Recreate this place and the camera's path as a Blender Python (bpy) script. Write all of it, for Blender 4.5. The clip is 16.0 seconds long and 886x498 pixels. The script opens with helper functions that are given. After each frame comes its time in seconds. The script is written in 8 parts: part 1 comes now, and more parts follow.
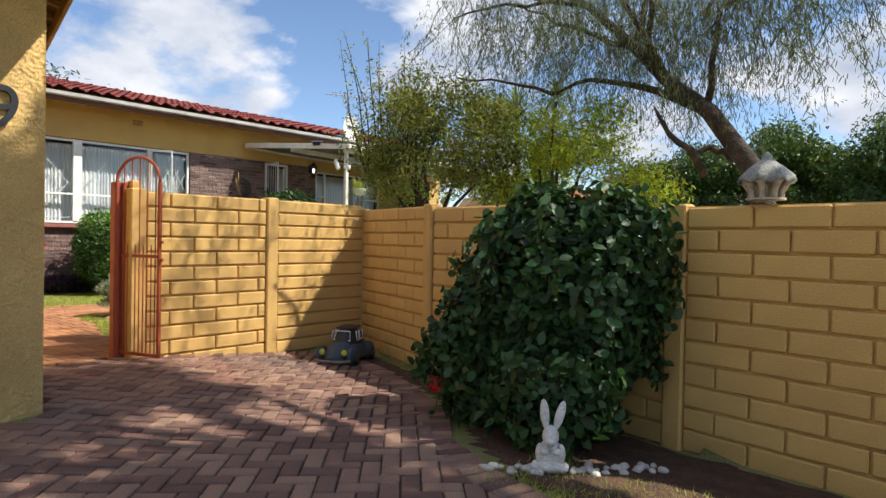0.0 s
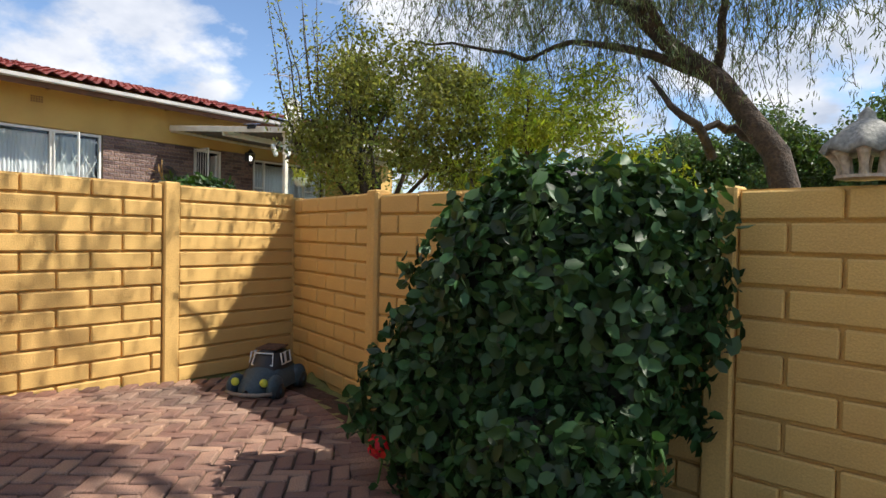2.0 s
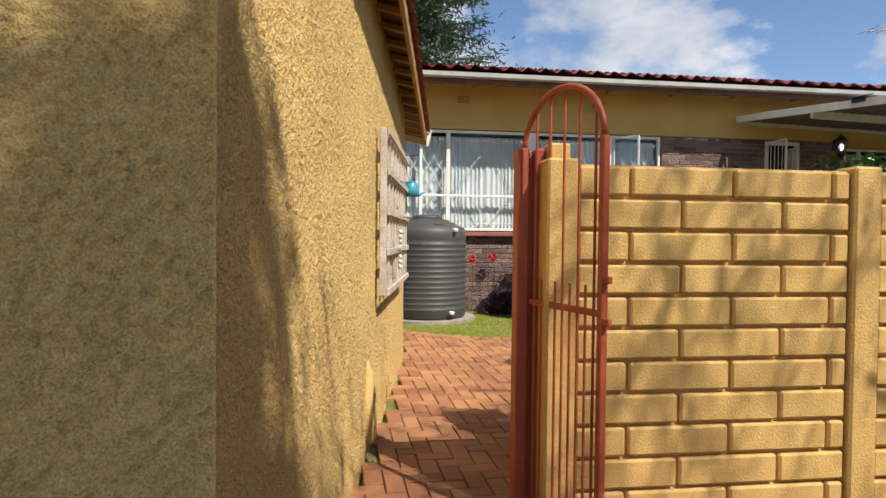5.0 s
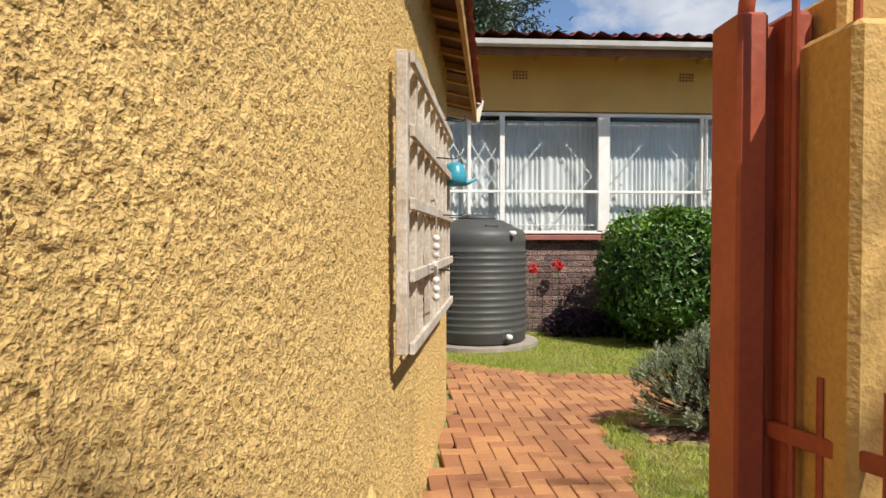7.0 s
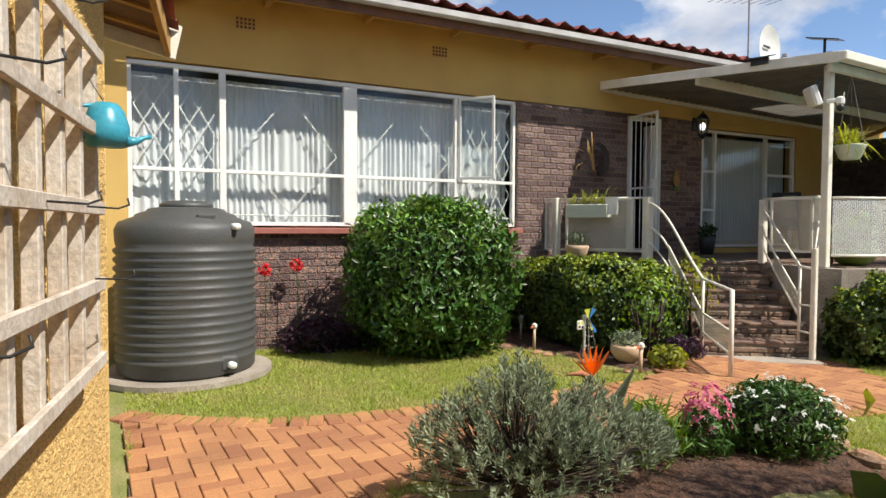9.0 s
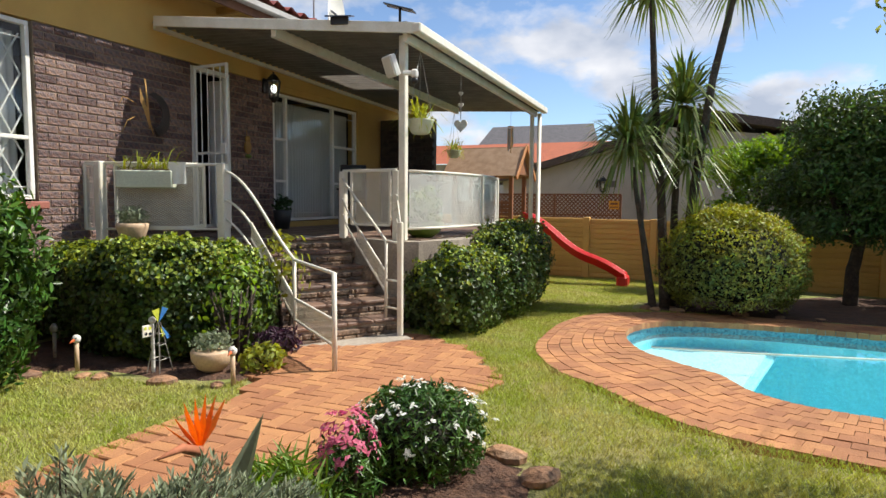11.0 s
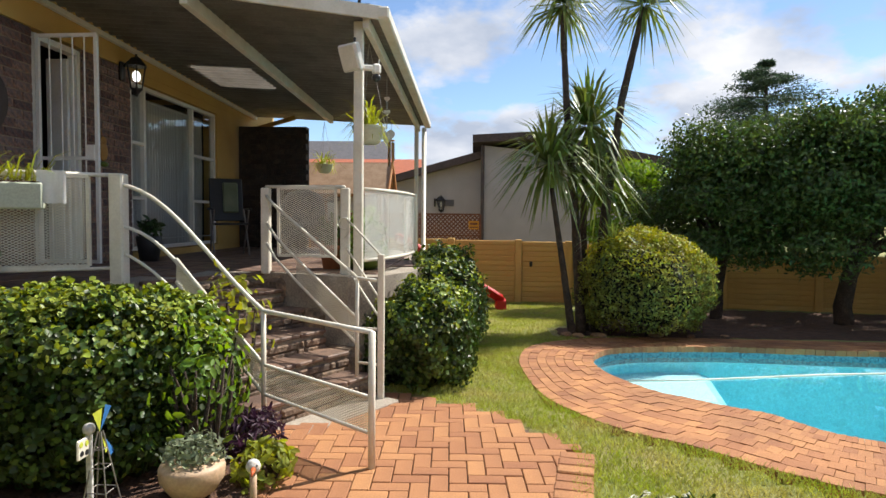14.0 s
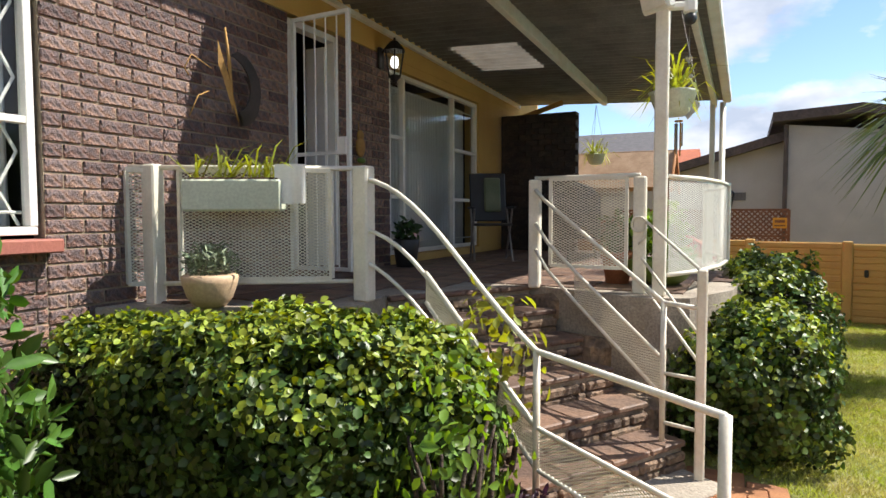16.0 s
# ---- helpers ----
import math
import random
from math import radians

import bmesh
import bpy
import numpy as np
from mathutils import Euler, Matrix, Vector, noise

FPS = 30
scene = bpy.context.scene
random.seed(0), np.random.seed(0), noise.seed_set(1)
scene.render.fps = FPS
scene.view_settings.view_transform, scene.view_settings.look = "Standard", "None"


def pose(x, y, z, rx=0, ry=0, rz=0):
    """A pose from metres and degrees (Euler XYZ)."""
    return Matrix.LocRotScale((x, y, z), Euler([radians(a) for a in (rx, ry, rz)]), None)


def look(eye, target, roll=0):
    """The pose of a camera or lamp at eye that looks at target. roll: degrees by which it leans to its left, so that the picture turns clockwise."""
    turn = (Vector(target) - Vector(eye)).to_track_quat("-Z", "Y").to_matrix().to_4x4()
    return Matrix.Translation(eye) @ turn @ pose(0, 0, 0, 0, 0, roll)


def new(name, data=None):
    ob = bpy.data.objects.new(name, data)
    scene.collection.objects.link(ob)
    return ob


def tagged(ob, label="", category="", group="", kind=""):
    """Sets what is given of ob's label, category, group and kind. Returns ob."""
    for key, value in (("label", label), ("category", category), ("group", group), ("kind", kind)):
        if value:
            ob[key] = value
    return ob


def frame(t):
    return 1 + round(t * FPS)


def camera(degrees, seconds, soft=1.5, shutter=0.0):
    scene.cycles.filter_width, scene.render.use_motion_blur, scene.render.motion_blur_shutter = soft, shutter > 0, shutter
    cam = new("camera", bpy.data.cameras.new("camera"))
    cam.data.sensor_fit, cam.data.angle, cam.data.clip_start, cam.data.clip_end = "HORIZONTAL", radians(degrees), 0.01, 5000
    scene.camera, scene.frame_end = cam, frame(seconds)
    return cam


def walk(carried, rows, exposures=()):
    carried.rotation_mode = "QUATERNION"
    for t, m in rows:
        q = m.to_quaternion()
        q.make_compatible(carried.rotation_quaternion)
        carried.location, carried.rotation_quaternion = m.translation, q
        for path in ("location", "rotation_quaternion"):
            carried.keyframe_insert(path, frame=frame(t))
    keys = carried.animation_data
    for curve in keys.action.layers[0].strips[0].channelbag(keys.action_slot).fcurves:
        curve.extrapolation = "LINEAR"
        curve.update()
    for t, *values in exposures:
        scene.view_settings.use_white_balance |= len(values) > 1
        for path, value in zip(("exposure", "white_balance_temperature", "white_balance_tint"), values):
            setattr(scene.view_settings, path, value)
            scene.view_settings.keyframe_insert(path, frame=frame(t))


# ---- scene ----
cam = camera(70.3, 16.0)
METRES, EYE, TILT, LEAN, TURN = 13.3, 1.4, 0.0, 0.0, 41.5
ROWS = [
    (0.0, 0.0, 0.0, 0.0, 0.02, -0.96, -1.12),
    (0.5, 0.0072, 0.0204, 0.0003, -3.56, -1.23, -1.08),
    (1.0, 0.0139, 0.0497, 0.0011, -5.14, -1.42, -1.1),
    (1.5, 0.011, 0.0826, 0.0008, -5.51, -1.4, -1.08),
    (2.0, 0.0036, 0.1139, 0.0003, -4.1, -1.27, -1.16),
    (2.5, -0.0078, 0.1466, 0.0015, 2.8, -1.23, -0.95),
    (3.0, -0.0283, 0.1755, 0.002, 15.56, -1.29, -0.91),
    (3.5, -0.0472, 0.2018, 0.0029, 25.23, -1.33, -0.81),
    (4.0, -0.0695, 0.2293, 0.0034, 32.49, -1.32, -0.72),
    (4.5, -0.0948, 0.2544, 0.0057, 37.48, -1.33, -0.66),
    (5.0, -0.1182, 0.2802, 0.0061, 40.73, -1.25, -0.63),
    (7.5, -0.2352, 0.4102, 0.0098, 45.23, -1.03, -0.04),
    (8.0, -0.2547, 0.4373, 0.0118, 42.88, -1.1, -0.09),
    (8.5, -0.2732, 0.4605, 0.0122, 33.32, -1.53, -0.2),
    (9.0, -0.2862, 0.4833, 0.0131, 21.44, -2.08, -0.29),
    (9.5, -0.2939, 0.512, 0.0131, 12.94, -2.61, -0.25),
    (10.0, -0.2999, 0.536, 0.0131, 3.72, -3.42, -0.34),
    (12.5, -0.3544, 0.6586, 0.0204, -40.34, -4.5, -0.54),
    (13.0, -0.376, 0.6847, 0.0218, -41.06, -3.98, -0.59),
    (13.5, -0.3938, 0.7109, 0.02, -40.87, -3.27, -0.56),
    (14.0, -0.4083, 0.7384, 0.0196, -38.8, -2.82, -0.53),
    (14.5, -0.4205, 0.7634, 0.0198, -35.77, -2.46, -0.45),
    (15.0, -0.4149, 0.7903, 0.0198, -30.36, -2.32, -0.27),
    (15.5, -0.3984, 0.8158, 0.0187, -20.32, -2.55, 0.01),
    (16.0, -0.371, 0.842, 0.0203, -15.77, -3.1, 0.16),
]
walk(cam, [(t, pose(0, 0, EYE, TILT, LEAN, TURN) @ pose(METRES * x, METRES * y, METRES * z, 90 + pitch, roll, yaw)) for t, x, y, z, yaw, pitch, roll in ROWS], exposures=[(0.0, 0.68), (2.0, 0.80), (3.5, 0.58), (5.0, 0.45), (7.5, 0.45), (10.0, 0.68), (12.5, 0.56), (14.0, 0.68), (16.0, 0.98)])

# ---- world, sun, exposure ----
SUN_AZ = Vector((0.82, 0.572, 0)).normalized()      # towards the sun, on the plan
SUN_EL = radians(50)
SUN_DIR = Vector((SUN_AZ.x * math.cos(SUN_EL), SUN_AZ.y * math.cos(SUN_EL), math.sin(SUN_EL)))


def make_world():
    w = bpy.data.worlds.new("sky")
    scene.world = w
    w.use_nodes = True
    nt = w.node_tree
    nt.nodes.clear()
    out = nt.nodes.new("ShaderNodeOutputWorld")
    bg = nt.nodes.new("ShaderNodeBackground")
    sky = nt.nodes.new("ShaderNodeTexSky")
    sky.sky_type, sky.sun_disc = "NISHITA", False
    sky.sun_elevation = SUN_EL
    sky.sun_rotation = math.atan2(SUN_AZ.x, SUN_AZ.y)
    sky.air_density, sky.dust_density, sky.ozone_density, sky.altitude = 1.0, 0.35, 2.6, 1700
    co = nt.nodes.new("ShaderNodeTexCoord")
    sep = nt.nodes.new("ShaderNodeSeparateXYZ")
    nt.links.new(co.outputs["Generated"], sep.inputs[0])
    # cloud layer: direction over height gives a flat deck seen in perspective
    add = nt.nodes.new("ShaderNodeMath"); add.operation = "ADD"; add.inputs[1].default_value = 0.42
    nt.links.new(sep.outputs["Z"], add.inputs[0])
    div = nt.nodes.new("ShaderNodeVectorMath"); div.operation = "DIVIDE"
    comb = nt.nodes.new("ShaderNodeCombineXYZ")
    for i in range(3):
        nt.links.new(add.outputs[0], comb.inputs[i])
    nt.links.new(co.outputs["Generated"], div.inputs[0])
    nt.links.new(comb.outputs[0], div.inputs[1])
    n1 = nt.nodes.new("ShaderNodeTexNoise")
    n1.inputs["Scale"].default_value, n1.inputs["Detail"].default_value, n1.inputs["Roughness"].default_value = 2.6, 9, 0.56
    nt.links.new(div.outputs[0], n1.inputs["Vector"])
    ramp = nt.nodes.new("ShaderNodeValToRGB")
    ramp.color_ramp.elements[0].position, ramp.color_ramp.elements[1].position = 0.465, 0.565
    nt.links.new(n1.outputs["Fac"], ramp.inputs[0])
    n2 = nt.nodes.new("ShaderNodeTexNoise")
    n2.inputs["Scale"].default_value, n2.inputs["Detail"].default_value = 4.2, 6
    nt.links.new(div.outputs[0], n2.inputs["Vector"])
    shade = nt.nodes.new("ShaderNodeValToRGB")
    shade.color_ramp.elements[0].position, shade.color_ramp.elements[1].position = 0.36, 0.66
    shade.color_ramp.elements[0].color, shade.color_ramp.elements[1].color = (2.9, 3.3, 4.1, 1), (5.7, 5.75, 6.0, 1)
    nt.links.new(n2.outputs["Fac"], shade.inputs[0])
    mix = nt.nodes.new("ShaderNodeMix"); mix.data_type = "RGBA"
    nt.links.new(ramp.outputs[0], mix.inputs["Factor"])
    nt.links.new(sky.outputs[0], mix.inputs["A"])
    nt.links.new(shade.outputs[0], mix.inputs["B"])
    nt.links.new(mix.outputs["Result"], bg.inputs[0])
    bg.inputs[1].default_value = 0.112
    nt.links.new(bg.outputs[0], out.inputs[0])


make_world()
sun = new("sun", bpy.data.lights.new("sun", "SUN"))
sun.data.energy, sun.data.angle, sun.data.color = 4.8, radians(0.53), (1.0, 0.95, 0.86)
sun.matrix_world = look(SUN_DIR * 60, (0, 0, 0))


# ---- materials ----
def mat(name, col, col2=None, rough=0.7, scale=6.0, amount=0.5, bump=0.0, bump_scale=40.0, metal=0.0, per="object", spread=0.0, spec=0.4,
        fine=0.12, coords="Object"):
    """A surface with colour drifting between col and col2 at a large and a small scale, and fine relief. spread: how far the
    brightness differs from piece to piece ('object') or from island to island ('island')."""
    m = bpy.data.materials.new(name)
    m.use_nodes = True
    nt = m.node_tree
    p = nt.nodes["Principled BSDF"]
    p.inputs["Roughness"].default_value, p.inputs["Metallic"].default_value = rough, metal
    p.inputs["Specular IOR Level"].default_value = spec
    co = nt.nodes.new("ShaderNodeTexCoord")
    src = co.outputs[coords]
    col2 = col2 or tuple(c * 0.7 for c in col)
    n = nt.nodes.new("ShaderNodeTexNoise")
    n.inputs["Scale"].default_value, n.inputs["Detail"].default_value = scale, 6
    nt.links.new(src, n.inputs["Vector"])
    r = nt.nodes.new("ShaderNodeMapRange")
    r.inputs[1].default_value, r.inputs[2].default_value, r.inputs[3].default_value, r.inputs[4].default_value = 0.35, 0.68, 0.0, amount * 2
    nt.links.new(n.outputs["Fac"], r.inputs[0])
    mx = nt.nodes.new("ShaderNodeMix"); mx.data_type = "RGBA"
    mx.inputs["A"].default_value, mx.inputs["B"].default_value = (*col, 1), (*col2, 1)
    nt.links.new(r.outputs[0], mx.inputs["Factor"])
    last = mx.outputs["Result"]
    f = nt.nodes.new("ShaderNodeTexNoise")
    f.inputs["Scale"].default_value, f.inputs["Detail"].default_value = bump_scale, 4
    nt.links.new(src, f.inputs["Vector"])
    hsv = nt.nodes.new("ShaderNodeHueSaturation")
    fr = nt.nodes.new("ShaderNodeMapRange")
    fr.inputs[1].default_value, fr.inputs[2].default_value, fr.inputs[3].default_value, fr.inputs[4].default_value = 0.3, 0.7, 1 - fine, 1 + fine
    nt.links.new(f.outputs["Fac"], fr.inputs[0])
    value = fr.outputs[0]
    if spread:
        if per == "object":
            rnd = nt.nodes.new("ShaderNodeObjectInfo").outputs["Random"]
        else:
            rnd = nt.nodes.new("ShaderNodeNewGeometry").outputs["Random Per Island"]
        rr = nt.nodes.new("ShaderNodeMapRange")
        rr.inputs[3].default_value, rr.inputs[4].default_value = 1 - spread, 1 + spread
        nt.links.new(rnd, rr.inputs[0])
        mu = nt.nodes.new("ShaderNodeMath"); mu.operation = "MULTIPLY"
        nt.links.new(value, mu.inputs[0]); nt.links.new(rr.outputs[0], mu.inputs[1])
        value = mu.outputs[0]
        hr = nt.nodes.new("ShaderNodeMath"); hr.operation = "MULTIPLY_ADD"
        nt.links.new(rnd, hr.inputs[0])
        hr.inputs[1].default_value, hr.inputs[2].default_value = spread * 0.06, 0.5 - spread * 0.03
        nt.links.new(hr.outputs[0], hsv.inputs["Hue"])
    nt.links.new(value, hsv.inputs["Value"])
    nt.links.new(last, hsv.inputs["Color"])
    nt.links.new(hsv.outputs[0], p.inputs["Base Color"])
    if bump:
        b = nt.nodes.new("ShaderNodeBump")
        b.inputs["Strength"].default_value, b.inputs["Distance"].default_value = 1.0, bump
        nt.links.new(f.outputs["Fac"], b.inputs["Height"])
        nt.links.new(b.outputs[0], p.inputs["Normal"])
    return m


def leaf_mat(name, col, col2, rough=0.5, spread=0.45, trans=0.3):
    """Leaves: gloss on top, light coming through, each leaf of its own tone."""
    m = mat(name, col, col2, rough, 3.0, 0.5, 0, 60, spread=spread, per="island", fine=0.08, spec=0.35)
    nt = m.node_tree
    p, out = nt.nodes["Principled BSDF"], nt.nodes["Material Output"]
    t = nt.nodes.new("ShaderNodeBsdfTranslucent")
    src = p.inputs["Base Color"].links[0].from_socket
    g = nt.nodes.new("ShaderNodeHueSaturation")
    g.inputs["Hue"].default_value, g.inputs["Saturation"].default_value, g.inputs["Value"].default_value = 0.48, 1.15, 1.8
    nt.links.new(src, g.inputs["Color"]); nt.links.new(g.outputs[0], t.inputs[0])
    mx = nt.nodes.new("ShaderNodeMixShader"); mx.inputs[0].default_value = trans
    nt.links.new(p.outputs[0], mx.inputs[1]); nt.links.new(t.outputs[0], mx.inputs[2]); nt.links.new(mx.outputs[0], out.inputs[0])
    return m


def glass_mat(name, tint=(0.9, 0.95, 0.95), mirror=0.12):
    m = bpy.data.materials.new(name)
    m.use_nodes = True
    nt = m.node_tree
    nt.nodes.clear()
    out = nt.nodes.new("ShaderNodeOutputMaterial")
    tr = nt.nodes.new("ShaderNodeBsdfTransparent"); tr.inputs[0].default_value = (*tint, 1)
    gl = nt.nodes.new("ShaderNodeBsdfGlossy"); gl.inputs["Roughness"].default_value = 0.01
    fr = nt.nodes.new("ShaderNodeLayerWeight"); fr.inputs[0].default_value = 0.5
    pw = nt.nodes.new("ShaderNodeMath"); pw.operation = "POWER"; pw.inputs[1].default_value = 4.0
    nt.links.new(fr.outputs["Facing"], pw.inputs[0])
    ad = nt.nodes.new("ShaderNodeMath"); ad.operation = "MULTIPLY_ADD"; ad.inputs[1].default_value = 0.7; ad.inputs[2].default_value = 0.03 + mirror
    nt.links.new(pw.outputs[0], ad.inputs[0])
    mx = nt.nodes.new("ShaderNodeMixShader")
    nt.links.new(ad.outputs[0], mx.inputs[0]); nt.links.new(tr.outputs[0], mx.inputs[1]); nt.links.new(gl.outputs[0], mx.inputs[2])
    nt.links.new(mx.outputs[0], out.inputs[0])
    return m


M_FENCE = mat("ochre_fence_paint", (0.62, 0.385, 0.125), (0.54, 0.33, 0.105), 0.75, 2.2, 0.5, 0.004, 90, spread=0.05, fine=0.1)
M_PLASTER = mat("ochre_wall_paint", (0.60, 0.39, 0.12), (0.52, 0.33, 0.10), 0.8, 1.5, 0.5, 0.006, 120)
# the high fine value darkens the hollows: pit shadow put into the colour
M_ROUGHCAST = mat("roughcast_ochre_plaster", (0.70, 0.47, 0.175), (0.60, 0.40, 0.15), 0.9, 2.0, 0.6, 0.008, 150, fine=0.3)
M_DARKBRICK = mat("dark_face_brick", (0.27, 0.145, 0.105), (0.12, 0.086, 0.085), 0.6, 22, 0.7, 0.022, 48, spread=0.42, fine=0.45)
M_DARKBRICK_I = mat("dark_face_brick_joined", (0.27, 0.145, 0.105), (0.12, 0.086, 0.085), 0.6, 22, 0.7, 0.022, 48, spread=0.42, per="island", fine=0.3)
M_MORTAR = mat("brick_mortar", (0.32, 0.25, 0.175), (0.22, 0.175, 0.125), 0.9, 12, 0.5, 0.004, 160)
M_PAVER = mat("driveway_paver", (0.30, 0.155, 0.105), (0.18, 0.12, 0.095), 0.85, 1.1, 0.6, 0.005, 120, spread=0.4, fine=0.35)
M_PAVER_I = mat("driveway_paver_joined", (0.30, 0.155, 0.105), (0.18, 0.12, 0.095), 0.85, 1.1, 0.6, 0.005, 120, spread=0.4, per="island", fine=0.3)
M_PATH = mat("orange_garden_paver", (0.41, 0.185, 0.08), (0.31, 0.14, 0.065), 0.85, 1.6, 0.6, 0.005, 120, spread=0.2, fine=0.22)
M_PATH_I = mat("orange_garden_paver_joined", (0.41, 0.185, 0.08), (0.31, 0.14, 0.065), 0.85, 1.6, 0.6, 0.005, 120, spread=0.2, per="island", fine=0.22)
M_SAND = mat("joint_sand", (0.14, 0.095, 0.06), (0.085, 0.06, 0.04), 0.95, 8, 0.6, 0.004, 150)
M_SOIL = mat("red_brown_soil", (0.12, 0.06, 0.035), (0.07, 0.038, 0.025), 0.95, 9, 0.6, 0.03, 45, fine=0.35)
M_LAWN = mat("lawn_ground", (0.20, 0.22, 0.055), (0.29, 0.26, 0.10), 0.95, 2.5, 0.6, 0.02, 90, fine=0.35)
M_BLADE = leaf_mat("grass_blade", (0.27, 0.33, 0.055), (0.40, 0.38, 0.12), 0.6, 0.35, 0.3)
M_WHITE = mat("white_gloss_paint", (0.78, 0.77, 0.72), (0.70, 0.68, 0.62), 0.4, 5, 0.5, 0.001, 60, fine=0.05)
M_CREAM = mat("cream_steel_paint", (0.74, 0.70, 0.60), (0.64, 0.59, 0.48), 0.45, 6, 0.5, 0.001, 60, fine=0.06)
M_TILE = mat("red_concrete_roof_tile", (0.33, 0.085, 0.065), (0.24, 0.068, 0.058), 0.75, 2, 0.6, 0.006, 80, spread=0.12, per="island", fine=0.2)
M_WOODDARK = mat("dark_stained_timber", (0.17, 0.075, 0.04), (0.11, 0.05, 0.03), 0.7, 8, 0.5, 0.003, 60)
M_CONC = mat("weathered_concrete", (0.36, 0.31, 0.25), (0.24, 0.2, 0.16), 0.9, 3, 0.6, 0.006, 60, fine=0.25)
M_SLATE = mat("brown_slate_tile", (0.21, 0.125, 0.085), (0.13, 0.085, 0.065), 0.6, 4, 0.6, 0.006, 40, spread=0.2, fine=0.25)
M_IRON = mat("corrugated_iron_grey", (0.20, 0.19, 0.175), (0.13, 0.125, 0.115), 0.5, 3, 0.5, 0.001, 60, metal=0.3)
M_BLACK = mat("black_plastic", (0.02, 0.02, 0.022), (0.03, 0.03, 0.03), 0.45, 8, 0.4, 0.001, 60)
M_CURTAIN = mat("sheer_white_curtain", (0.70, 0.70, 0.69), (0.60, 0.60, 0.60), 0.9, 3, 0.4, 0.001, 200)
M_GLASS = glass_mat("window_glass", (0.90, 0.92, 0.92), 0.0)
# near-black that stands for the shade of unlit rooms
M_UNLIT = mat("unlit_room_shade", (0.05, 0.045, 0.04), (0.03, 0.03, 0.03), 0.95, 2, 0.4)
M_BARK = mat("grey_brown_bark", (0.085, 0.06, 0.045), (0.045, 0.034, 0.027), 0.95, 9, 0.6, 0.02, 40, fine=0.35)


# ---- building helpers ----
rng = np.random.default_rng(7)


class Geo:
    """Collects vertices and faces of one mesh."""
    def __init__(self):
        self.v, self.f, self.n = [], [], 0

    def add(self, verts, faces):
        verts = np.asarray(verts, float).reshape(-1, 3)
        self.v.append(verts)
        self.f += [tuple(int(i) + self.n for i in f) for f in faces]
        self.n += len(verts)
        return self

    def box(self, c, s, bevel=0.0, m=None):
        """A box of centre c and size s, edges cut by bevel, turned by m."""
        hx, hy, hz = (a / 2 for a in s)
        if bevel <= 0:
            v = [(x, y, z) for x in (-hx, hx) for y in (-hy, hy) for z in (-hz, hz)]
            f = [(0, 1, 3, 2), (4, 6, 7, 5), (0, 4, 5, 1), (2, 3, 7, 6), (0, 2, 6, 4), (1, 5, 7, 3)]
        else:
            b = min(bevel, hx * 0.9, hy * 0.9, hz * 0.9)
            v, f, ids = [], [], {}
            for x in (-1, 1):
                for y in (-1, 1):
                    for z in (-1, 1):
                        ids[x, y, z] = len(v)
                        v += [(x * hx, y * (hy - b), z * (hz - b)), (x * (hx - b), y * hy, z * (hz - b)), (x * (hx - b), y * (hy - b), z * hz)]
            def face(idx, out):
                p = [Vector(v[i]) for i in idx]
                nn = (p[1] - p[0]).cross(p[2] - p[0])
                f.append(tuple(idx) if nn.dot(out) > 0 else tuple(idx[::-1]))
            for s_ in (-1, 1):
                for ax in range(3):
                    o = [0, 0, 0]; o[ax] = s_
                    k = []
                    for a, b_ in ((-1, -1), (1, -1), (1, 1), (-1, 1)):
                        c3 = [a, b_]; c3.insert(ax, s_)
                        k.append(ids[tuple(c3)] + ax)
                    face(k, Vector(o))
            for ax in range(3):
                o1, o2 = [i for i in range(3) if i != ax]
                for a in (-1, 1):
                    for b_ in (-1, 1):
                        c1 = [0, 0, 0]; c1[o1], c1[o2] = a, b_
                        lo, hi = list(c1), list(c1)
                        lo[ax], hi[ax] = -1, 1
                        face([ids[tuple(lo)] + o1, ids[tuple(hi)] + o1, ids[tuple(hi)] + o2, ids[tuple(lo)] + o2], Vector(c1))
            for key, i in ids.items():
                face([i, i + 1, i + 2], Vector(key))
        v = [Vector(p) for p in v]
        if m is not None:
            r = m.to_3x3() if len(m) == 4 else m
            v = [r @ p for p in v]
        return self.add([(p[0] + c[0], p[1] + c[1], p[2] + c[2]) for p in v], f)

    def bar(self, a, b, w, h=None, bevel=0.0):
        """A bar of section w by h from a to b."""
        a, b = Vector(a), Vector(b)
        d = b - a
        q = d.to_track_quat("X", "Z").to_matrix()
        return self.box((a + b) / 2, (d.length, w, h or w), bevel, q)

    def tube(self, pts, r, n=8, cap=True):
        """A tube along pts; r a number or one for each point."""
        pts = [Vector(p) for p in pts]
        rr = r if hasattr(r, "__len__") else [r] * len(pts)
        vs, fs = [], []
        up = Vector((0, 0, 1))
        for i, p in enumerate(pts):
            d = (pts[min(i + 1, len(pts) - 1)] - pts[max(i - 1, 0)]).normalized()
            if i == 0:
                up = Vector((0, 0, 1)) if abs(d.z) < 0.9 else Vector((1, 0, 0))
            s = d.cross(up).normalized()
            up = s.cross(d).normalized()
            for k in range(n):
                a = 2 * math.pi * k / n
                vs.append(p + (s * math.cos(a) + up * math.sin(a)) * rr[i])
        for i in range(len(pts) - 1):
            for k in range(n):
                a, b = i * n + k, i * n + (k + 1) % n
                fs.append((a, b, b + n, a + n))
        if cap:
            fs += [tuple(range(n))[::-1], tuple(range((len(pts) - 1) * n, len(pts) * n))]
        return self.add(vs, fs)

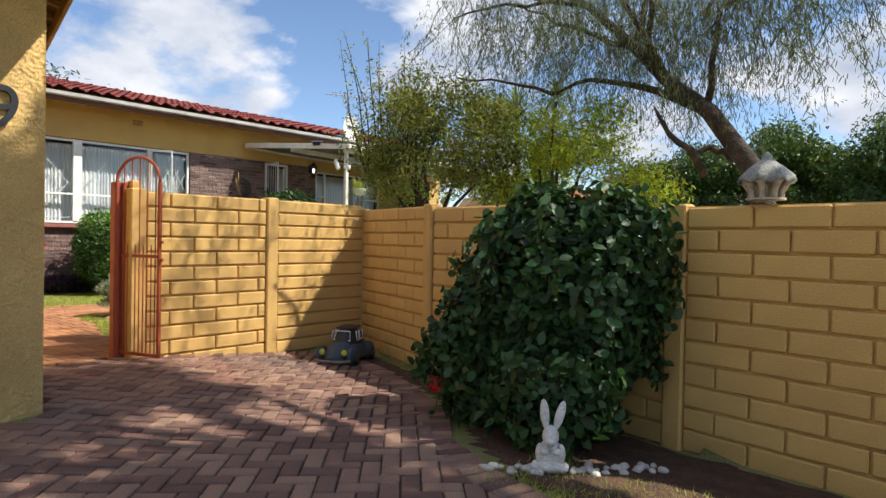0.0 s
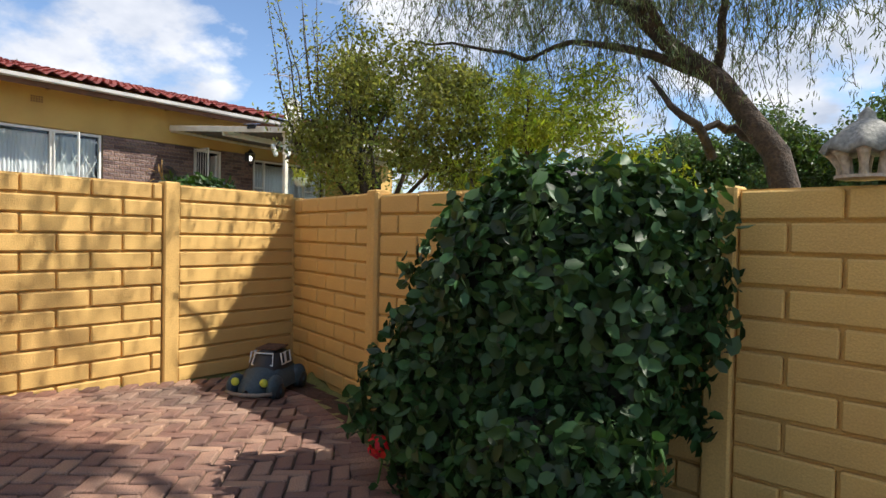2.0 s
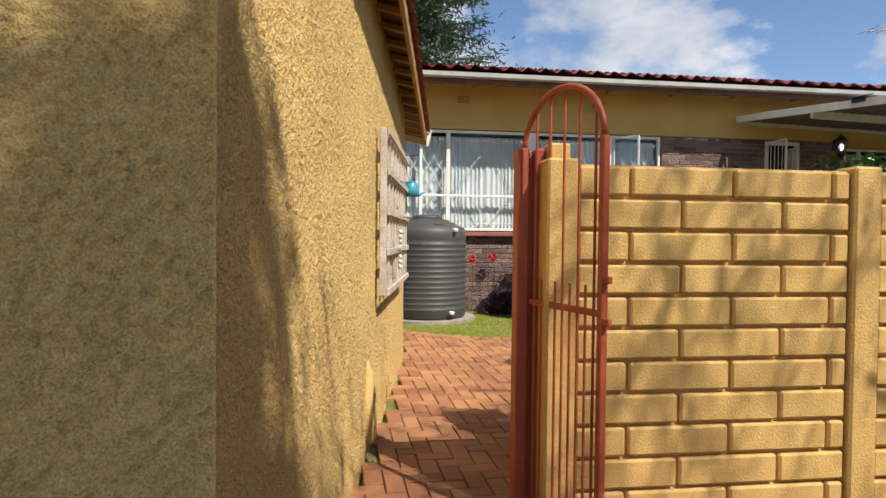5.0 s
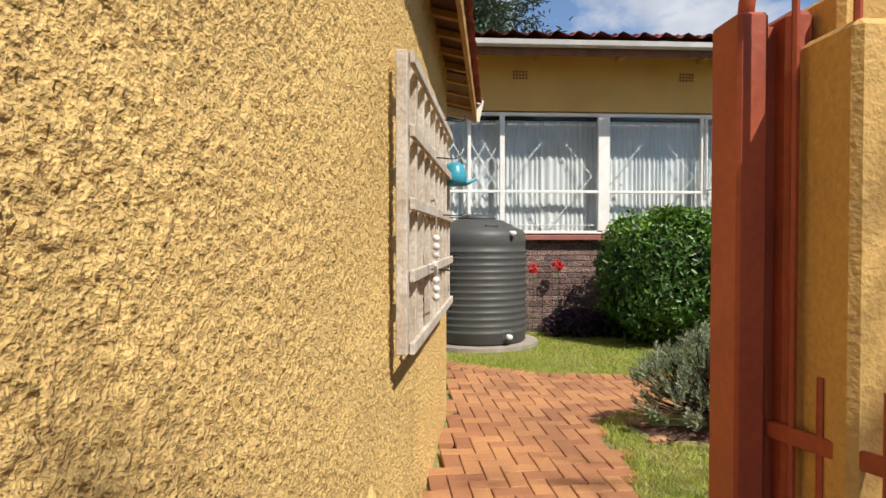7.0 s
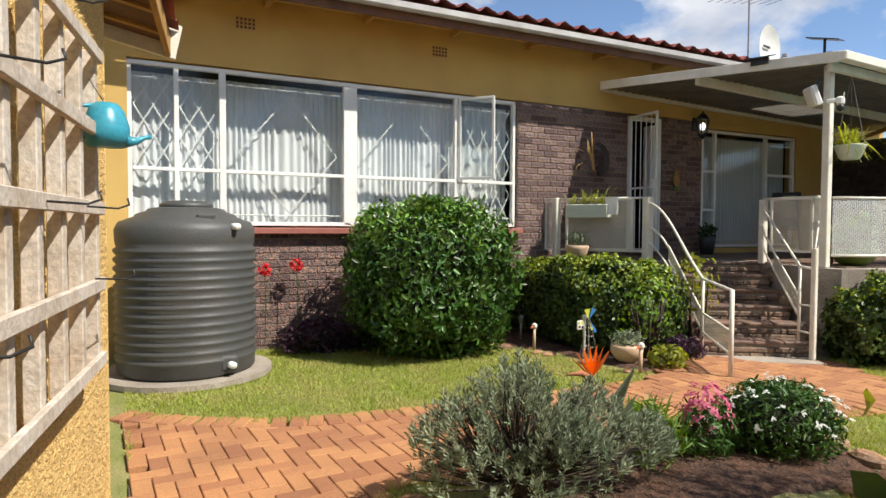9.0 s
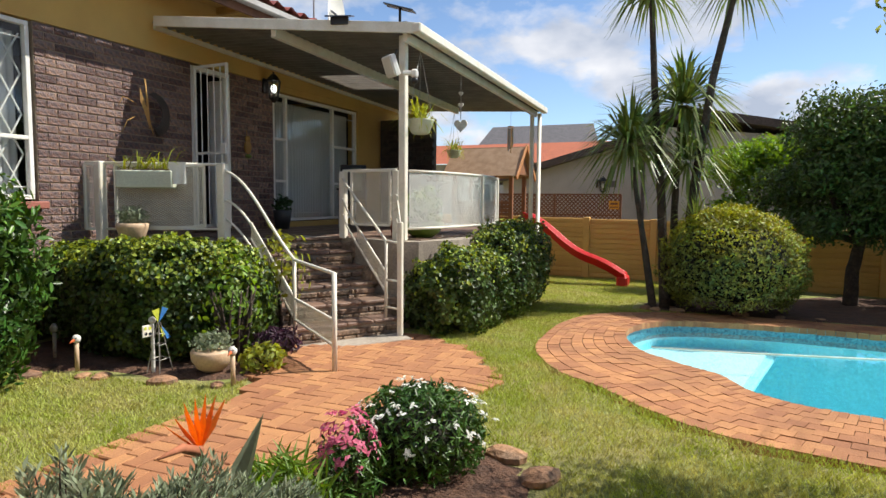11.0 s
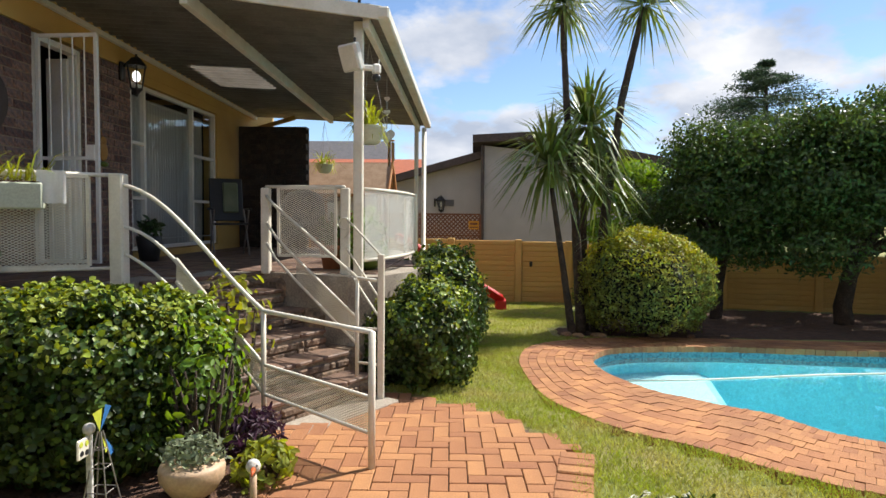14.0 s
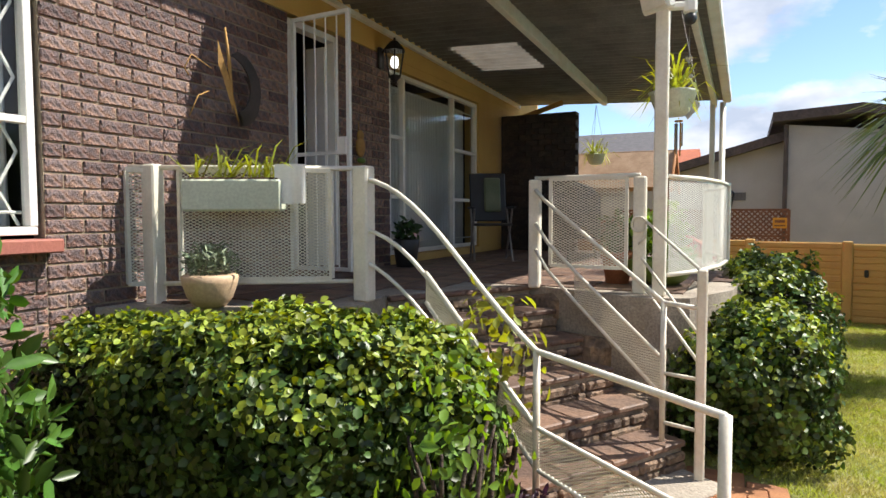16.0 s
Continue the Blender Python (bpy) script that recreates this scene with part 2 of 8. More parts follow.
    def lathe(self, prof, n=24, c=(0, 0, 0)):
        """A turned shape from (radius, height) pairs about the upright through c."""
        vs, fs = [], []
        for r, z in prof:
            for k in range(n):
                a = 2 * math.pi * k / n
                vs.append((c[0] + r * math.cos(a), c[1] + r * math.sin(a), c[2] + z))
        for i in range(len(prof) - 1):
            for k in range(n):
                a, b = i * n + k, i * n + (k + 1) % n
                fs.append((a, b, b + n, a + n))
        fs += [tuple(range(n))[::-1], tuple(range((len(prof) - 1) * n, len(prof) * n))]
        return self.add(vs, fs)

    def prism(self, outline, z0, z1):
        """An upright prism over a plan outline; z0, z1 numbers or functions of x, y."""
        f0 = z0 if callable(z0) else (lambda x, y: z0)
        f1 = z1 if callable(z1) else (lambda x, y: z1)
        n = len(outline)
        area = sum(outline[i][0] * outline[(i + 1) % n][1] - outline[(i + 1) % n][0] * outline[i][1] for i in range(n))
        if area < 0:
            outline = outline[::-1]
        v = [(x, y, f0(x, y)) for x, y in outline] + [(x, y, f1(x, y)) for x, y in outline]
        f = [tuple(range(n))[::-1], tuple(range(n, 2 * n))] + [(i, (i + 1) % n, n + (i + 1) % n, n + i) for i in range(n)]
        return self.add(v, f)

    def ball(self, c, r, n=12, squash=(1, 1, 1)):
        prof = [(max(1e-4, r * math.sin(math.pi * i / n)), -r * math.cos(math.pi * i / n)) for i in range(n + 1)]
        g = Geo().lathe(prof, n * 2)
        v = np.vstack(g.v) * np.array(squash) + np.array(c)
        return self.add(v, g.f)

    def mesh(self, name, material, smooth=False):
        me = bpy.data.meshes.new(name)
        v = np.vstack(self.v) if self.v else np.zeros((0, 3))
        me.from_pydata(v.tolist(), [], self.f)
        me.materials.append(material)
        if smooth:
            me.polygons.foreach_set("use_smooth", [True] * len(me.polygons))
        me.update()
        return me

    def thing(self, name, material, label, category, smooth=False, kind="", group="", at=None):
        ob = new(name, self.mesh(name, material, smooth))
        if at is not None:
            ob.matrix_world = at
        return tagged(ob, label, category, group, kind)


def base(name, label, category, at=None, group="", kind=""):
    """The Empty at the base of a thing with parts."""
    ob = new(name)
    ob.empty_display_size = 0.1
    if at is not None:
        ob.matrix_basis = at
    return tagged(ob, label, category, group, kind)


def part(name, geo, material, parent, label="", smooth=False, at=None):
    """One mesh under a thing or a part, in its parent's axes."""
    ob = new(name, geo.mesh(name, material, smooth) if isinstance(geo, Geo) else geo)
    ob.parent = parent
    if at is not None:
        ob.matrix_basis = at
    return tagged(ob, label) if label else ob


def leaves(points, normals, size, material, name, jitter=0.7, aspect=0.55, droop=0.0, fold=0.25, seed=1):
    """A mesh of many small leaves: each two triangles folded along its rib, at points, facing about along normals."""
    r = np.random.default_rng(seed)
    p, n = np.asarray(points, float), np.asarray(normals, float)
    k = len(p)
    n = n + r.normal(0, jitter, (k, 3))
    n /= np.linalg.norm(n, axis=1)[:, None] + 1e-9
    a = r.normal(0, 1, (k, 3)); a[:, 2] -= droop
    a -= (a * n).sum(1)[:, None] * n
    a /= np.linalg.norm(a, axis=1)[:, None] + 1e-9
    b = np.cross(n, a)
    s = (np.asarray(size) * r.uniform(0.6, 1.3, k))[:, None] if np.ndim(size) == 0 else np.asarray(size)[:, None]
    w = s * aspect / 2
    curl = n * s * -0.10
    v = np.stack([p, p + a * s * 0.3 + b * w * 0.85 + n * w * fold, p + a * s * 0.68 + b * w * 0.8 + n * w * fold + curl * 0.4, p + a * s + curl, p + a * s * 0.68 - b * w * 0.8 + n * w * fold + curl * 0.4,
                  p + a * s * 0.3 - b * w * 0.85 + n * w * fold], 1).reshape(-1, 3)
    me = bpy.data.meshes.new(name)
    i = np.arange(k) * 6
    tri = np.stack([i, i + 1, i + 2, i, i + 2, i + 3, i, i + 3, i + 4, i, i + 4, i + 5], 1).reshape(-1)
    me.vertices.add(len(v)); me.vertices.foreach_set("co", v.ravel())
    me.loops.add(len(tri)); me.loops.foreach_set("vertex_index", tri.astype(np.int32))
    me.polygons.add(k * 4)
    me.polygons.foreach_set("loop_start", (np.arange(k * 4) * 3).astype(np.int32))
    me.materials.append(material)
    me.update(calc_edges=True)
    return me


def blob_points(c, r, count, seed, square=2.0, rough=0.1, freq=2.2, depth=0.12, low=-1.0):
    """Points and normals in the outer skin of an uneven rounded mass (square: 2 round, higher boxier)."""
    q = np.random.default_rng(seed)
    d = q.normal(0, 1, (count, 3)); d /= np.linalg.norm(d, axis=1)[:, None]
    d[:, 2] = np.where(d[:, 2] < low, -d[:, 2], d[:, 2])
    k = (np.abs(d) ** square).sum(1) ** (-1 / square)
    nz = np.array([noise.noise(Vector((x * freq + seed * 3.1, y * freq, z * freq))) for x, y, z in d])
    nz2 = np.array([noise.noise(Vector((x * freq * 3 + seed, y * freq * 3, z * freq * 3))) for x, y, z in d])
    rad = k * (1 + rough * nz + rough * 0.5 * nz2) * (1 - np.abs(q.normal(0, depth, count)))
    p = d * rad[:, None] * np.array(r) + np.array(c)
    n = d * (np.abs(d) ** (square - 2))  / np.array(r)
    n /= np.linalg.norm(n, axis=1)[:, None]
    return p, n


# ---- the ground ----
def smooth(a, b, x):
    t = min(1, max(0, (x - a) / (b - a)))
    return t * t * (3 - 2 * t)


def garage_y(x):
    """The garage's side wall on the plan."""
    return 1.45 - 0.1497 * (x + 5.0)


def court_z(x, y):
    return 0.04 + 0.10 * smooth(-3.0, -6.5, x) - 0.10 * max(0, y - 2.9)


def garden_z(x, y):
    return 0.14 - 0.035 * max(0, min(y, 17.5) - 8.0)


def fence_y(x):
    return 5.72 - 0.315 * (x + 6.5) if x < -4.72 else 5.16 - 0.145 * (x + 4.72)


def ground_z(x, y):
    if x > -6.55 and y < fence_y(x) + 0.1:
        return court_z(x, y)
    if y > min(5.05, fence_y(x)) or x > -6.55:
        return garden_z(x, y)
    return court_z(-6.5, min(y, 2.9)) + (garden_z(x, y) - court_z(-6.5, min(y, 2.9))) * smooth(-6.55, -7.6, x)
def sheet(name, outline, zf, material, label, category, lift=0.0, step=0.25, kind="structure", thick=0.03):
    """A slab that lies on the ground over a plan outline."""
    g = Geo()
    g.prism(outline, lambda x, y: zf(x, y) + lift - thick, lambda x, y: zf(x, y) + lift)
    return g.thing(name, material, label, category, kind=kind)


def inside(x, y, poly, boxes={}):
    k = (len(poly), poly[0], poly[-1])
    if k not in boxes:
        boxes[k] = (min(p[0] for p in poly), max(p[0] for p in poly), min(p[1] for p in poly), max(p[1] for p in poly))
    b = boxes[k]
    if x < b[0] or x > b[1] or y < b[2] or y > b[3]:
        return False
    c = False
    j = len(poly) - 1
    for i in range(len(poly)):
        if (poly[i][1] > y) != (poly[j][1] > y) and x < (poly[j][0] - poly[i][0]) * (y - poly[i][1]) / (poly[j][1] - poly[i][1]) + poly[i][0]:
            c = not c
        j = i
    return c


def inside_many(x, y, poly):
    c = np.zeros(len(x), bool)
    j = len(poly) - 1
    for i in range(len(poly)):
        (xi, yi), (xj, yj) = poly[i], poly[j]
        if yi != yj:
            c ^= ((yi > y) != (yj > y)) & (x < (xj - xi) * (y - yi) / (yj - yi) + xi)
        j = i
    return c


def spline(ctrl, per=10):
    """A closed smooth line through control points."""
    out, n = [], len(ctrl)
    for i in range(n):
        p0, p1, p2, p3 = (np.array(ctrl[(i + k) % n]) for k in (-1, 0, 1, 2))
        for s in range(per):
            t = s / per
            out.append(tuple(0.5 * (2 * p1 + (p2 - p0) * t + (2 * p0 - 5 * p1 + 4 * p2 - p3) * t * t + (3 * p1 - p0 - 3 * p2 + p3) * t ** 3)))
    return out


POOL_CTRL = [(-9.2, 11.0), (-9.18, 10.3), (-8.95, 9.6), (-8.55, 9.12), (-8.22, 8.82), (-8.0, 8.38), (-7.7, 8.12), (-7.15, 7.98), (-6.1, 7.88), (-4.6, 7.85),
             (-3.2, 8.7), (-2.5, 9.6), (-2.5, 10.9), (-3.2, 11.7), (-4.6, 11.9), (-6.0, 12.0), (-7.2, 12.1), (-7.9, 12.05), (-8.5, 11.95), (-8.95, 11.65)]
COPE_CTRL = [(-10.02, 11.0), (-10.0, 9.85), (-9.88, 9.1), (-9.5, 8.35), (-9.0, 7.9), (-8.65, 7.55), (-8.15, 7.22), (-7.3, 7.06), (-6.0, 7.0), (-4.6, 7.0),
             (-2.6, 7.4), (-1.5, 9.2), (-1.5, 11.0), (-2.6, 12.5), (-4.6, 12.7), (-6.0, 12.75), (-7.2, 12.8), (-8.1, 12.8), (-9.0, 12.6), (-9.75, 12.0)]
POOL, COPE = spline(POOL_CTRL), spline(COPE_CTRL)
PATH_A = [(-6.6, garage_y(-6.6) + 0.02), (-10.25, garage_y(-10.25) + 0.02), (-11.6, 2.35), (-12.35, 2.25), (-12.0, 2.65), (-11.72, 3.1), (-11.55, 3.6), (-11.45, 4.4),
          (-11.38, 5.4), (-11.35, 6.4), (-11.62, 6.9), (-11.95, 7.35), (-12.1, 7.8), (-11.42, 9.35), (-11.05, 9.25), (-10.75, 8.95), (-10.45, 8.75), (-10.05, 8.2), (-9.88, 7.8), (-10.0, 7.2),
          (-10.12, 6.4), (-10.12, 5.4), (-10.15, 4.4), (-10.3, 3.6), (-10.05, 3.3), (-9.3, 3.28), (-8.3, 3.05), (-7.2, 2.85), (-6.6, 2.75)]
COURT = [(-6.6, 1.72), (-6.6, 2.8), (-6.42, 2.85), (-6.42, 4.9), (-5.3, 4.78), (-4.2, 4.3), (-3.35, 3.75), (-2.85, 3.2), (-2.2, 2.85), (-1.2, 2.6), (2.5, 2.4), (2.5, -4.0), (-4.95, -4.0), (-4.98, 1.45)]


def build_ground():
    xs = sorted(set(list(np.arange(-17, 3.01, 0.2).round(3)) + [-400, -150, -60, -30, 10, 30, 60, 150, 400]))
    ys = sorted(set(list(np.arange(-4, 19.01, 0.2).round(3)) + [-400, -150, -60, -20, 30, 60, 150, 400]))
    v = [(x, y, ground_z(x, y) + 0.012 * noise.noise(Vector((x * 1.3, y * 1.3, 0))) - (0.05 if (inside(x, y, COURT) or inside(x, y, PATH_A)) else 0)
          - (0.16 if inside(x, y, COPE) else 0)) for y in ys for x in xs]
    f, w = [], len(xs)
    mid = [(p[0] * 0.5 + q[0] * 0.5, p[1] * 0.5 + q[1] * 0.5) for p, q in zip(POOL, COPE)]
    for j in range(len(ys) - 1):
        for i in range(w - 1):
            q = [(xs[i], ys[j]), (xs[i + 1], ys[j]), (xs[i + 1], ys[j + 1]), (xs[i], ys[j + 1])]
            if any(inside(*c, mid) for c in q):
                continue
            f.append((j * w + i, j * w + i + 1, (j + 1) * w + i + 1, (j + 1) * w + i))
    Geo().add(v, f).thing("ground", M_LAWN, "garden ground of short dry-green lawn sloping gently away", "ground", smooth=True, kind="structure")


build_ground()


# ---- pool ----
COPE_Z = 0.03
M_WATER = glass_mat("pool_water", (0.84, 0.98, 1.0), 0.0)
M_POOL = mat("pale_blue_pool_plaster", (0.36, 0.86, 0.93), (0.32, 0.83, 0.92), 0.7, 1.0, 0.5, 0.002, 30)
M_SHELF = mat("light_blue_pool_step", (0.55, 0.86, 0.90), (0.5, 0.82, 0.88), 0.7, 2.0, 0.5, 0.002, 30)
M_WLINE = mat("blue_mosaic_waterline_tile", (0.05, 0.15, 0.22), (0.12, 0.32, 0.38), 0.3, 30, 0.8, 0.001, 60, fine=0.4)


def build_pool():
    th = base("swimming_pool", "kidney-shaped swimming pool with clear light blue water", "pool", pose(-6, 10, COPE_Z))
    th_inv = pose(6, -10, -COPE_Z)
    def local(p):
        return tuple(th_inv @ Vector(p))
    n = len(POOL)
    g = Geo()
    rings = [(0.0, -0.20), (0.0, -1.2), (0.25, -1.45)]
    cx, cy = -5.8, 10.3
    vs = []
    for ins, z in rings:
        for x, y in POOL:
            d = Vector((cx - x, cy - y)).normalized() * ins
            vs.append(local((x + d.x, y + d.y, z)))
    fs = [(r * n + i, r * n + (i + 1) % n, (r + 1) * n + (i + 1) % n, (r + 1) * n + i) for r in range(2) for i in range(n)]
    fs.append(tuple(range(2 * n, 3 * n)))
    part("pool_shell", g.add(vs, fs), M_POOL, th)
    g = Geo()
    vs = [local((x, y, garden_z(x, y) if z > 0 else z)) for z in (0.02, -0.20) for x, y in POOL]
    part("waterline_tiles", g.add(vs, [(i, (i + 1) % n, n + (i + 1) % n, n + i) for i in range(n)]), M_WLINE, th, "band of dark blue mosaic tiles")
    shelf = [p for p in POOL if p[0] < -8.2 + (p[1] - 8.85) * 0.2]
    shelf = sorted(shelf, key=lambda p: math.atan2(p[1] - 10.6, p[0] + 8.2))
    part("shallow_step", Geo().prism([local((*p, 0))[:2] for p in shelf], -0.48, -0.36), M_SHELF, th, "pale blue shallow step at the rounded end")
    part("step_edge", Geo().bar(local((-8.2, 8.95, -0.385)), local((-7.58, 12.0, -0.385)), 0.16, 0.07, 0.02), M_POOL, th)
    water = Geo()
    vs = [local((x, y, -0.10)) for x, y in POOL]
    w = part("water", water.add(vs, [tuple(range(n))]), M_WATER, th, "still clear blue water")
    w.visible_shadow = False
    # coping courses that follow the rim
    rows = 8
    g, sand = Geo(), Geo()
    def at(u, v):
        i = u * n
        a, b = int(i) % n, (int(i) + 1) % n
        k = i - int(i)
        p = np.array(POOL[a]) * (1 - k) + np.array(POOL[b]) * k
        q = np.array(COPE[a]) * (1 - k) + np.array(COPE[b]) * k
        return p * (1 - v) + q * v
    length = sum(math.dist(POOL[i], COPE[(i + 1) % n]) * 0 + math.dist(COPE[i], COPE[(i + 1) % n]) for i in range(n))
    for r in range(rows):
        v0, v1 = r / rows, (r + 1) / rows
        cnt = int(length / (0.115 if r == 0 else 0.225))
        for k in range(cnt):
            u0, u1 = (k + (r % 2) * 0.5) / cnt, (k + 1 + (r % 2) * 0.5) / cnt
            e = 0.0035 / length * 1.0
            hv = 0.03 / rows
            z = COPE_Z + 0.0
            c = [at((u0 + e) % 1, v0 + hv), at((u1 - e) % 1, v0 + hv), at((u1 - e) % 1, v1 - hv), at((u0 + e) % 1, v1 - hv)]
            if r == 0:
                c[0], c[1] = at((u0 + e) % 1, -0.03), at((u1 - e) % 1, -0.03)
            o = (-6, 10, COPE_Z)
            jit = rng.uniform(-0.004, 0.004)
            vs = [(p[0] - o[0], p[1] - o[1], garden_z(p[0], p[1]) + dz + jit - o[2]) for dz in (-0.06, 0.012) for p in c]
            g.add(vs, [(0, 1, 2, 3), (4, 7, 6, 5), (0, 4, 5, 1), (1, 5, 6, 2), (2, 6, 7, 3), (3, 7, 4, 0)])
    tagged(part("coping_bricks", g, M_PATH_I, th, "orange brick coping laid in curved courses"), kind="stuff")
    vs = [(x + 6, y - 10, garden_z(x, y) - 0.004 - COPE_Z) for x, y in POOL + COPE]
    part("coping_bed", sand.add(vs, [(i, n + i, n + (i + 1) % n, (i + 1) % n) for i in range(n)]), M_SAND, th)
    hose = [(-4.3 + 1.1 * math.cos(a), 10.5 + 0.8 * math.sin(a), -0.095) for a in np.linspace(1.6, 5.6, 30)]
    Geo().tube([(-8.9, 10.6, -0.09), (-8.0, 10.75, -0.095), (-6.5, 11.1, -0.095), (-5.2, 11.3, -0.095), *hose], 0.012, 6).thing(
        "pool_hose", M_CREAM, "thin pale cleaner hose floating on the pool water", "hose", smooth=True)


build_pool()


# ---- walls, fences, house ----
def fence_run(name, label, p0, p1, bays, top, rows, bottom, post_w=0.15, thick=0.05, relief=0.033, brick_len=0.47, face=1, posts=None, slat=False, mesh_cache={}):
    """A precast fence from p0 to p1: posts with panels between, rows of raised bricks or slats; face: the side that has relief."""
    a, b = Vector((*p0, 0)), Vector((*p1, 0))
    d = (b - a).normalized()
    nrm = Vector((-d.y, d.x, 0)) * face
    ang = math.degrees(math.atan2(d.y, d.x))
    th = base(name, label, "wall", pose(a.x, a.y, 0, 0, 0, ang), kind="structure")
    L = (b - a).length
    edges = [0.0] + list(bays) + [L] if bays else [0.0, L]
    for k in range(len(edges) - 1):
        x0, x1 = edges[k] + post_w / 2, edges[k + 1] - post_w / 2
        t = top[k] if hasattr(top, "__len__") else top
        bt = bottom[k] if hasattr(bottom, "__len__") else bottom
        part("panel", Geo().box(((x0 + x1) / 2, 0, (t + bt - 0.3) / 2), (x1 - x0 + 0.02, thick, t - bt + 0.3)), M_FENCE, th)
        h = (t - bt) / rows
        for r in range(rows):
            z = bt + (r + 0.5) * h
            if slat is True or (slat and slat[k]):
                spans = [(x0, x1)]
            else:
                off = (r % 2) * brick_len / 2
                cuts = [x0] + [c for c in np.arange(x0 - off, x1, brick_len) if x0 + 0.04 < c < x1 - 0.04] + [x1]
                spans = list(zip(cuts[:-1], cuts[1:]))
            for s0, s1 in spans:
                w = round(s1 - s0 - 0.016, 3)
                key = (w, round(h, 4), relief)
                if key not in mesh_cache:
                    mesh_cache[key] = Geo().box((0, 0, 0), (w, relief * 2, h - 0.018), 0.010).mesh("brick", M_FENCE)
                part("slat" if len(spans) == 1 else "brick", mesh_cache[key], None, th,
                     at=pose((s0 + s1) / 2, face * thick / 2, z + rng.uniform(-0.001, 0.001), 0, rng.uniform(-0.25, 0.25), 0))
    for k, e in enumerate(edges):
        if posts and not posts[k]:
            continue
        t = (top[min(k, len(edges) - 2)] if hasattr(top, "__len__") else top) + 0.02
        bt = bottom[min(k, len(edges) - 2)] if hasattr(bottom, "__len__") else bottom
        part("post", Geo().box((e, face * 0.01, (t + bt - 0.3) / 2), (post_w, 0.15, t - bt + 0.3), 0.012), M_FENCE, th)
    return th


fence_run("fence_west", "ochre-painted precast fence of raised brick panels and posts", (-6.5, 2.68), (-6.5, 5.72), [1.55], 1.82, 12, -0.02, face=-1, posts=[1, 1, 0], brick_len=0.52, slat=(False, True))
fence_run("fence_corner", "ochre-painted precast fence of raised brick panels and posts", (-6.5, 5.72), (-4.72, 5.16), [], [1.76], 12, -0.08, face=-1, brick_len=0.42)
fence_run("fence_north", "ochre-painted precast fence of raised brick panels and posts", (-4.72, 5.16), (2.6, 4.10), [1.45, 2.95, 4.55, 6.0], [1.74, 1.68, 1.67, 1.68, 1.68], 11, -0.14, face=-1,
          brick_len=0.48, posts=[1, 1, 1, 1, 1, 1])


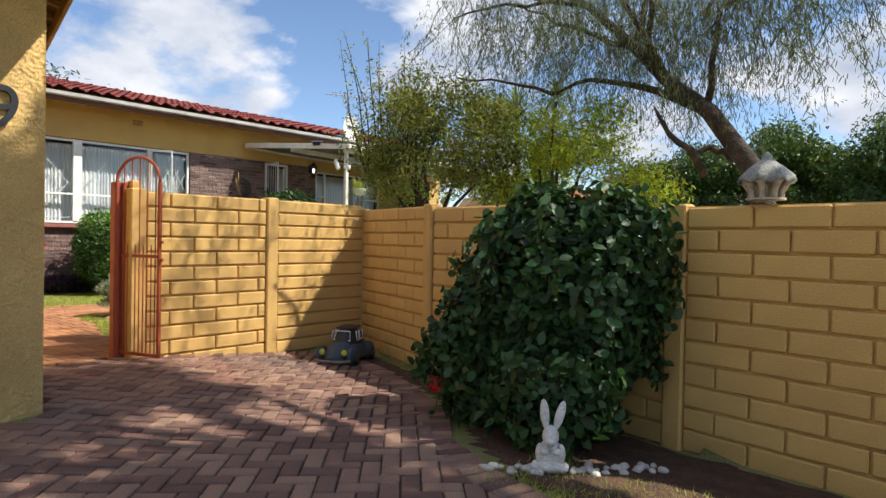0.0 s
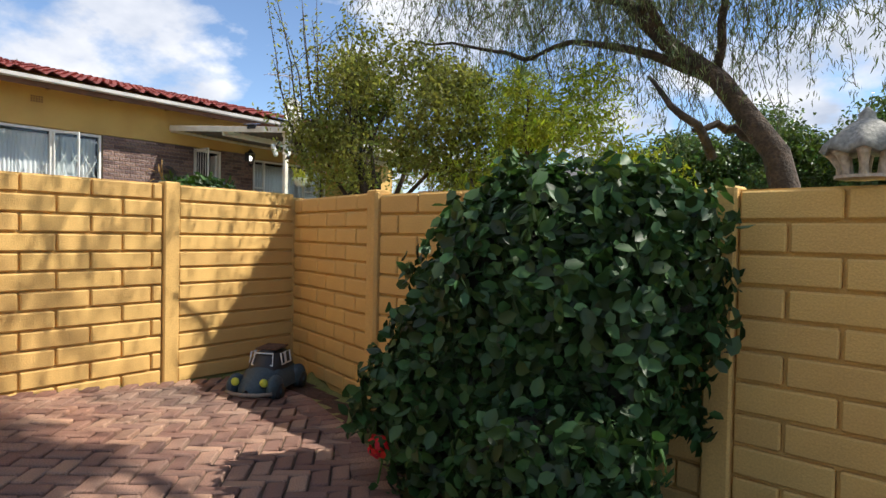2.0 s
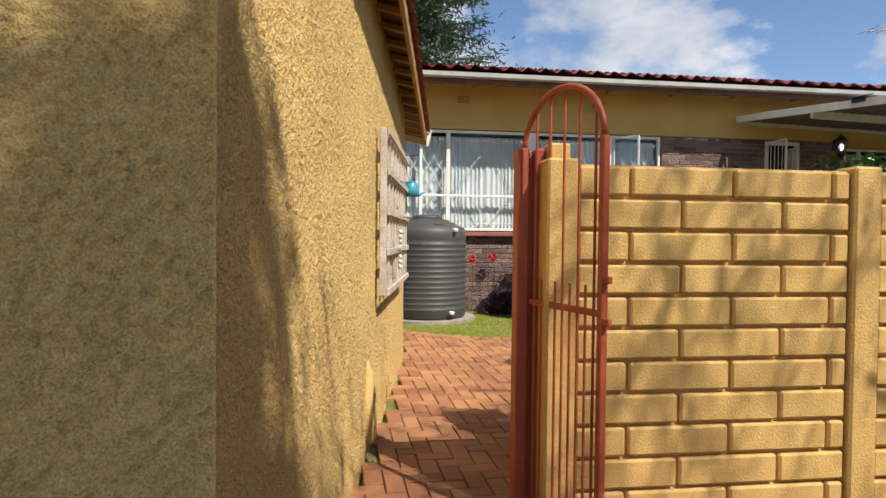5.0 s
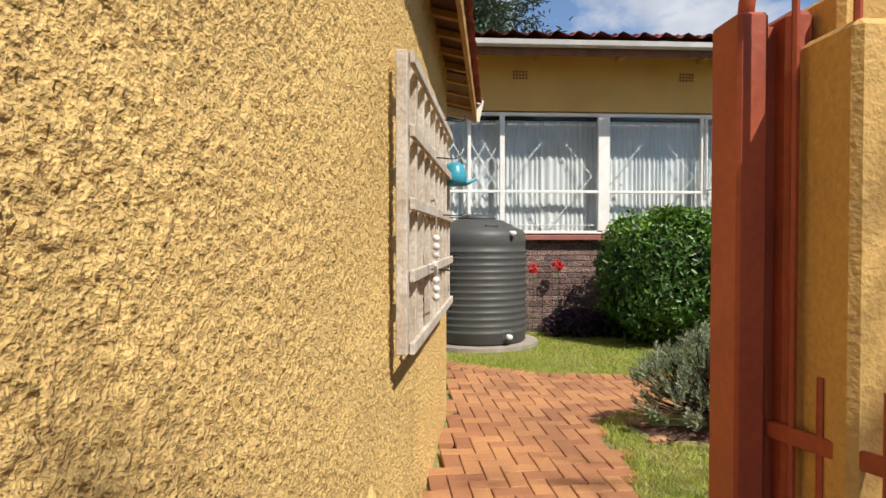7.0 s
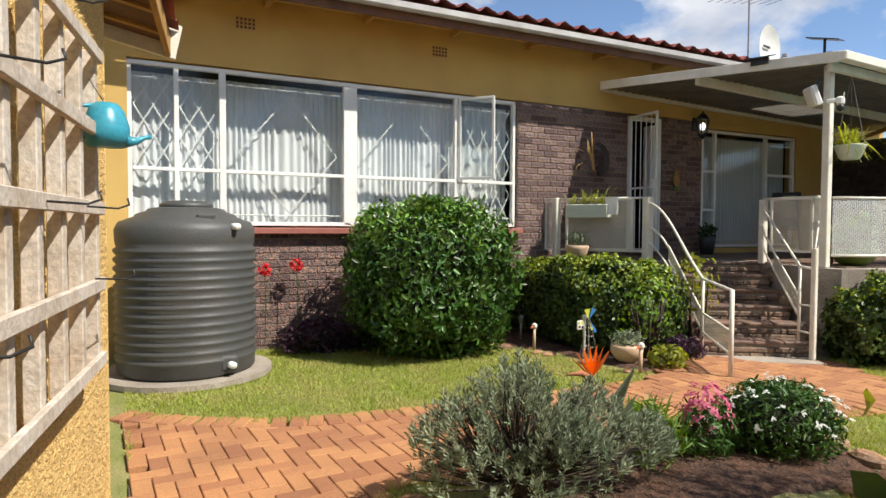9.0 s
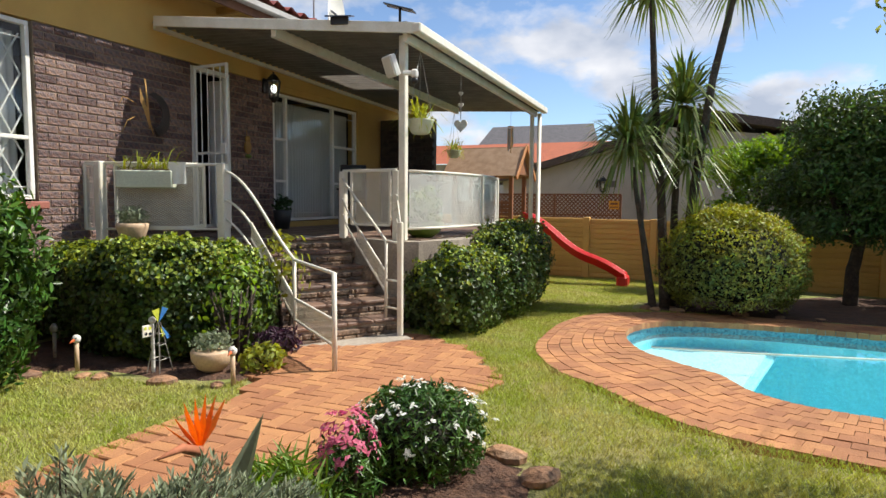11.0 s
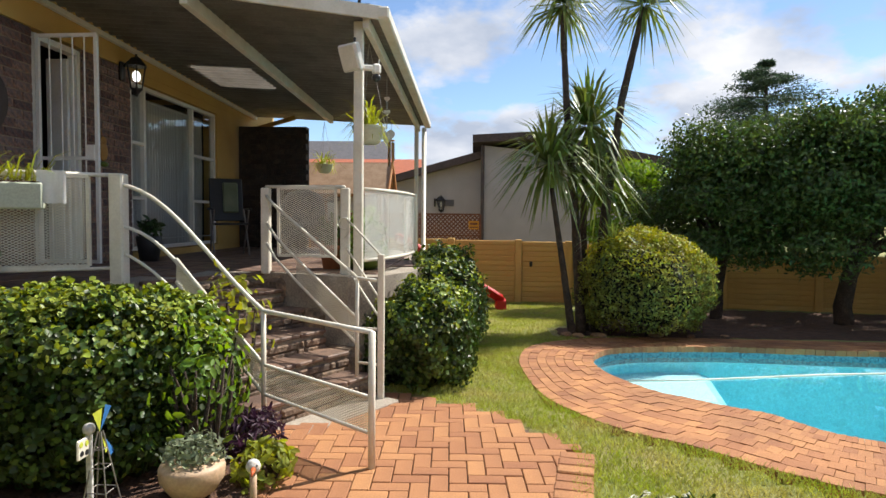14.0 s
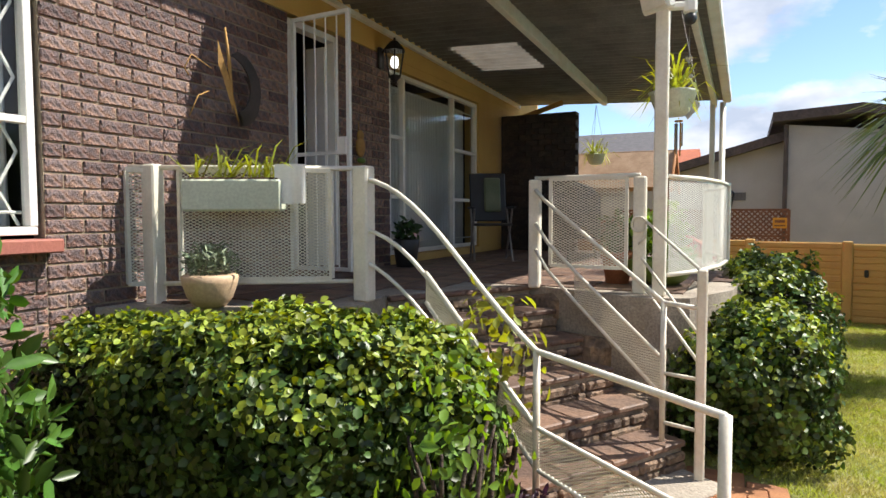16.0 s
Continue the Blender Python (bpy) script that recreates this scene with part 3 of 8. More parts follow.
def build_garage():
    th = base("garage", "single-storey garage with rough ochre roughcast plaster", "building", kind="structure")
    x0, x1 = -5.03, -10.24
    corners = [(x0, garage_y(x0)), (x1, garage_y(x1)), (x1 + 0.6, garage_y(x1) - 4.0), (x0 + 0.6, garage_y(x0) - 5.4)]
    def eave(x):
        return 2.60 + 0.095 * (x + 11.1)
    # side and front wall carry a coarse thrown texture: a fine grid with relief
    def wall(p, q, zt, nx, nz, amp):
        p, q = Vector((*p, 0)), Vector((*q, 0))
        d = (q - p)
        out = Vector((d.y, -d.x, 0)).normalized()
        vs = []
        for j in range(nz + 1):
            for i in range(nx + 1):
                b = p + d * (i / nx)
                z = -0.15 + ((zt(b.x) if callable(zt) else zt) + 0.15) * j / nz
                h = smooth(-0.36, 0.12, noise.noise(Vector((b.x * 80, b.y * 80, z * 88))) + 0.35 * noise.noise(Vector((b.x * 9, b.y * 9, z * 9)))) + 0.45 * noise.noise(Vector((b.x * 150, b.y * 150, z * 150))) + 0.5 * noise.noise(Vector((b.x * 3, b.y * 3, z * 3)))
                edge = 0 if i in (0, nx) else 1
                b = b + out * amp * h * edge
                vs.append((b.x, b.y, z))
        w = nx + 1
        return vs, [(j * w + i, j * w + i + 1, (j + 1) * w + i + 1, (j + 1) * w + i) for j in range(nz) for i in range(nx)]
    v, f = wall(corners[1], corners[0], lambda x: eave(x) + 0.085, 900, 440, 0.0066)
    part("side_wall", Geo().add(v, f), M_ROUGHCAST, th, "ochre wall of coarse thrown plaster", smooth=True)
    v, f = wall(corners[0], corners[3], 3.26, 520, 340, 0.012)
    part("front_wall", Geo().add(v, f), M_ROUGHCAST, th, smooth=True)
    v, f = wall(corners[2], corners[1], 2.75, 20, 10, 0.004)
    part("back_wall", Geo().add(v, f), M_ROUGHCAST, th)
    v, f = wall(corners[3], corners[2], 2.75, 10, 4, 0.0)
    part("far_wall", Geo().add(v, f), M_ROUGHCAST, th)
    # roof: timber rafters and battens under concrete tiles, white barge at the end
    def edge_y(x):
        return garage_y(x) + 0.18
    ang = math.degrees(math.atan2(-0.1497, 1))
    roof = Geo()
    na, nb = 330, 8
    vs = []
    for i in range(na + 1):
        x = -11.1 + 6.75 * i / na
        for j in range(nb + 1):
            s = j / nb
            y = edge_y(x) + 0.06 - s * 5.6
            z = eave(x) + 0.10 + s * 1.2 + 0.028 * math.sin(2 * math.pi * x / 0.3) + 0.0
            vs.append((x, y, z))
    fs = [(i * (nb + 1) + j, (i + 1) * (nb + 1) + j, (i + 1) * (nb + 1) + j + 1, i * (nb + 1) + j + 1) for i in range(na) for j in range(nb)]
    part("roof_tiles", roof.add(vs, fs), M_TILE, th, "red-brown wavy concrete roof tiles", smooth=True)
    soffit = Geo()
    vs, fs = [], []
    for x in (-11.08, -4.37):
        for s in (0.0, 5.6):
            vs.append((x, edge_y(x) + 0.02 - s, eave(x) + 0.055 + s * 0.21))
    part("roof_boards", soffit.add(vs, [(0, 1, 3, 2)]), M_WOODDARK, th)
    for k in range(24):
        x = -10.95 + k * 0.285
        part("batten", Geo().bar((x, edge_y(x) - 0.02, eave(x) + 0.03), (x, edge_y(x) - 0.42, eave(x) + 0.03 + 0.08), 0.045, 0.04), M_RAFTER, th)
    part("fascia", Geo().bar((-11.1, edge_y(-11.1), eave(-11.1)), (-4.36, edge_y(-4.36), eave(-4.36)), 0.03, 0.12, 0.004), M_RAFTER, th, "ochre-painted timber eave board")
    part("barge_board", Geo().bar((-11.12, edge_y(-11.1) + 0.06, eave(-11.1) + 0.03), (-11.12, edge_y(-11.1) - 4.5, eave(-11.1) + 1.0), 0.03, 0.2, 0.004), M_CREAM, th, "pale end board of the roof")
    part("end_soffit", Geo().add([(-11.1, edge_y(-11.1), eave(-11.1) + 0.02), (-10.2, edge_y(-10.2), eave(-10.2) + 0.02), (-10.2, edge_y(-10.2) - 4, eave(-10.2) + 0.86), (-11.1, edge_y(-11.1) - 4, eave(-11.1) + 0.86)],
                                 [(0, 1, 2, 3)]), M_WOODDARK, th)
    part("front_fascia", Geo().bar((-4.36, edge_y(-4.36) + 0.02, eave(-4.36) + 0.02), (-4.05, -4.0, eave(-4.36) + 0.02), 0.04, 0.2, 0.004), M_WOODDARK, th, "dark brown front fascia board")
    part("front_gutter", Geo().bar((-4.30, edge_y(-4.3) + 0.03, eave(-4.3) + 0.1), (-3.99, -4.0, eave(-4.3) + 0.1), 0.1, 0.09, 0.02), M_CONC, th, "grey metal gutter")
    part("front_soffit", Geo().add([(-4.36, edge_y(-4.36), 3.21), (-5.2, edge_y(-5.2), 3.17), (-5.0, -4, 3.21), (-4.05, -4, 3.21)], [(0, 1, 2, 3)]), M_WOODDARK, th)
    part("drain_hood", Geo().lathe([(0.09, 0.0), (0.085, 0.25), (0.06, 0.42), (0.02, 0.52)], 10, (-7.5, garage_y(-7.5) - 0.03, 0.22)), M_ROUGHCAST, th, "small plastered arch at the wall foot", smooth=True)


M_RAFTER = mat("ochre_painted_timber", (0.42, 0.24, 0.07), (0.33, 0.18, 0.05), 0.7, 6, 0.5, 0.002, 60)
build_garage()

FX = -14.55      # face of the house


def brick_patch(th, name, y0, y1, z0, z1, x, parts, depth=0.02, bl=0.225, bh=0.083, label=""):
    """Face brickwork on a plane x = const: separate bricks where parts is true, else joined."""
    rows = int(round((z1 - z0) / bh))
    bh = (z1 - z0) / rows
    part("mortar", Geo().box((x - 0.05, (y0 + y1) / 2, (z0 + z1) / 2), (0.1, y1 - y0, z1 - z0)), M_MORTAR, th)
    g = Geo()
    cache = {}
    for r in range(rows):
        off = (r % 2) * bl / 2
        cuts = [y0] + [c for c in np.arange(y0 - off, y1, bl) if y0 + 0.03 < c < y1 - 0.03] + [y1]
        for s0, s1 in zip(cuts[:-1], cuts[1:]):
            w = round(s1 - s0 - 0.008, 3)
            c = (x + rng.uniform(-0.002, 0.003), (s0 + s1) / 2, z0 + (r + 0.5) * bh)
            if parts:
                if w not in cache:
                    cache[w] = Geo().box((0, 0, 0), (depth, w, bh - 0.011), 0.006).mesh("brick", M_DARKBRICK)
                part("brick", cache[w], None, th, at=pose(*c))
            else:
                g.box(c, (depth, w, bh - 0.012), 0.004)
    if not parts:
        tagged(part(name, g, M_DARKBRICK_I, th, label), kind="stuff")


def window(name, y0, y1, z0, z1, x, mulls, trans, label, diamonds=(), lattice=(), curtain=True, open_sash=None, sill=True, side_transoms=()):
    """A steel window in the x plane: frame, mullions, transoms, panes, burglar bars and a curtain behind."""
    th = base(name, label, "window", pose(x, y0, z0), kind="structure")
    W, Hh = y1 - y0, z1 - z0
    part("window_frame", Geo().box((0, W / 2, Hh - 0.02), (0.07, W, 0.045), 0.004).box((0, W / 2, 0.02), (0.07, W, 0.045), 0.004).box((0, 0.02, Hh / 2), (0.07, 0.045, Hh - 0.09), 0.004)
         .box((0, W - 0.02, Hh / 2), (0.07, 0.045, Hh - 0.09), 0.004), M_WHITE, th)
    for yy, w in mulls:
        part("mullion", Geo().box((0.003, yy - y0, Hh / 2), (0.07, w, Hh - 0.088), 0.004), M_WHITE, th)
    ycuts = [0.0] + [m[0] - y0 for m in mulls] + [W]
    for zz in trans:
        part("transom", Geo().box((0.006, W / 2, zz - z0), (0.06, W - 0.09, 0.04), 0.004), M_WHITE, th)
    for a, b, zz in side_transoms:
        part("transom", Geo().box((0.006, (a + b) / 2 - y0, zz - z0), (0.06, b - a, 0.04), 0.004), M_WHITE, th)
    for a, b in zip(ycuts[:-1], ycuts[1:]):
        p = part("pane", Geo().box((-0.01, (a + b) / 2, Hh / 2), (0.005, b - a - 0.03, Hh - 0.06)), M_GLASS, th)
        p.visible_shadow = False
    bars = 0.009
    for (ca, cb, ha, hb) in diamonds:     # one large diamond
        a, b, lo, hi = ca - y0, cb - y0, ha - z0, hb - z0
        m, n = (a + b) / 2, (lo + hi) / 2
        g = Geo()
        for p, q in (((a, n), (m, hi)), ((m, hi), (b, n)), ((b, n), (m, lo)), ((m, lo), (a, n))):
            g.tube([(-0.035, p[0], p[1]), (-0.035, q[0], q[1])], bars, 5)
        part("burglar_bar", g, M_WHITE, th)
    for (ca, cb, ha, hb, nx) in lattice:  # crossing diagonal bars
        a, b, lo, hi = ca - y0, cb - y0, ha - z0, hb - z0
        g = Geo()
        st = (b - a) / nx
        for k in range(nx):
            yy = a + k * st
            seg = int(round((hi - lo) / (st * 1.75)))
            hh = (hi - lo) / seg
            for s in range(seg):
                z = lo + s * hh
                g.tube([(-0.035, yy, z), (-0.035, yy + st, z + hh)], bars, 5).tube([(-0.035, yy + st, z), (-0.035, yy, z + hh)], bars, 5)
        part("burglar_bar", g, M_WHITE, th)
    for zz in (z0 + 0.12, z1 - 0.16):
        part("burglar_bar", Geo().tube([(-0.03, 0.05, zz - z0), (-0.03, W - 0.05, zz - z0)], bars, 5), M_WHITE, th)
    if curtain:
        g = Geo()
        nn = int(W / 0.010)
        vs = []
        ph = 0
        for i in range(nn + 1):
            yy = 0.03 + (W - 0.06) * i / nn
            ph += 0.72 * (1.0 + 0.9 * noise.noise(Vector((yy * 6, 3.3, z0))))
            xx = -0.17 + 0.010 * (1 + 0.9 * noise.noise(Vector((yy * 5, 9.1, z0)))) * math.sin(ph) + 0.025 * noise.noise(Vector((yy * 2.0, 0, 0)))
            vs += [(xx, yy, 0.02), (xx + 0.012 * math.sin(ph * 1.0), yy, Hh * 0.5), (xx, yy, Hh - 0.08)]
        fs = [(3 * i + k, 3 * i + 3 + k, 3 * i + 4 + k, 3 * i + 1 + k) for i in range(nn) for k in (0, 1)]
        part("curtain", g.add(vs, fs), M_CURTAIN, th, "pleated sheer white curtain", smooth=True)
    if sill:
        part("window_sill", Geo().box((0.07, W / 2, -0.06), (0.22, W + 0.1, 0.075), 0.008), M_SILL, th, "red-painted sill")
    if open_sash:
        hy, w, lo, hi, angle = open_sash
        s = part("open_sash", Geo().box((0, -w / 2, (hi - lo) - 0.015), (0.03, w, 0.035), 0.003).box((0, -w / 2, 0.015), (0.03, w, 0.035), 0.003).box((0, -0.015, (hi - lo) / 2), (0.03, 0.035, hi - lo - 0.06), 0.003)
                 .box((0, -w + 0.015, (hi - lo) / 2), (0.03, 0.035, hi - lo - 0.06), 0.003), M_WHITE, th, "side-hung sash standing open", at=pose(0.05, hy - y0, lo - z0, 0, 0, angle))
        gp = part("pane", Geo().box((0, -w / 2, (hi - lo) / 2), (0.004, w - 0.06, hi - lo - 0.06)), M_GLASS, s)
        gp.visible_shadow = False
    return th


M_GUTTER = mat("weathered_gutter_metal", (0.50, 0.48, 0.46), (0.38, 0.36, 0.34), 0.55, 3, 0.6, 0.001, 60, fine=0.12)
M_SILL = mat("red_painted_sill", (0.34, 0.12, 0.085), (0.26, 0.09, 0.07), 0.6, 5, 0.5, 0.002, 60)


def build_house():
    th = base("house", "long low ochre house with dark brick panels and red tile roof", "house", kind="structure")
    # plastered wall in pieces round the openings
    def w(y0, y1, z0, z1, name="wall"):
        part(name, Geo().box((FX - 0.11, (y0 + y1) / 2, (z0 + z1) / 2), (0.22, y1 - y0, z1 - z0)), M_PLASTER, th)
    w(-2.0, 16.2, 3.34, 4.35)
    w(-2.0, 2.36, -0.3, 3.34)
    w(10.95, 16.2, 3.24, 3.337)
    w(13.42, 16.2, -0.3, 3.24)
    w(10.95, 13.42, 0.9, 1.22)
    part("foundation", Geo().box((FX - 0.16, 4.8, 0.6), (0.22, 4.9, 1.75)), M_MORTAR, th)
    part("foundation", Geo().box((FX - 0.17, 10.4, 0.5), (0.22, 6.3, 1.4)), M_MORTAR, th)
    brick_patch(th, "base_bricks", 2.36, 7.26, 0.0, 1.50, FX, False, label="dark brown face brick under the window")
    brick_patch(th, "bricks", 7.26, 9.30, 0.9, 3.33, FX, True)
    brick_patch(th, "pier_bricks", 10.02, 10.93, 1.0, 3.33, FX, False, label="dark brown face brick pier")
    # near-black room behind the openings, its lack of light put into the colour
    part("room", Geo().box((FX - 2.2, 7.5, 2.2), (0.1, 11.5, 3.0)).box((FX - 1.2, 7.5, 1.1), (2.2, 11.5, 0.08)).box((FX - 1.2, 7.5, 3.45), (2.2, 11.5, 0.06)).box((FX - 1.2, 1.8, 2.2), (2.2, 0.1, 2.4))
         .box((FX - 1.2, 13.6, 2.2), (2.2, 0.1, 2.4)), M_UNLIT, th)
    # roof with tile waves and steps
    vs, fs = [], []
    ny, courses = 18 * 24, 9
    px, pz = FX + 0.66, 4.225
    run, rise = 0.33, 0.085
    for j in range(courses):
        for e in (0, 1):
            for i in range(ny + 1):
                y = -3.0 + 19.4 * i / ny
                ph = (y / 0.3) % 1.0
                wave = 0.034 * math.sin(2 * math.pi * ph) ** 1 + 0.012 * math.sin(4 * math.pi * ph)
                vs.append((px - (j + e) * run - (0.0 if e == 0 else 0.03), y, pz + (j + e) * rise + wave + (0.03 if e == 0 else 0.0)))
    w1 = ny + 1
    for j in range(courses):
        for i in range(ny):
            a = (2 * j) * w1 + i
            fs.append((a, a + 1, a + 1 + w1, a + w1))
            if j < courses - 1:
                b = (2 * j + 1) * w1 + i
                fs.append((b, b + 1, b + 1 + w1, b + w1))
    part("roof_tiles", Geo().add(vs, fs), M_TILE, th, "red wavy concrete roof tiles")
    part("roof_far_side", Geo().add([(px - 3.0, -3, pz + 0.76), (px - 3.0, 16.4, pz + 0.76), (px - 8, 16.4, pz - 0.3), (px - 8, -3, pz - 0.3)], [(0, 1, 2, 3)]), M_TILE, th)
    part("fascia", Geo().box((FX + 0.60, 6.7, 4.05), (0.03, 19.4, 0.16), 0.003), M_WOODDARK, th, "dark red-brown fascia board")
    g = Geo()
    prof = [(0.0, 0.04), (0.0, -0.03), (0.03, -0.05), (0.09, -0.05), (0.115, -0.03), (0.12, 0.035)]
    vs = [(FX + 0.617 + a, y, 4.11 + b) for y in (-3.0, 16.35) for a, b in prof]
    part("gutter", g.add(vs, [(i, i + 1, i + 7, i + 6) for i in range(5)]), M_GUTTER, th, "weathered pale grey metal gutter")
    part("soffit", Geo().box((FX + 0.30, 6.7, 4.16), (0.58, 19.4, 0.03)), M_PLASTER, th)
    for k in range(16):
        part("rafter_end", Geo().box((FX + 0.30, -2.2 + k * 1.2, 4.10), (0.58, 0.055, 0.09), 0.004), M_RAFTER, th)
    for y in (3.57, 6.03, 1.1):
        g = Geo()
        for r in range(3):
            for c in range(5):
                g.box((FX + 0.004, y - 0.09 + c * 0.045, 3.81 + r * 0.045), (0.012, 0.026, 0.028))
        part("air_vent", g, M_WOODDARK, th, "brown terracotta air brick")
    part("end_wall", Geo().box((FX - 3.5, 16.1, 1.9), (6.8, 0.2, 4.6)), M_PLASTER, th)
    part("end_wall", Geo().box((FX - 3.5, -1.9, 1.9), (6.8, 0.2, 4.6)), M_PLASTER, th)
    part("back_wall", Geo().box((FX - 7.0, 7.1, 1.9), (0.2, 18.2, 4.2)), M_PLASTER, th)


build_house()
window("window_1", 2.36, 7.24, 1.57, 3.32, FX - 0.06, [(2.84, 0.05), (3.32, 0.07), (4.82, 0.17), (6.30, 0.05)], [2.18], "wide white steel window with burglar bars and sheer curtains",
       diamonds=[(3.5, 4.66, 1.72, 3.1), (5.0, 6.2, 1.72, 3.1)], lattice=[(2.42, 2.81, 2.2, 3.2, 2), (2.88, 3.27, 2.2, 3.2, 2), (6.34, 7.18, 1.62, 3.2, 4)], open_sash=(6.33, 0.5, 2.2, 3.28, 130))
window("window_2", 10.97, 13.40, 1.24, 3.22, FX - 0.06, [(11.30, 0.05), (12.62, 0.05)], [], "white steel patio window with half-drawn curtains", lattice=(), sill=False,
       side_transoms=[(11.015, 11.272, 1.87), (11.015, 11.272, 2.52), (12.648, 13.355, 1.87), (12.648, 13.355, 2.52)])
# ---- patio ----
def patio_z(x, y):
    return 1.11 + 0.01 * (-11.5 - x)


U, V = Vector((0.85, -0.527, 0)), Vector((0.527, 0.85, 0))     # down the stairs; across them
SW = 1.27                                                       # width of the stairs
T0 = Vector((-11.44, 9.13, 0)) - U * 1.445 - V * SW             # their upper corner


def build_patio():
    outline = [(-14.56, 7.52), (-13.22, 8.30), (T0.x, T0.y), tuple((T0 + V * SW).xy), (-11.72, 9.52), (-11.45, 9.66), (-11.2, 10.3), (-11.12, 11.1), (-11.18, 12.2), (-11.42, 13.2), (-11.9, 14.6), (-14.56, 14.9)]
    th = base("patio_slab", "raised patio floor of brown slate tiles on a rendered plinth", "patio", kind="structure")
    part("plinth", Geo().prism(outline, -0.4, lambda x, y: patio_z(x, y) - 0.045), M_CONC, th)
    part("edge_slab", Geo().prism(outline, lambda x, y: patio_z(x, y) - 0.045, lambda x, y: patio_z(x, y) - 0.008), M_CONC, th)
    cache = {}
    n = 0
    for i in range(10):
        for j in range(22):
            x, y = -14.35 + i * 0.335, 8.0 + j * 0.335
            if all(inside(x + a, y + b, outline) for a in (-0.16, 0.16) for b in (-0.16, 0.16)):
                k = "t"
                if k not in cache:
                    cache[k] = Geo().box((0, 0, 0), (0.325, 0.325, 0.02), 0.003).mesh("tile", M_SLATE)
                part("tile", cache[k], None, th, at=pose(x, y, patio_z(x, y) - 0.008 + rng.uniform(0, 0.002)))
    st = base("patio_steps", "six rough stone steps with brown slate treads", "steps", pose(T0.x, T0.y, 0, 0, 0, math.degrees(math.atan2(U.y, U.x))), kind="structure")
    h = (1.125 - 0.14) / 6
    stone_m = M_STONE
    for k in range(6):
        top = 0.14 + h * (k + 1) - (0.012 if k == 5 else 0)
        run = (5 - k) * 0.285 + 0.02
        part("step", Geo().box(((run - 0.5) / 2, SW / 2, (top - 0.04 - 0.2) / 2), (run + 0.5, SW - 0.02, top - 0.04 + 0.2)), M_CONC, st)
        cols = 4
        for c in range(cols):
            w = SW / cols
            part("tread", Geo().box((run - 0.155, 0.01 + (c + 0.5) * w, top - 0.018), (0.36, w - 0.008, 0.036), 0.008), M_SLATE, st)
        for r in range(2):
            cuts = [0.0] + sorted(rng.uniform(0.12, SW - 0.12, 4)) + [SW]
            for a, b in zip(cuts[:-1], cuts[1:]):
                if b - a < 0.03:
                    continue
                part("stone", Geo().box((run + rng.uniform(0.0, 0.014), 0.01 + (a + b) / 2, top - 0.04 - h + 0.045 + r * 0.063), (0.05, b - a - 0.01, 0.058), 0.012, Euler((0, 0, rng.uniform(-0.05, 0.05))).to_matrix()), stone_m, st)
    part("landing", Geo().box((1.60, 0.62, 0.11), (0.36, 1.25, 0.06), 0.01), M_CONC, st, "pale cement landing at the foot")
    part("side_stones", Geo().box((-0.1, SW + 0.12, 0.95), (0.8, 0.26, 0.26), 0.06).box((0.5, SW + 0.11, 0.66), (0.5, 0.24, 0.26), 0.06).box((0.95, SW + 0.10, 0.34), (0.5, 0.24, 0.26), 0.06), M_STONE, st, "rough stone blocks beside the steps")


M_STONE = mat("rough_brown_stone", (0.26, 0.17, 0.11), (0.13, 0.095, 0.07), 0.9, 6, 0.6, 0.02, 30, spread=0.25, fine=0.35)
build_patio()


def mesh_quad(a, b, c, d, pitch=0.02, width=0.0055, squash=0.5):
    """Expanded metal between the corners a b c d (a-b the bottom edge): diagonal strips both ways."""
    a, b, c, d = (Vector(p) for p in (a, b, c, d))
    W, Hh = ((b - a).length + (c - d).length) / 2, ((d - a).length + (c - b).length) / 2
    nrm = (b - a).cross(d - a).normalized()
    g = Geo()
    def at(u, v):
        return a.lerp(b, u / W).lerp(d.lerp(c, u / W), v / Hh)
    slope = squash
    k = -Hh / slope
    while k < W:
        for flip in (0, 1):
            u0, v0, u1, v1 = k, 0.0, k + Hh / slope, Hh
            if u0 < 0:
                v0, u0 = -u0 * slope, 0.0
            if u1 > W:
                v1, u1 = v1 - (u1 - W) * slope, W
            if u1 - u0 > 0.004:
                if flip:
                    v0, v1 = Hh - v0, Hh - v1
                p, q = at(u0, v0), at(u1, v1)
                s = (q - p).cross(nrm).normalized() * width / 2
                o = nrm * 0.0015 * (1 if flip else -1)
                g.add([p - s + o, q - s + o, q + s + o, p + s + o], [(0, 1, 2, 3)])
        k += pitch / slope
    return g


def rail_panel(th, p, q, z0, z1, pitch=0.02, width=0.0055, name="mesh_panel"):
    p, q = Vector(p), Vector(q)
    a, b = p.lerp(q, 0.0), q
    zp = lambda v, z: Vector((v.x, v.y, z))
    fr = part("panel_frame", Geo().bar(zp(a, z0), zp(b, z0), 0.025, 0.025).bar(zp(a, z1), zp(b, z1), 0.03, 0.03).bar(zp(a, z0), zp(a, z1), 0.025).bar(zp(b, z0), zp(b, z1), 0.025), M_CREAM, th)
    part(name, mesh_quad(zp(a, z0), zp(b, z0), zp(b, z1), zp(a, z1), pitch, width), M_CREAM, th, "white expanded-metal mesh")


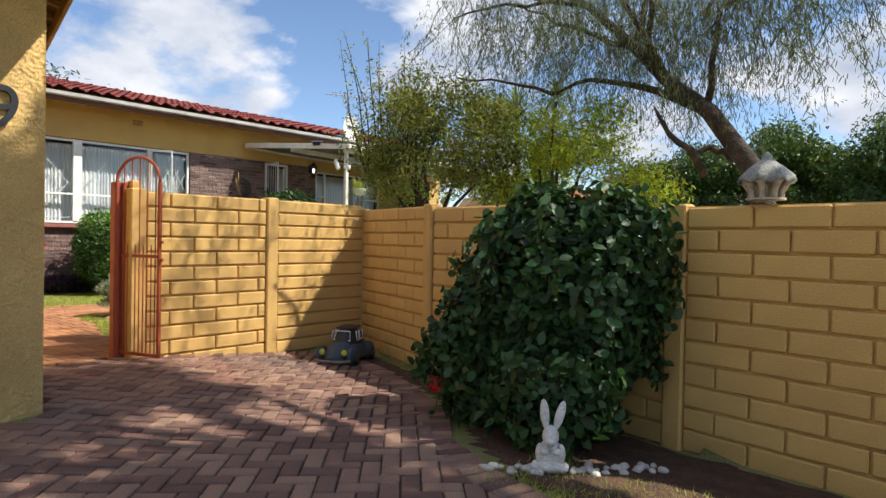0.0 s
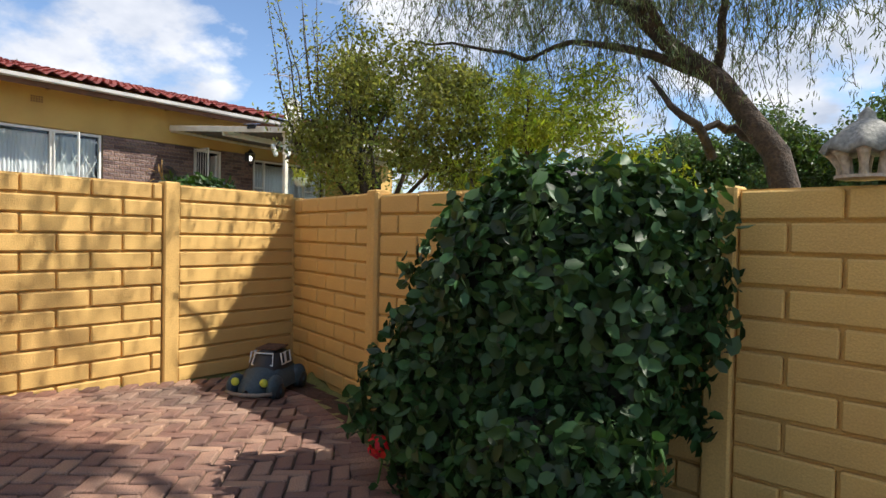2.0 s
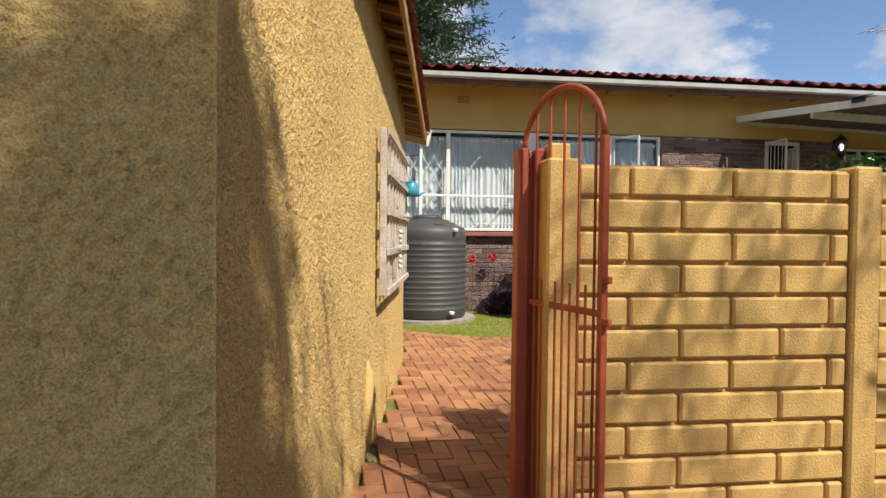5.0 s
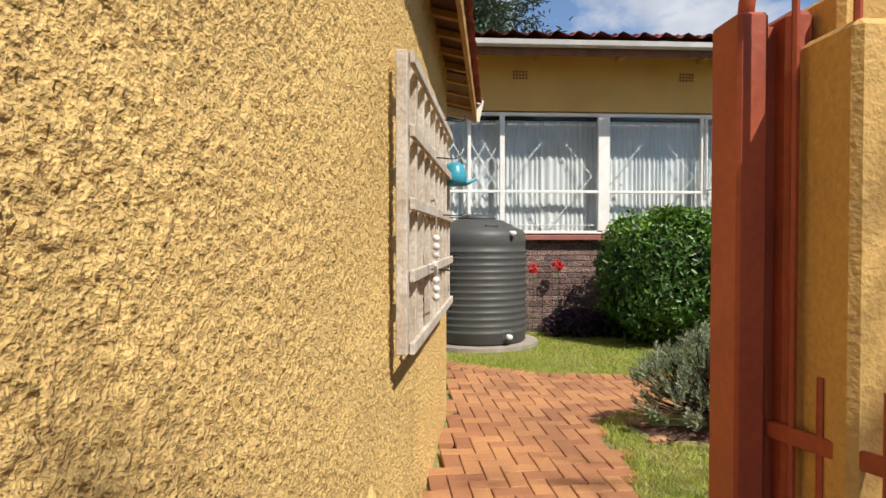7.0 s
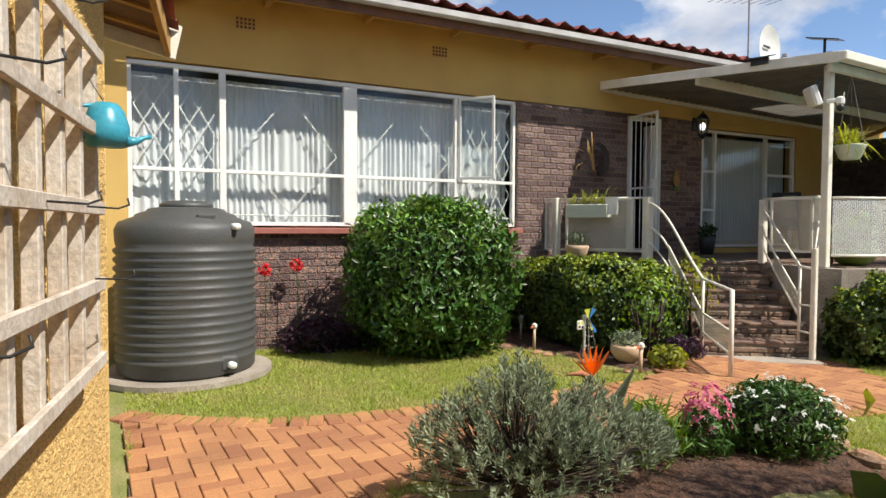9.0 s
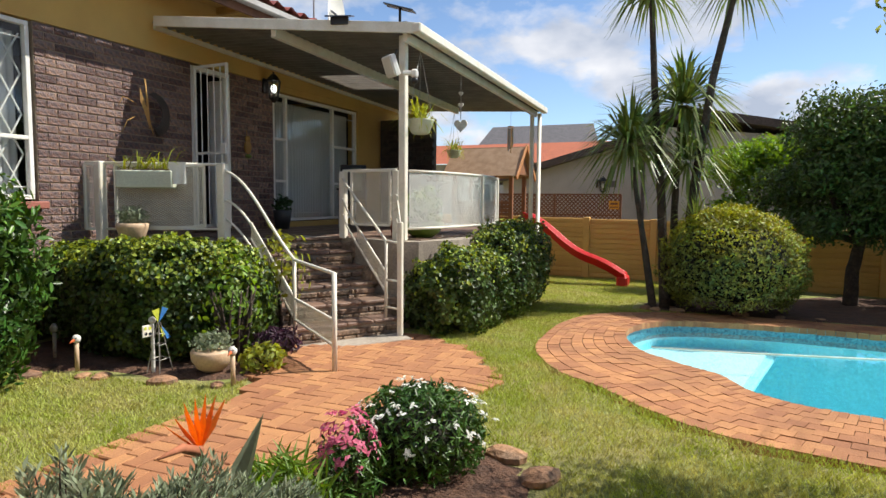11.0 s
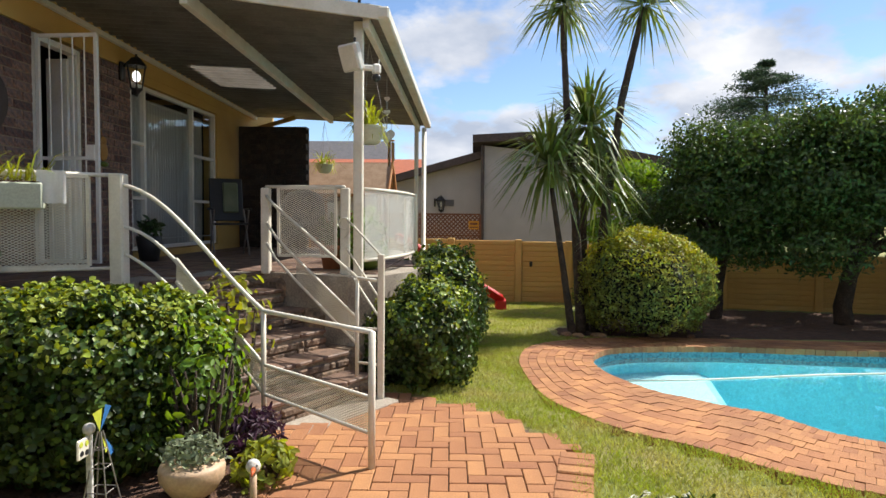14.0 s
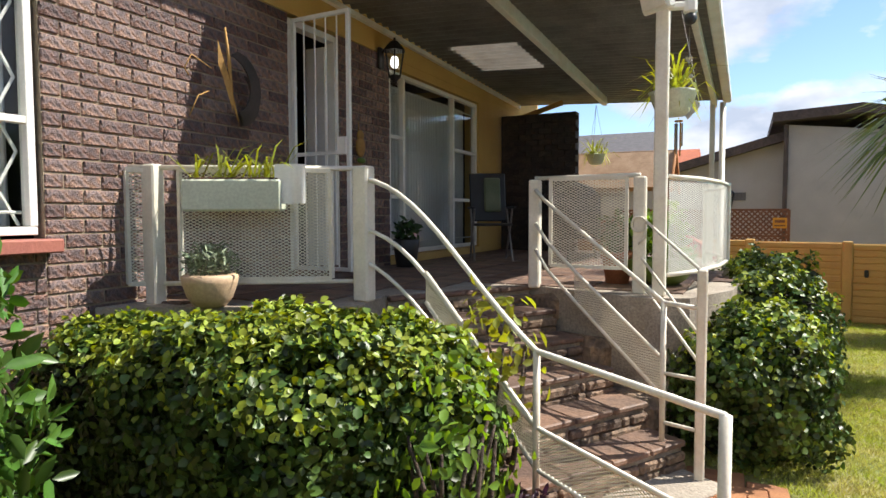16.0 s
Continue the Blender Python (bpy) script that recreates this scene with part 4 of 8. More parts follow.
def build_rails():
    th = base("patio_railing", "white steel patio railing with expanded-metal panels", "railing", kind="")
    L0, L1 = Vector((-14.40, 7.84, 0)), Vector((-13.31, 8.51, 0))
    part("post", Geo().box((L0.x, L0.y, 1.555), (0.09, 0.09, 0.86), 0.01), M_CREAM, th)
    part("post", Geo().box((L1.x, L1.y, 1.55), (0.11, 0.11, 0.86), 0.012), M_CREAM, th)
    part("top_rail", Geo().tube([(-14.52, 7.76, 1.965), (L1.x, L1.y, 1.965)], 0.016, 8), M_CREAM, th, smooth=True)
    d = (L1 - L0)
    rail_panel(th, L0 + d * 0.12, L0 + d * 0.84, 1.27, 1.95)
    part("bottom_rail", Geo().tube([(L0.x, L0.y, 1.25), (L1.x, L1.y, 1.25)], 0.014, 8), M_CREAM, th, smooth=True)
    rail_panel(th, (-14.53, 7.75, 0), (-14.44, 7.81, 0), 1.25, 1.95)
    # the right-hand part
    R0, R1 = Vector((-12.60, 9.85, 0)), Vector((-11.80, 9.77, 0))
    for p in (R0, R1):
        part("post", Geo().box((p.x, p.y, 1.52), (0.085, 0.085, 0.84), 0.01), M_CREAM, th)
    d = R1 - R0
    part("top_rail", Geo().tube([(R0.x, R0.y, 1.95), (R1.x, R1.y, 1.95)], 0.016, 8), M_CREAM, th, smooth=True)
    rail_panel(th, R0 + d * 0.16, R0 + d * 0.88, 1.28, 1.94)
    curve = [Vector((-11.60, 9.70, 0)), Vector((-11.42, 10.15, 0)), Vector((-11.31, 10.7, 0)), Vector((-11.27, 11.3, 0)), Vector((-11.32, 11.95, 0)), Vector((-11.53, 12.72, 0))]
    for a, b in zip(curve[:-1], curve[1:]):
        part("mesh_panel", mesh_quad((a.x, a.y, 1.26), (b.x, b.y, 1.26), (b.x, b.y, 1.92), (a.x, a.y, 1.92), 0.0155, 0.0058, 0.3), M_WHITE, th, "dense white mesh screen")
    for z in (1.25, 1.93):
        part("top_rail", Geo().tube([(p.x, p.y, z) for p in curve], 0.016, 8), M_CREAM, th, smooth=True)
    for p in (curve[3], curve[5]):
        part("post", Geo().box((p.x, p.y, 1.53), (0.05, 0.05, 0.84), 0.006), M_CREAM, th)
    # stair rails
    hl = base("stair_railing", "white steel stair railing with curved bars and mesh strips", "railing", group="stair rails")
    mid, foot = Vector((-12.03, 8.07, 0)), Vector((-11.166, 7.455, 0))
    top = L1
    def arc(z0, z1, bulge, n=12):
        out = []
        for i in range(n + 1):
            s = i / n
            p = top.lerp(mid, s)
            out.append((p.x, p.y, z0 + (z1 - z0) * s + bulge * math.sin(math.pi * s) * (1 - s) * 1.5))
        return out
    part("handrail", Geo().tube(arc(1.90, 1.00, 0.15) + [(foot.x, foot.y, 0.975)], 0.016, 8), M_CREAM, hl, smooth=True)
    part("middle_bar", Geo().tube(arc(1.58, 0.62, 0.17), 0.014, 8), M_CREAM, hl, smooth=True)
    part("lower_bar", Geo().tube(arc(1.38, 0.42, 0.12)[:8], 0.012, 8), M_CREAM, hl, smooth=True)
    part("post", Geo().tube([(mid.x, mid.y, 0.1), (mid.x, mid.y, 1.00)], 0.019, 8), M_CREAM, hl, smooth=True)
    part("post", Geo().tube([(foot.x, foot.y, 0.08), (foot.x, foot.y, 0.98)], 0.022, 8), M_CREAM, hl, smooth=True)
    a, b = top.lerp(mid, 0.42), mid
    part("mesh_strip", mesh_quad((a.x, a.y, 1.17), (b.x, b.y, 0.42), (b.x, b.y, 0.62), (a.x, a.y, 1.34), 0.016, 0.0055), M_CREAM, hl)
    part("mesh_strip", mesh_quad((mid.x, mid.y, 0.40), (foot.x, foot.y, 0.36), (foot.x, foot.y, 0.58), (mid.x, mid.y, 0.62), 0.016, 0.0055), M_CREAM, hl)
    part("strip_frame", Geo().tube([(a.x, a.y, 1.34), (mid.x, mid.y, 0.62), (foot.x, foot.y, 0.58)], 0.013, 6).tube([(a.x, a.y, 1.17), (mid.x, mid.y, 0.41), (foot.x, foot.y, 0.36)], 0.013, 6), M_CREAM, hl, smooth=True)
    hr = base("stair_railing", "white steel stair railing with two sloping bars and tall end post", "railing", group="stair rails")
    top, end = Vector((-12.58, 9.80, 0)), Vector((-11.333, 8.97, 0))
    m2 = Vector((-11.55, 9.05, 0))
    part("post", Geo().box((end.x, end.y, 0.72), (0.055, 0.055, 1.27), 0.008), M_CREAM, hr)
    part("post", Geo().tube([(m2.x, m2.y, 0.28), (m2.x, m2.y, 1.15)], 0.017, 8), M_CREAM, hr, smooth=True)
    tm = lambda f, z: (top.x + (m2.x - top.x) * f, top.y + (m2.y - top.y) * f, z)
    part("handrail", Geo().tube([tm(0, 1.86), tm(0.07, 1.79), tm(1, 1.145), (end.x, end.y, 1.13)], 0.015, 8), M_CREAM, hr, smooth=True)
    part("middle_bar", Geo().tube([tm(0, 1.60), tm(0.12, 1.46), tm(0.36, 1.27), tm(1, 0.80)], 0.013, 8), M_CREAM, hr, smooth=True)
    part("lower_bar", Geo().tube([tm(0, 1.40), tm(0.12, 1.25), tm(0.36, 1.06), tm(1, 0.58)], 0.012, 8), M_CREAM, hr, smooth=True)
    for z in (0.42, 0.72):
        part("crossbar", Geo().tube([(m2.x, m2.y, z), (end.x, end.y, z)], 0.012, 6), M_CREAM, hr, smooth=True)
    part("mesh_strip", mesh_quad(tm(0.36, 1.06), tm(1, 0.58), tm(1, 0.80), tm(0.36, 1.27), 0.016, 0.0055), M_CREAM, hr)
    for z0, z1 in ((1.66, 1.34), (1.38, 0.96), (1.20, 0.80)):
        part("side_bar", Geo().tube([(R1.x, R1.y, z0), (end.x, end.y, z1)], 0.010, 6), M_CREAM, hr, smooth=True)
    part("scroll", Geo().tube([(R1.x + 0.05 * math.cos(t), R1.y - 0.055, 1.60 + 0.055 * math.sin(t)) for t in np.linspace(0, 6.28, 14)], 0.008, 6)
         .tube([(R1.x + 0.05, R1.y - 0.055, 1.60), (R1.x + 0.045, R1.y - 0.055, 1.50), (R1.x, R1.y - 0.055, 1.46)], 0.008, 6), M_CREAM, hr, smooth=True)


build_rails()


def build_patio_roof():
    th = base("patio_roof", "lean-to patio roof of corrugated iron on white steel posts", "roof", pose(-13, 11, 3.4), kind="structure")
    o = Vector((-13, 11, 3.4))
    def roof_z(x, y):
        return 3.50 + 0.05 * (-11.5 - x) - 0.030 * (y - 9.5)
    def front(x):
        return 8.68 + (x + 14.4) * (9.48 - 8.68) / 2.95
    vs, fs, sky = [], [], []
    n = 560
    xs = list(np.linspace(-14.5, -11.45, 12))
    g, tr = Geo(), Geo()
    ys = np.linspace(8.3, 15.1, n + 1)
    for i, y in enumerate(ys):
        for x in xs:
            yy = max(y, front(x))
            vs.append((x - o.x, yy - o.y, roof_z(x, yy) + 0.027 * math.sin(2 * math.pi * yy / 0.14) - o.z))
    w = len(xs)
    a, b = [], []
    for i in range(n):
        for k in range(w - 1):
            f = (i * w + k, i * w + k + 1, (i + 1) * w + k + 1, (i + 1) * w + k)
            (b if (11.6 < ys[i] < 12.7 and -14.3 < xs[k] < -13.5) else a).append(f)
    part("iron_sheets", g.add(vs, a), M_IRON, th, "grey corrugated iron sheeting", smooth=True)
    part("clear_sheet", tr.add(vs, b), M_CLEAR, th, "milky translucent roof sheet", smooth=True)
    def P(x, y, dz=0.0):
        return (x - o.x, y - o.y, roof_z(x, y) + dz - o.z)
    part("front_flashing", Geo().bar(P(-14.45, front(-14.45) - 0.01), P(-11.42, front(-11.42) - 0.01), 0.03, 0.12, 0.004), M_CREAM, th)
    part("gutter", Geo().bar(P(-11.40, 9.45, 0.0), P(-11.40, 15.15, 0.0), 0.11, 0.11, 0.015), M_CREAM, th, "cream box gutter")
    part("edge_beam", Geo().bar(P(-11.56, 9.5, -0.08), P(-11.56, 15.1, -0.08), 0.06, 0.10, 0.005), M_CREAM, th)
    part("cross_beam", Geo().bar(P(-13.05, 9.08, -0.075), P(-13.05, 14.7, -0.075), 0.07, 0.12, 0.005), M_CREAM, th)
    part("wall_flashing", Geo().bar(P(-14.52, 8.72, -0.05), P(-14.52, 15.1, -0.05), 0.05, 0.05, 0.004), M_CREAM, th)
    part("brace", Geo().bar(P(-14.45, 14.6, -0.35), P(-13.7, 14.75, -0.06), 0.07, 0.07, 0.004), M_RAFTER, th)
    part("post", Geo().box((-11.65 - o.x, 9.65 - o.y, 2.29 - o.z), (0.085, 0.085, 2.36), 0.008), M_CREAM, th)
    part("post", Geo().box((-11.58 - o.x, 14.9 - o.y, 1.55 - o.z), (0.07, 0.07, 3.5), 0.008), M_CREAM, th)
    part("downpipe", Geo().tube([(-11.45 - o.x, 14.95 - o.y, 3.25 - o.z), (-11.45 - o.x, 14.95 - o.y, 0.0 - o.z), (-11.32 - o.x, 14.8 - o.y, -0.07 - o.z)], 0.04, 8), M_CREAM, th, smooth=True)


M_CLEAR = leaf_mat("milky_roof_sheet", (0.30, 0.28, 0.24), (0.20, 0.185, 0.16), 0.4, 0.0, 0.14)
build_patio_roof()


# ---- foliage ----
M_IVY = leaf_mat("ivy_leaf", (0.036, 0.07, 0.014), (0.075, 0.11, 0.021), 0.42, 0.6, 0.12)
M_HEDGE = leaf_mat("clipped_hedge_leaf", (0.032, 0.08, 0.013), (0.065, 0.13, 0.02), 0.36, 0.55, 0.13)
M_VINE = leaf_mat("dark_vine_leaf", (0.026, 0.06, 0.018), (0.042, 0.085, 0.022), 0.5, 0.6, 0.15)
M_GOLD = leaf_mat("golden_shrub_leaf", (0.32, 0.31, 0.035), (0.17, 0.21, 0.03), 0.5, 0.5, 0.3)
M_TREE = leaf_mat("dark_tree_leaf", (0.045, 0.085, 0.02), (0.085, 0.125, 0.03), 0.4, 0.55, 0.25)
M_LIME = leaf_mat("bright_tree_leaf", (0.12, 0.22, 0.03), (0.16, 0.25, 0.04), 0.45, 0.4, 0.4)
M_OLIVE = leaf_mat("olive_shrub_leaf", (0.13, 0.155, 0.04), (0.21, 0.22, 0.06), 0.5, 0.5, 0.5)
M_GREY = leaf_mat("grey_lavender_leaf", (0.16, 0.20, 0.12), (0.25, 0.28, 0.18), 0.65, 0.4, 0.2)
M_WEEP = leaf_mat("pepper_tree_leaf", (0.075, 0.105, 0.045), (0.115, 0.14, 0.065), 0.5, 0.4, 0.35)
M_PINE = leaf_mat("blue_conifer_needle", (0.05, 0.085, 0.055), (0.075, 0.11, 0.07), 0.6, 0.4, 0.15)
M_PALM = leaf_mat("yucca_leaf", (0.085, 0.14, 0.03), (0.16, 0.19, 0.05), 0.4, 0.4, 0.25)
# paler copies of the leaves, for tops where sunlight is put into the colour
M_YOUNG_SUNLIT = leaf_mat("young_ivy_leaf_sunlit", (0.20, 0.27, 0.035), (0.30, 0.34, 0.05), 0.42, 0.4, 0.25)
M_FRESH_SUNLIT = leaf_mat("fresh_hedge_leaf_sunlit", (0.10, 0.20, 0.025), (0.15, 0.25, 0.035), 0.36, 0.4, 0.2)
M_YELLOWGREEN = leaf_mat("yellow_green_shrub_leaf", (0.20, 0.26, 0.04), (0.29, 0.33, 0.06), 0.5, 0.45, 0.5)
M_PURPLE = leaf_mat("purple_leaf", (0.045, 0.02, 0.04), (0.07, 0.03, 0.05), 0.5, 0.5, 0.2)
M_DRYLEAF = leaf_mat("yellow_green_leaf", (0.26, 0.28, 0.04), (0.20, 0.24, 0.04), 0.5, 0.4, 0.4)


def petal_mat(name, col):
    return leaf_mat(name, col, tuple(c * 0.8 for c in col), 0.6, 0.2, 0.25)


M_REDFLOWER, M_PINK, M_WHITEFLOWER, M_ORANGE = petal_mat("red_petal", (0.62, 0.03, 0.02)), petal_mat("pink_petal", (0.62, 0.16, 0.25)), petal_mat("white_petal", (0.8, 0.8, 0.74)), petal_mat("orange_petal", (0.75, 0.22, 0.02))


def bush(name, label, category, centre, radii, count, size, material, seed, square=2.6, rough=0.12, freq=2.4, core=True, depth=0.1, jitter=0.7, aspect=0.55, stems=6, extra=None, droop=0.3, low=-0.75, young=None):
    """A shrub: near-black inner mass for the shade inside, stems, and leaves in its skin; extra adds (centre, radii,
    count) lobes; young: the material and share of paler leaves on the upper side, new growth with sunlight put into its
    colour."""
    th = base(name, label, category, pose(centre[0], centre[1], ground_z(centre[0], centre[1])))
    gz = ground_z(centre[0], centre[1])
    c = (0, 0, centre[2] - gz)
    lobes = [(c, radii, count)] + [((e[0][0] - centre[0], e[0][1] - centre[1], e[0][2] - gz), e[1], e[2]) for e in (extra or [])]
    pts, nrm = [], []
    for i, (cc, rr, n) in enumerate(lobes):
        p, q = blob_points(cc, rr, n, seed + i * 17, square, rough, freq, depth, low)
        pts.append(p); nrm.append(q)
    g = Geo()
    for k in range(stems):
        a = 2.4 * k + seed
        e = Vector(c) + Vector((math.cos(a) * radii[0] * 0.55, math.sin(a) * radii[1] * 0.55, radii[2] * 0.3))
        s = Vector((math.cos(a) * radii[0] * 0.15, math.sin(a) * radii[1] * 0.15, -0.05))
        mid = s.lerp(e, 0.5) + Vector((0.04 * math.cos(a * 3), 0.04 * math.sin(a * 3), 0.05))
        g.tube([s, mid, e], [0.02, 0.014, 0.006], 6)
    part("stem_tuft", g, M_BARK, th, smooth=True)
    # near-black core: the shade inside the bush put into its colour
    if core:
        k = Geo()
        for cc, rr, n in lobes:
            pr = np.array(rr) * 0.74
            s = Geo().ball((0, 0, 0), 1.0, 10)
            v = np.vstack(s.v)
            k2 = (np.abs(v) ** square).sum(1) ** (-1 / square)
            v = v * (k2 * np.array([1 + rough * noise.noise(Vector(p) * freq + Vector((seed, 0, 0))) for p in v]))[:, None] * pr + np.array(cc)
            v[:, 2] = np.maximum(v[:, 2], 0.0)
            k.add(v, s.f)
        part("inner_mass", k, M_INNER_SHADE, th, smooth=True)
    p, q = np.vstack(pts), np.vstack(nrm)
    keep = p[:, 2] > 0.03
    p, q = p[keep], q[keep]
    # upward-facing leaves turn paler: new growth and sunlight, both in the colour
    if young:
        sunlit_growth = np.random.default_rng(seed).uniform(0, 1, len(p)) < young[1] * np.clip((q[:, 2] - 0.1) * 1.6, 0.04, 1)
        part("young_growth", leaves(p[sunlit_growth] + q[sunlit_growth] * 0.015, q[sunlit_growth], size * 0.95, young[0], "young_growth", jitter, aspect, droop, seed=seed + 1), None, th, "paler new leaves on the upper side, sunlight put into their colour")
        p, q = p[~sunlit_growth], q[~sunlit_growth]
    part("foliage", leaves(p, q, size, material, "foliage", jitter, aspect, droop, seed=seed), None, th)
    return th


# near-black tone that stands for shade between the leaves
M_INNER_SHADE = mat("inner_bush_shade", (0.014, 0.018, 0.009), (0.02, 0.016, 0.01), 0.95, 20, 0.6, 0.02, 50, fine=0.4)

bush("vine", "large dark green vine tumbling over the ochre fence", "vine", (-2.60, 4.20, 0.86), (0.76, 0.52, 0.86), 15000, 0.085, M_VINE, 3, 2.2, 0.42, 2.8, depth=0.18, jitter=0.75, aspect=0.72, low=-0.95,
     extra=[((-3.10, 4.14, 0.45), (0.50, 0.52, 0.60), 5200), ((-2.12, 4.34, 1.22), (0.42, 0.34, 0.52), 3800), ((-2.30, 3.72, 0.35), (0.42, 0.34, 0.36), 2600)])
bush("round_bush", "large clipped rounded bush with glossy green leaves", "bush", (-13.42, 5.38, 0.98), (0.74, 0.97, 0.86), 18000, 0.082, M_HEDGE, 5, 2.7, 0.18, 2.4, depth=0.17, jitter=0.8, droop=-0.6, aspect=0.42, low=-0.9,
     young=(M_FRESH_SUNLIT, 0.42))
bush("ivy_hedge", "clipped ivy hedge below the patio railing", "hedge", (-13.15, 7.44, 0.62), (0.82, 0.58, 0.56), 26000, 0.043, M_IVY, 8, 3.2, 0.18, 2.5, depth=0.11, aspect=0.9, jitter=0.6, young=(M_YOUNG_SUNLIT, 0.42),
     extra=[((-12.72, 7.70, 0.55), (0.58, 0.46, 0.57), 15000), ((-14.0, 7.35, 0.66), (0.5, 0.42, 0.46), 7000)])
bush("ivy_hedge", "clipped ivy hedge along the patio plinth", "hedge", (-11.0, 10.1, 0.48), (0.45, 0.85, 0.52), 15500, 0.045, M_IVY, 11, 2.6, 0.3, 2.5, depth=0.12, aspect=0.9, jitter=0.6, young=(M_YOUNG_SUNLIT, 0.32),
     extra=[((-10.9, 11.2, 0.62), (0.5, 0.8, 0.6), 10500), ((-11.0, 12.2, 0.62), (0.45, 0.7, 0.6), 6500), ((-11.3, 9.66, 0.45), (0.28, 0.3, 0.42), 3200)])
# gold leaves on top, olive below: sunlight partly put into the colour
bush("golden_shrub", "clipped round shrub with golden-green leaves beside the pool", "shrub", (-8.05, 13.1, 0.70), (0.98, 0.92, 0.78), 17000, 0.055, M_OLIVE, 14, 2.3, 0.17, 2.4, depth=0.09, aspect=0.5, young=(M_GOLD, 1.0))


def blades(p, d, length, width, material, name, seed):
    """A mesh of narrow leaves that start at p and point along d."""
    r = np.random.default_rng(seed)
    p, d = np.asarray(p, float), np.asarray(d, float)
    k = len(p)
    d = d / (np.linalg.norm(d, axis=1)[:, None] + 1e-9)
    s = np.cross(d, r.normal(0, 1, (k, 3)))
    s = s / (np.linalg.norm(s, axis=1)[:, None] + 1e-9) * width / 2
    L = length * r.uniform(0.7, 1.25, (k, 1))
    v = np.stack([p, p + d * L * 0.55 + s, p + d * L, p + d * L * 0.55 - s], 1).reshape(-1, 3)
    me = bpy.data.meshes.new(name)
    me.from_pydata(v.tolist(), [], [(4 * i, 4 * i + 1, 4 * i + 2, 4 * i + 3) for i in range(k)])
    me.materials.append(material)
    me.update()
    return me


def sprig_shrub(name, label, at, mounds, count, seed):
    """A woody shrub: bare forked stems that end in upright sprigs of narrow leaves; mounds: (x, y, z, radius, height) of the tips."""
    r = np.random.default_rng(seed)
    th = base(name, label, "shrub", pose(at[0], at[1], ground_z(*at)))
    g, p, d = Geo(), [], []
    for mx, my, mz, mr, mh in mounds:
        hub = Vector((mx * 0.35, my * 0.35, 0.10 + mz * 0.25))
        g.tube([(mx * 0.05, my * 0.05, -0.03), hub * 0.6 + Vector((0, 0, 0.02)), hub], [0.022, 0.016, 0.013], 6)
        for k in range(count):
            a, q = r.uniform(0, 6.28), math.sqrt(r.uniform(0, 1))
            tip = Vector((mx + math.cos(a) * mr * q, my + math.sin(a) * mr * q, mz + mh * (1 - q * q) * r.uniform(0.5, 1.1) - 0.06 * q))
            mid = hub.lerp(tip, 0.5) + Vector((r.normal(0, 0.02), r.normal(0, 0.02), -0.03))
            if k % 2 == 0:
                g.tube([hub, mid, tip], [0.007, 0.005, 0.002], 4, False)
            w = (tip - mid).normalized() * 0.6 + Vector((0, 0, 0.55))
            w.normalize()
            for m in range(24):
                f = r.uniform(0, 1)
                n = Vector(r.normal(0, 1, 3)).cross(w).normalized()
                p.append(tip + w * (f * 0.10 - 0.08))
                d.append(w * (0.35 + f * 0.9) + n * 0.75)
    part("wood", g, M_BARK, th, smooth=True)
    part("foliage", blades(p, d, 0.042, 0.0085, M_GREY, "foliage", seed), None, th, "grey-green needle leaves in upright sprigs")


sprig_shrub("lavender_bush", "airy grey-green lavender bush in the flower bed", (-9.75, 4.1),
            [(0, -0.05, 0.55, 0.30, 0.24), (0.02, 0.42, 0.42, 0.26, 0.18), (-0.05, -0.36, 0.44, 0.24, 0.18), (0.2, 0.15, 0.38, 0.24, 0.16), (-0.2, 0.1, 0.45, 0.22, 0.18), (0.1, 0.72, 0.30, 0.18, 0.14), (0.0, -0.2, 0.24, 0.40, 0.16), (0.0, 0.28, 0.22, 0.40, 0.14)], 100, 17)
bush("ivy_stump", "ivy climbing an old post behind the gate", "vine", (-7.30, 3.2, 0.78), (0.26, 0.26, 0.72), 5200, 0.055, M_VINE, 21, 2.6, 0.25, 3.0, depth=0.12, aspect=0.8)
bush("sapling", "young citrus sapling with yellow-green leaves", "plant", (-7.32, 3.14, 1.36), (0.24, 0.24, 0.38), 120, 0.06, M_DRYLEAF, 23, 2.0, 0.4, 2.0, core=False, depth=0.3, stems=2, aspect=0.5)
bush("daisy_bush", "low bush covered in small white daisies", "flower bush", (-9.70, 6.05, 0.34), (0.36, 0.36, 0.24), 4200, 0.045, M_HEDGE, 27, 2.2, 0.2, 3.0, depth=0.1, aspect=0.3)
bush("hedge_behind_fence", "low leafy hedge behind the ochre fence", "hedge", (-7.15, 4.95, 1.55), (0.35, 0.6, 0.42), 2200, 0.075, M_HEDGE, 29, 2.2, 0.25, 2.5, aspect=0.5)
# ---- trees ----
def limb(g, a, b, r0, r1, bend, seed, n=7):
    """A curved tapering branch; returns its points."""
    r = np.random.default_rng(seed)
    a, b = Vector(a), Vector(b)
    off = Vector(r.normal(0, bend, 3))
    pts = [a.lerp(b, i / n) + off * math.sin(math.pi * i / n) + Vector(r.normal(0, bend * 0.15, 3)) * (0 < i < n) for i in range(n + 1)]
    g.tube(pts, list(np.linspace(r0, r1, n + 1)), 8)
    return pts


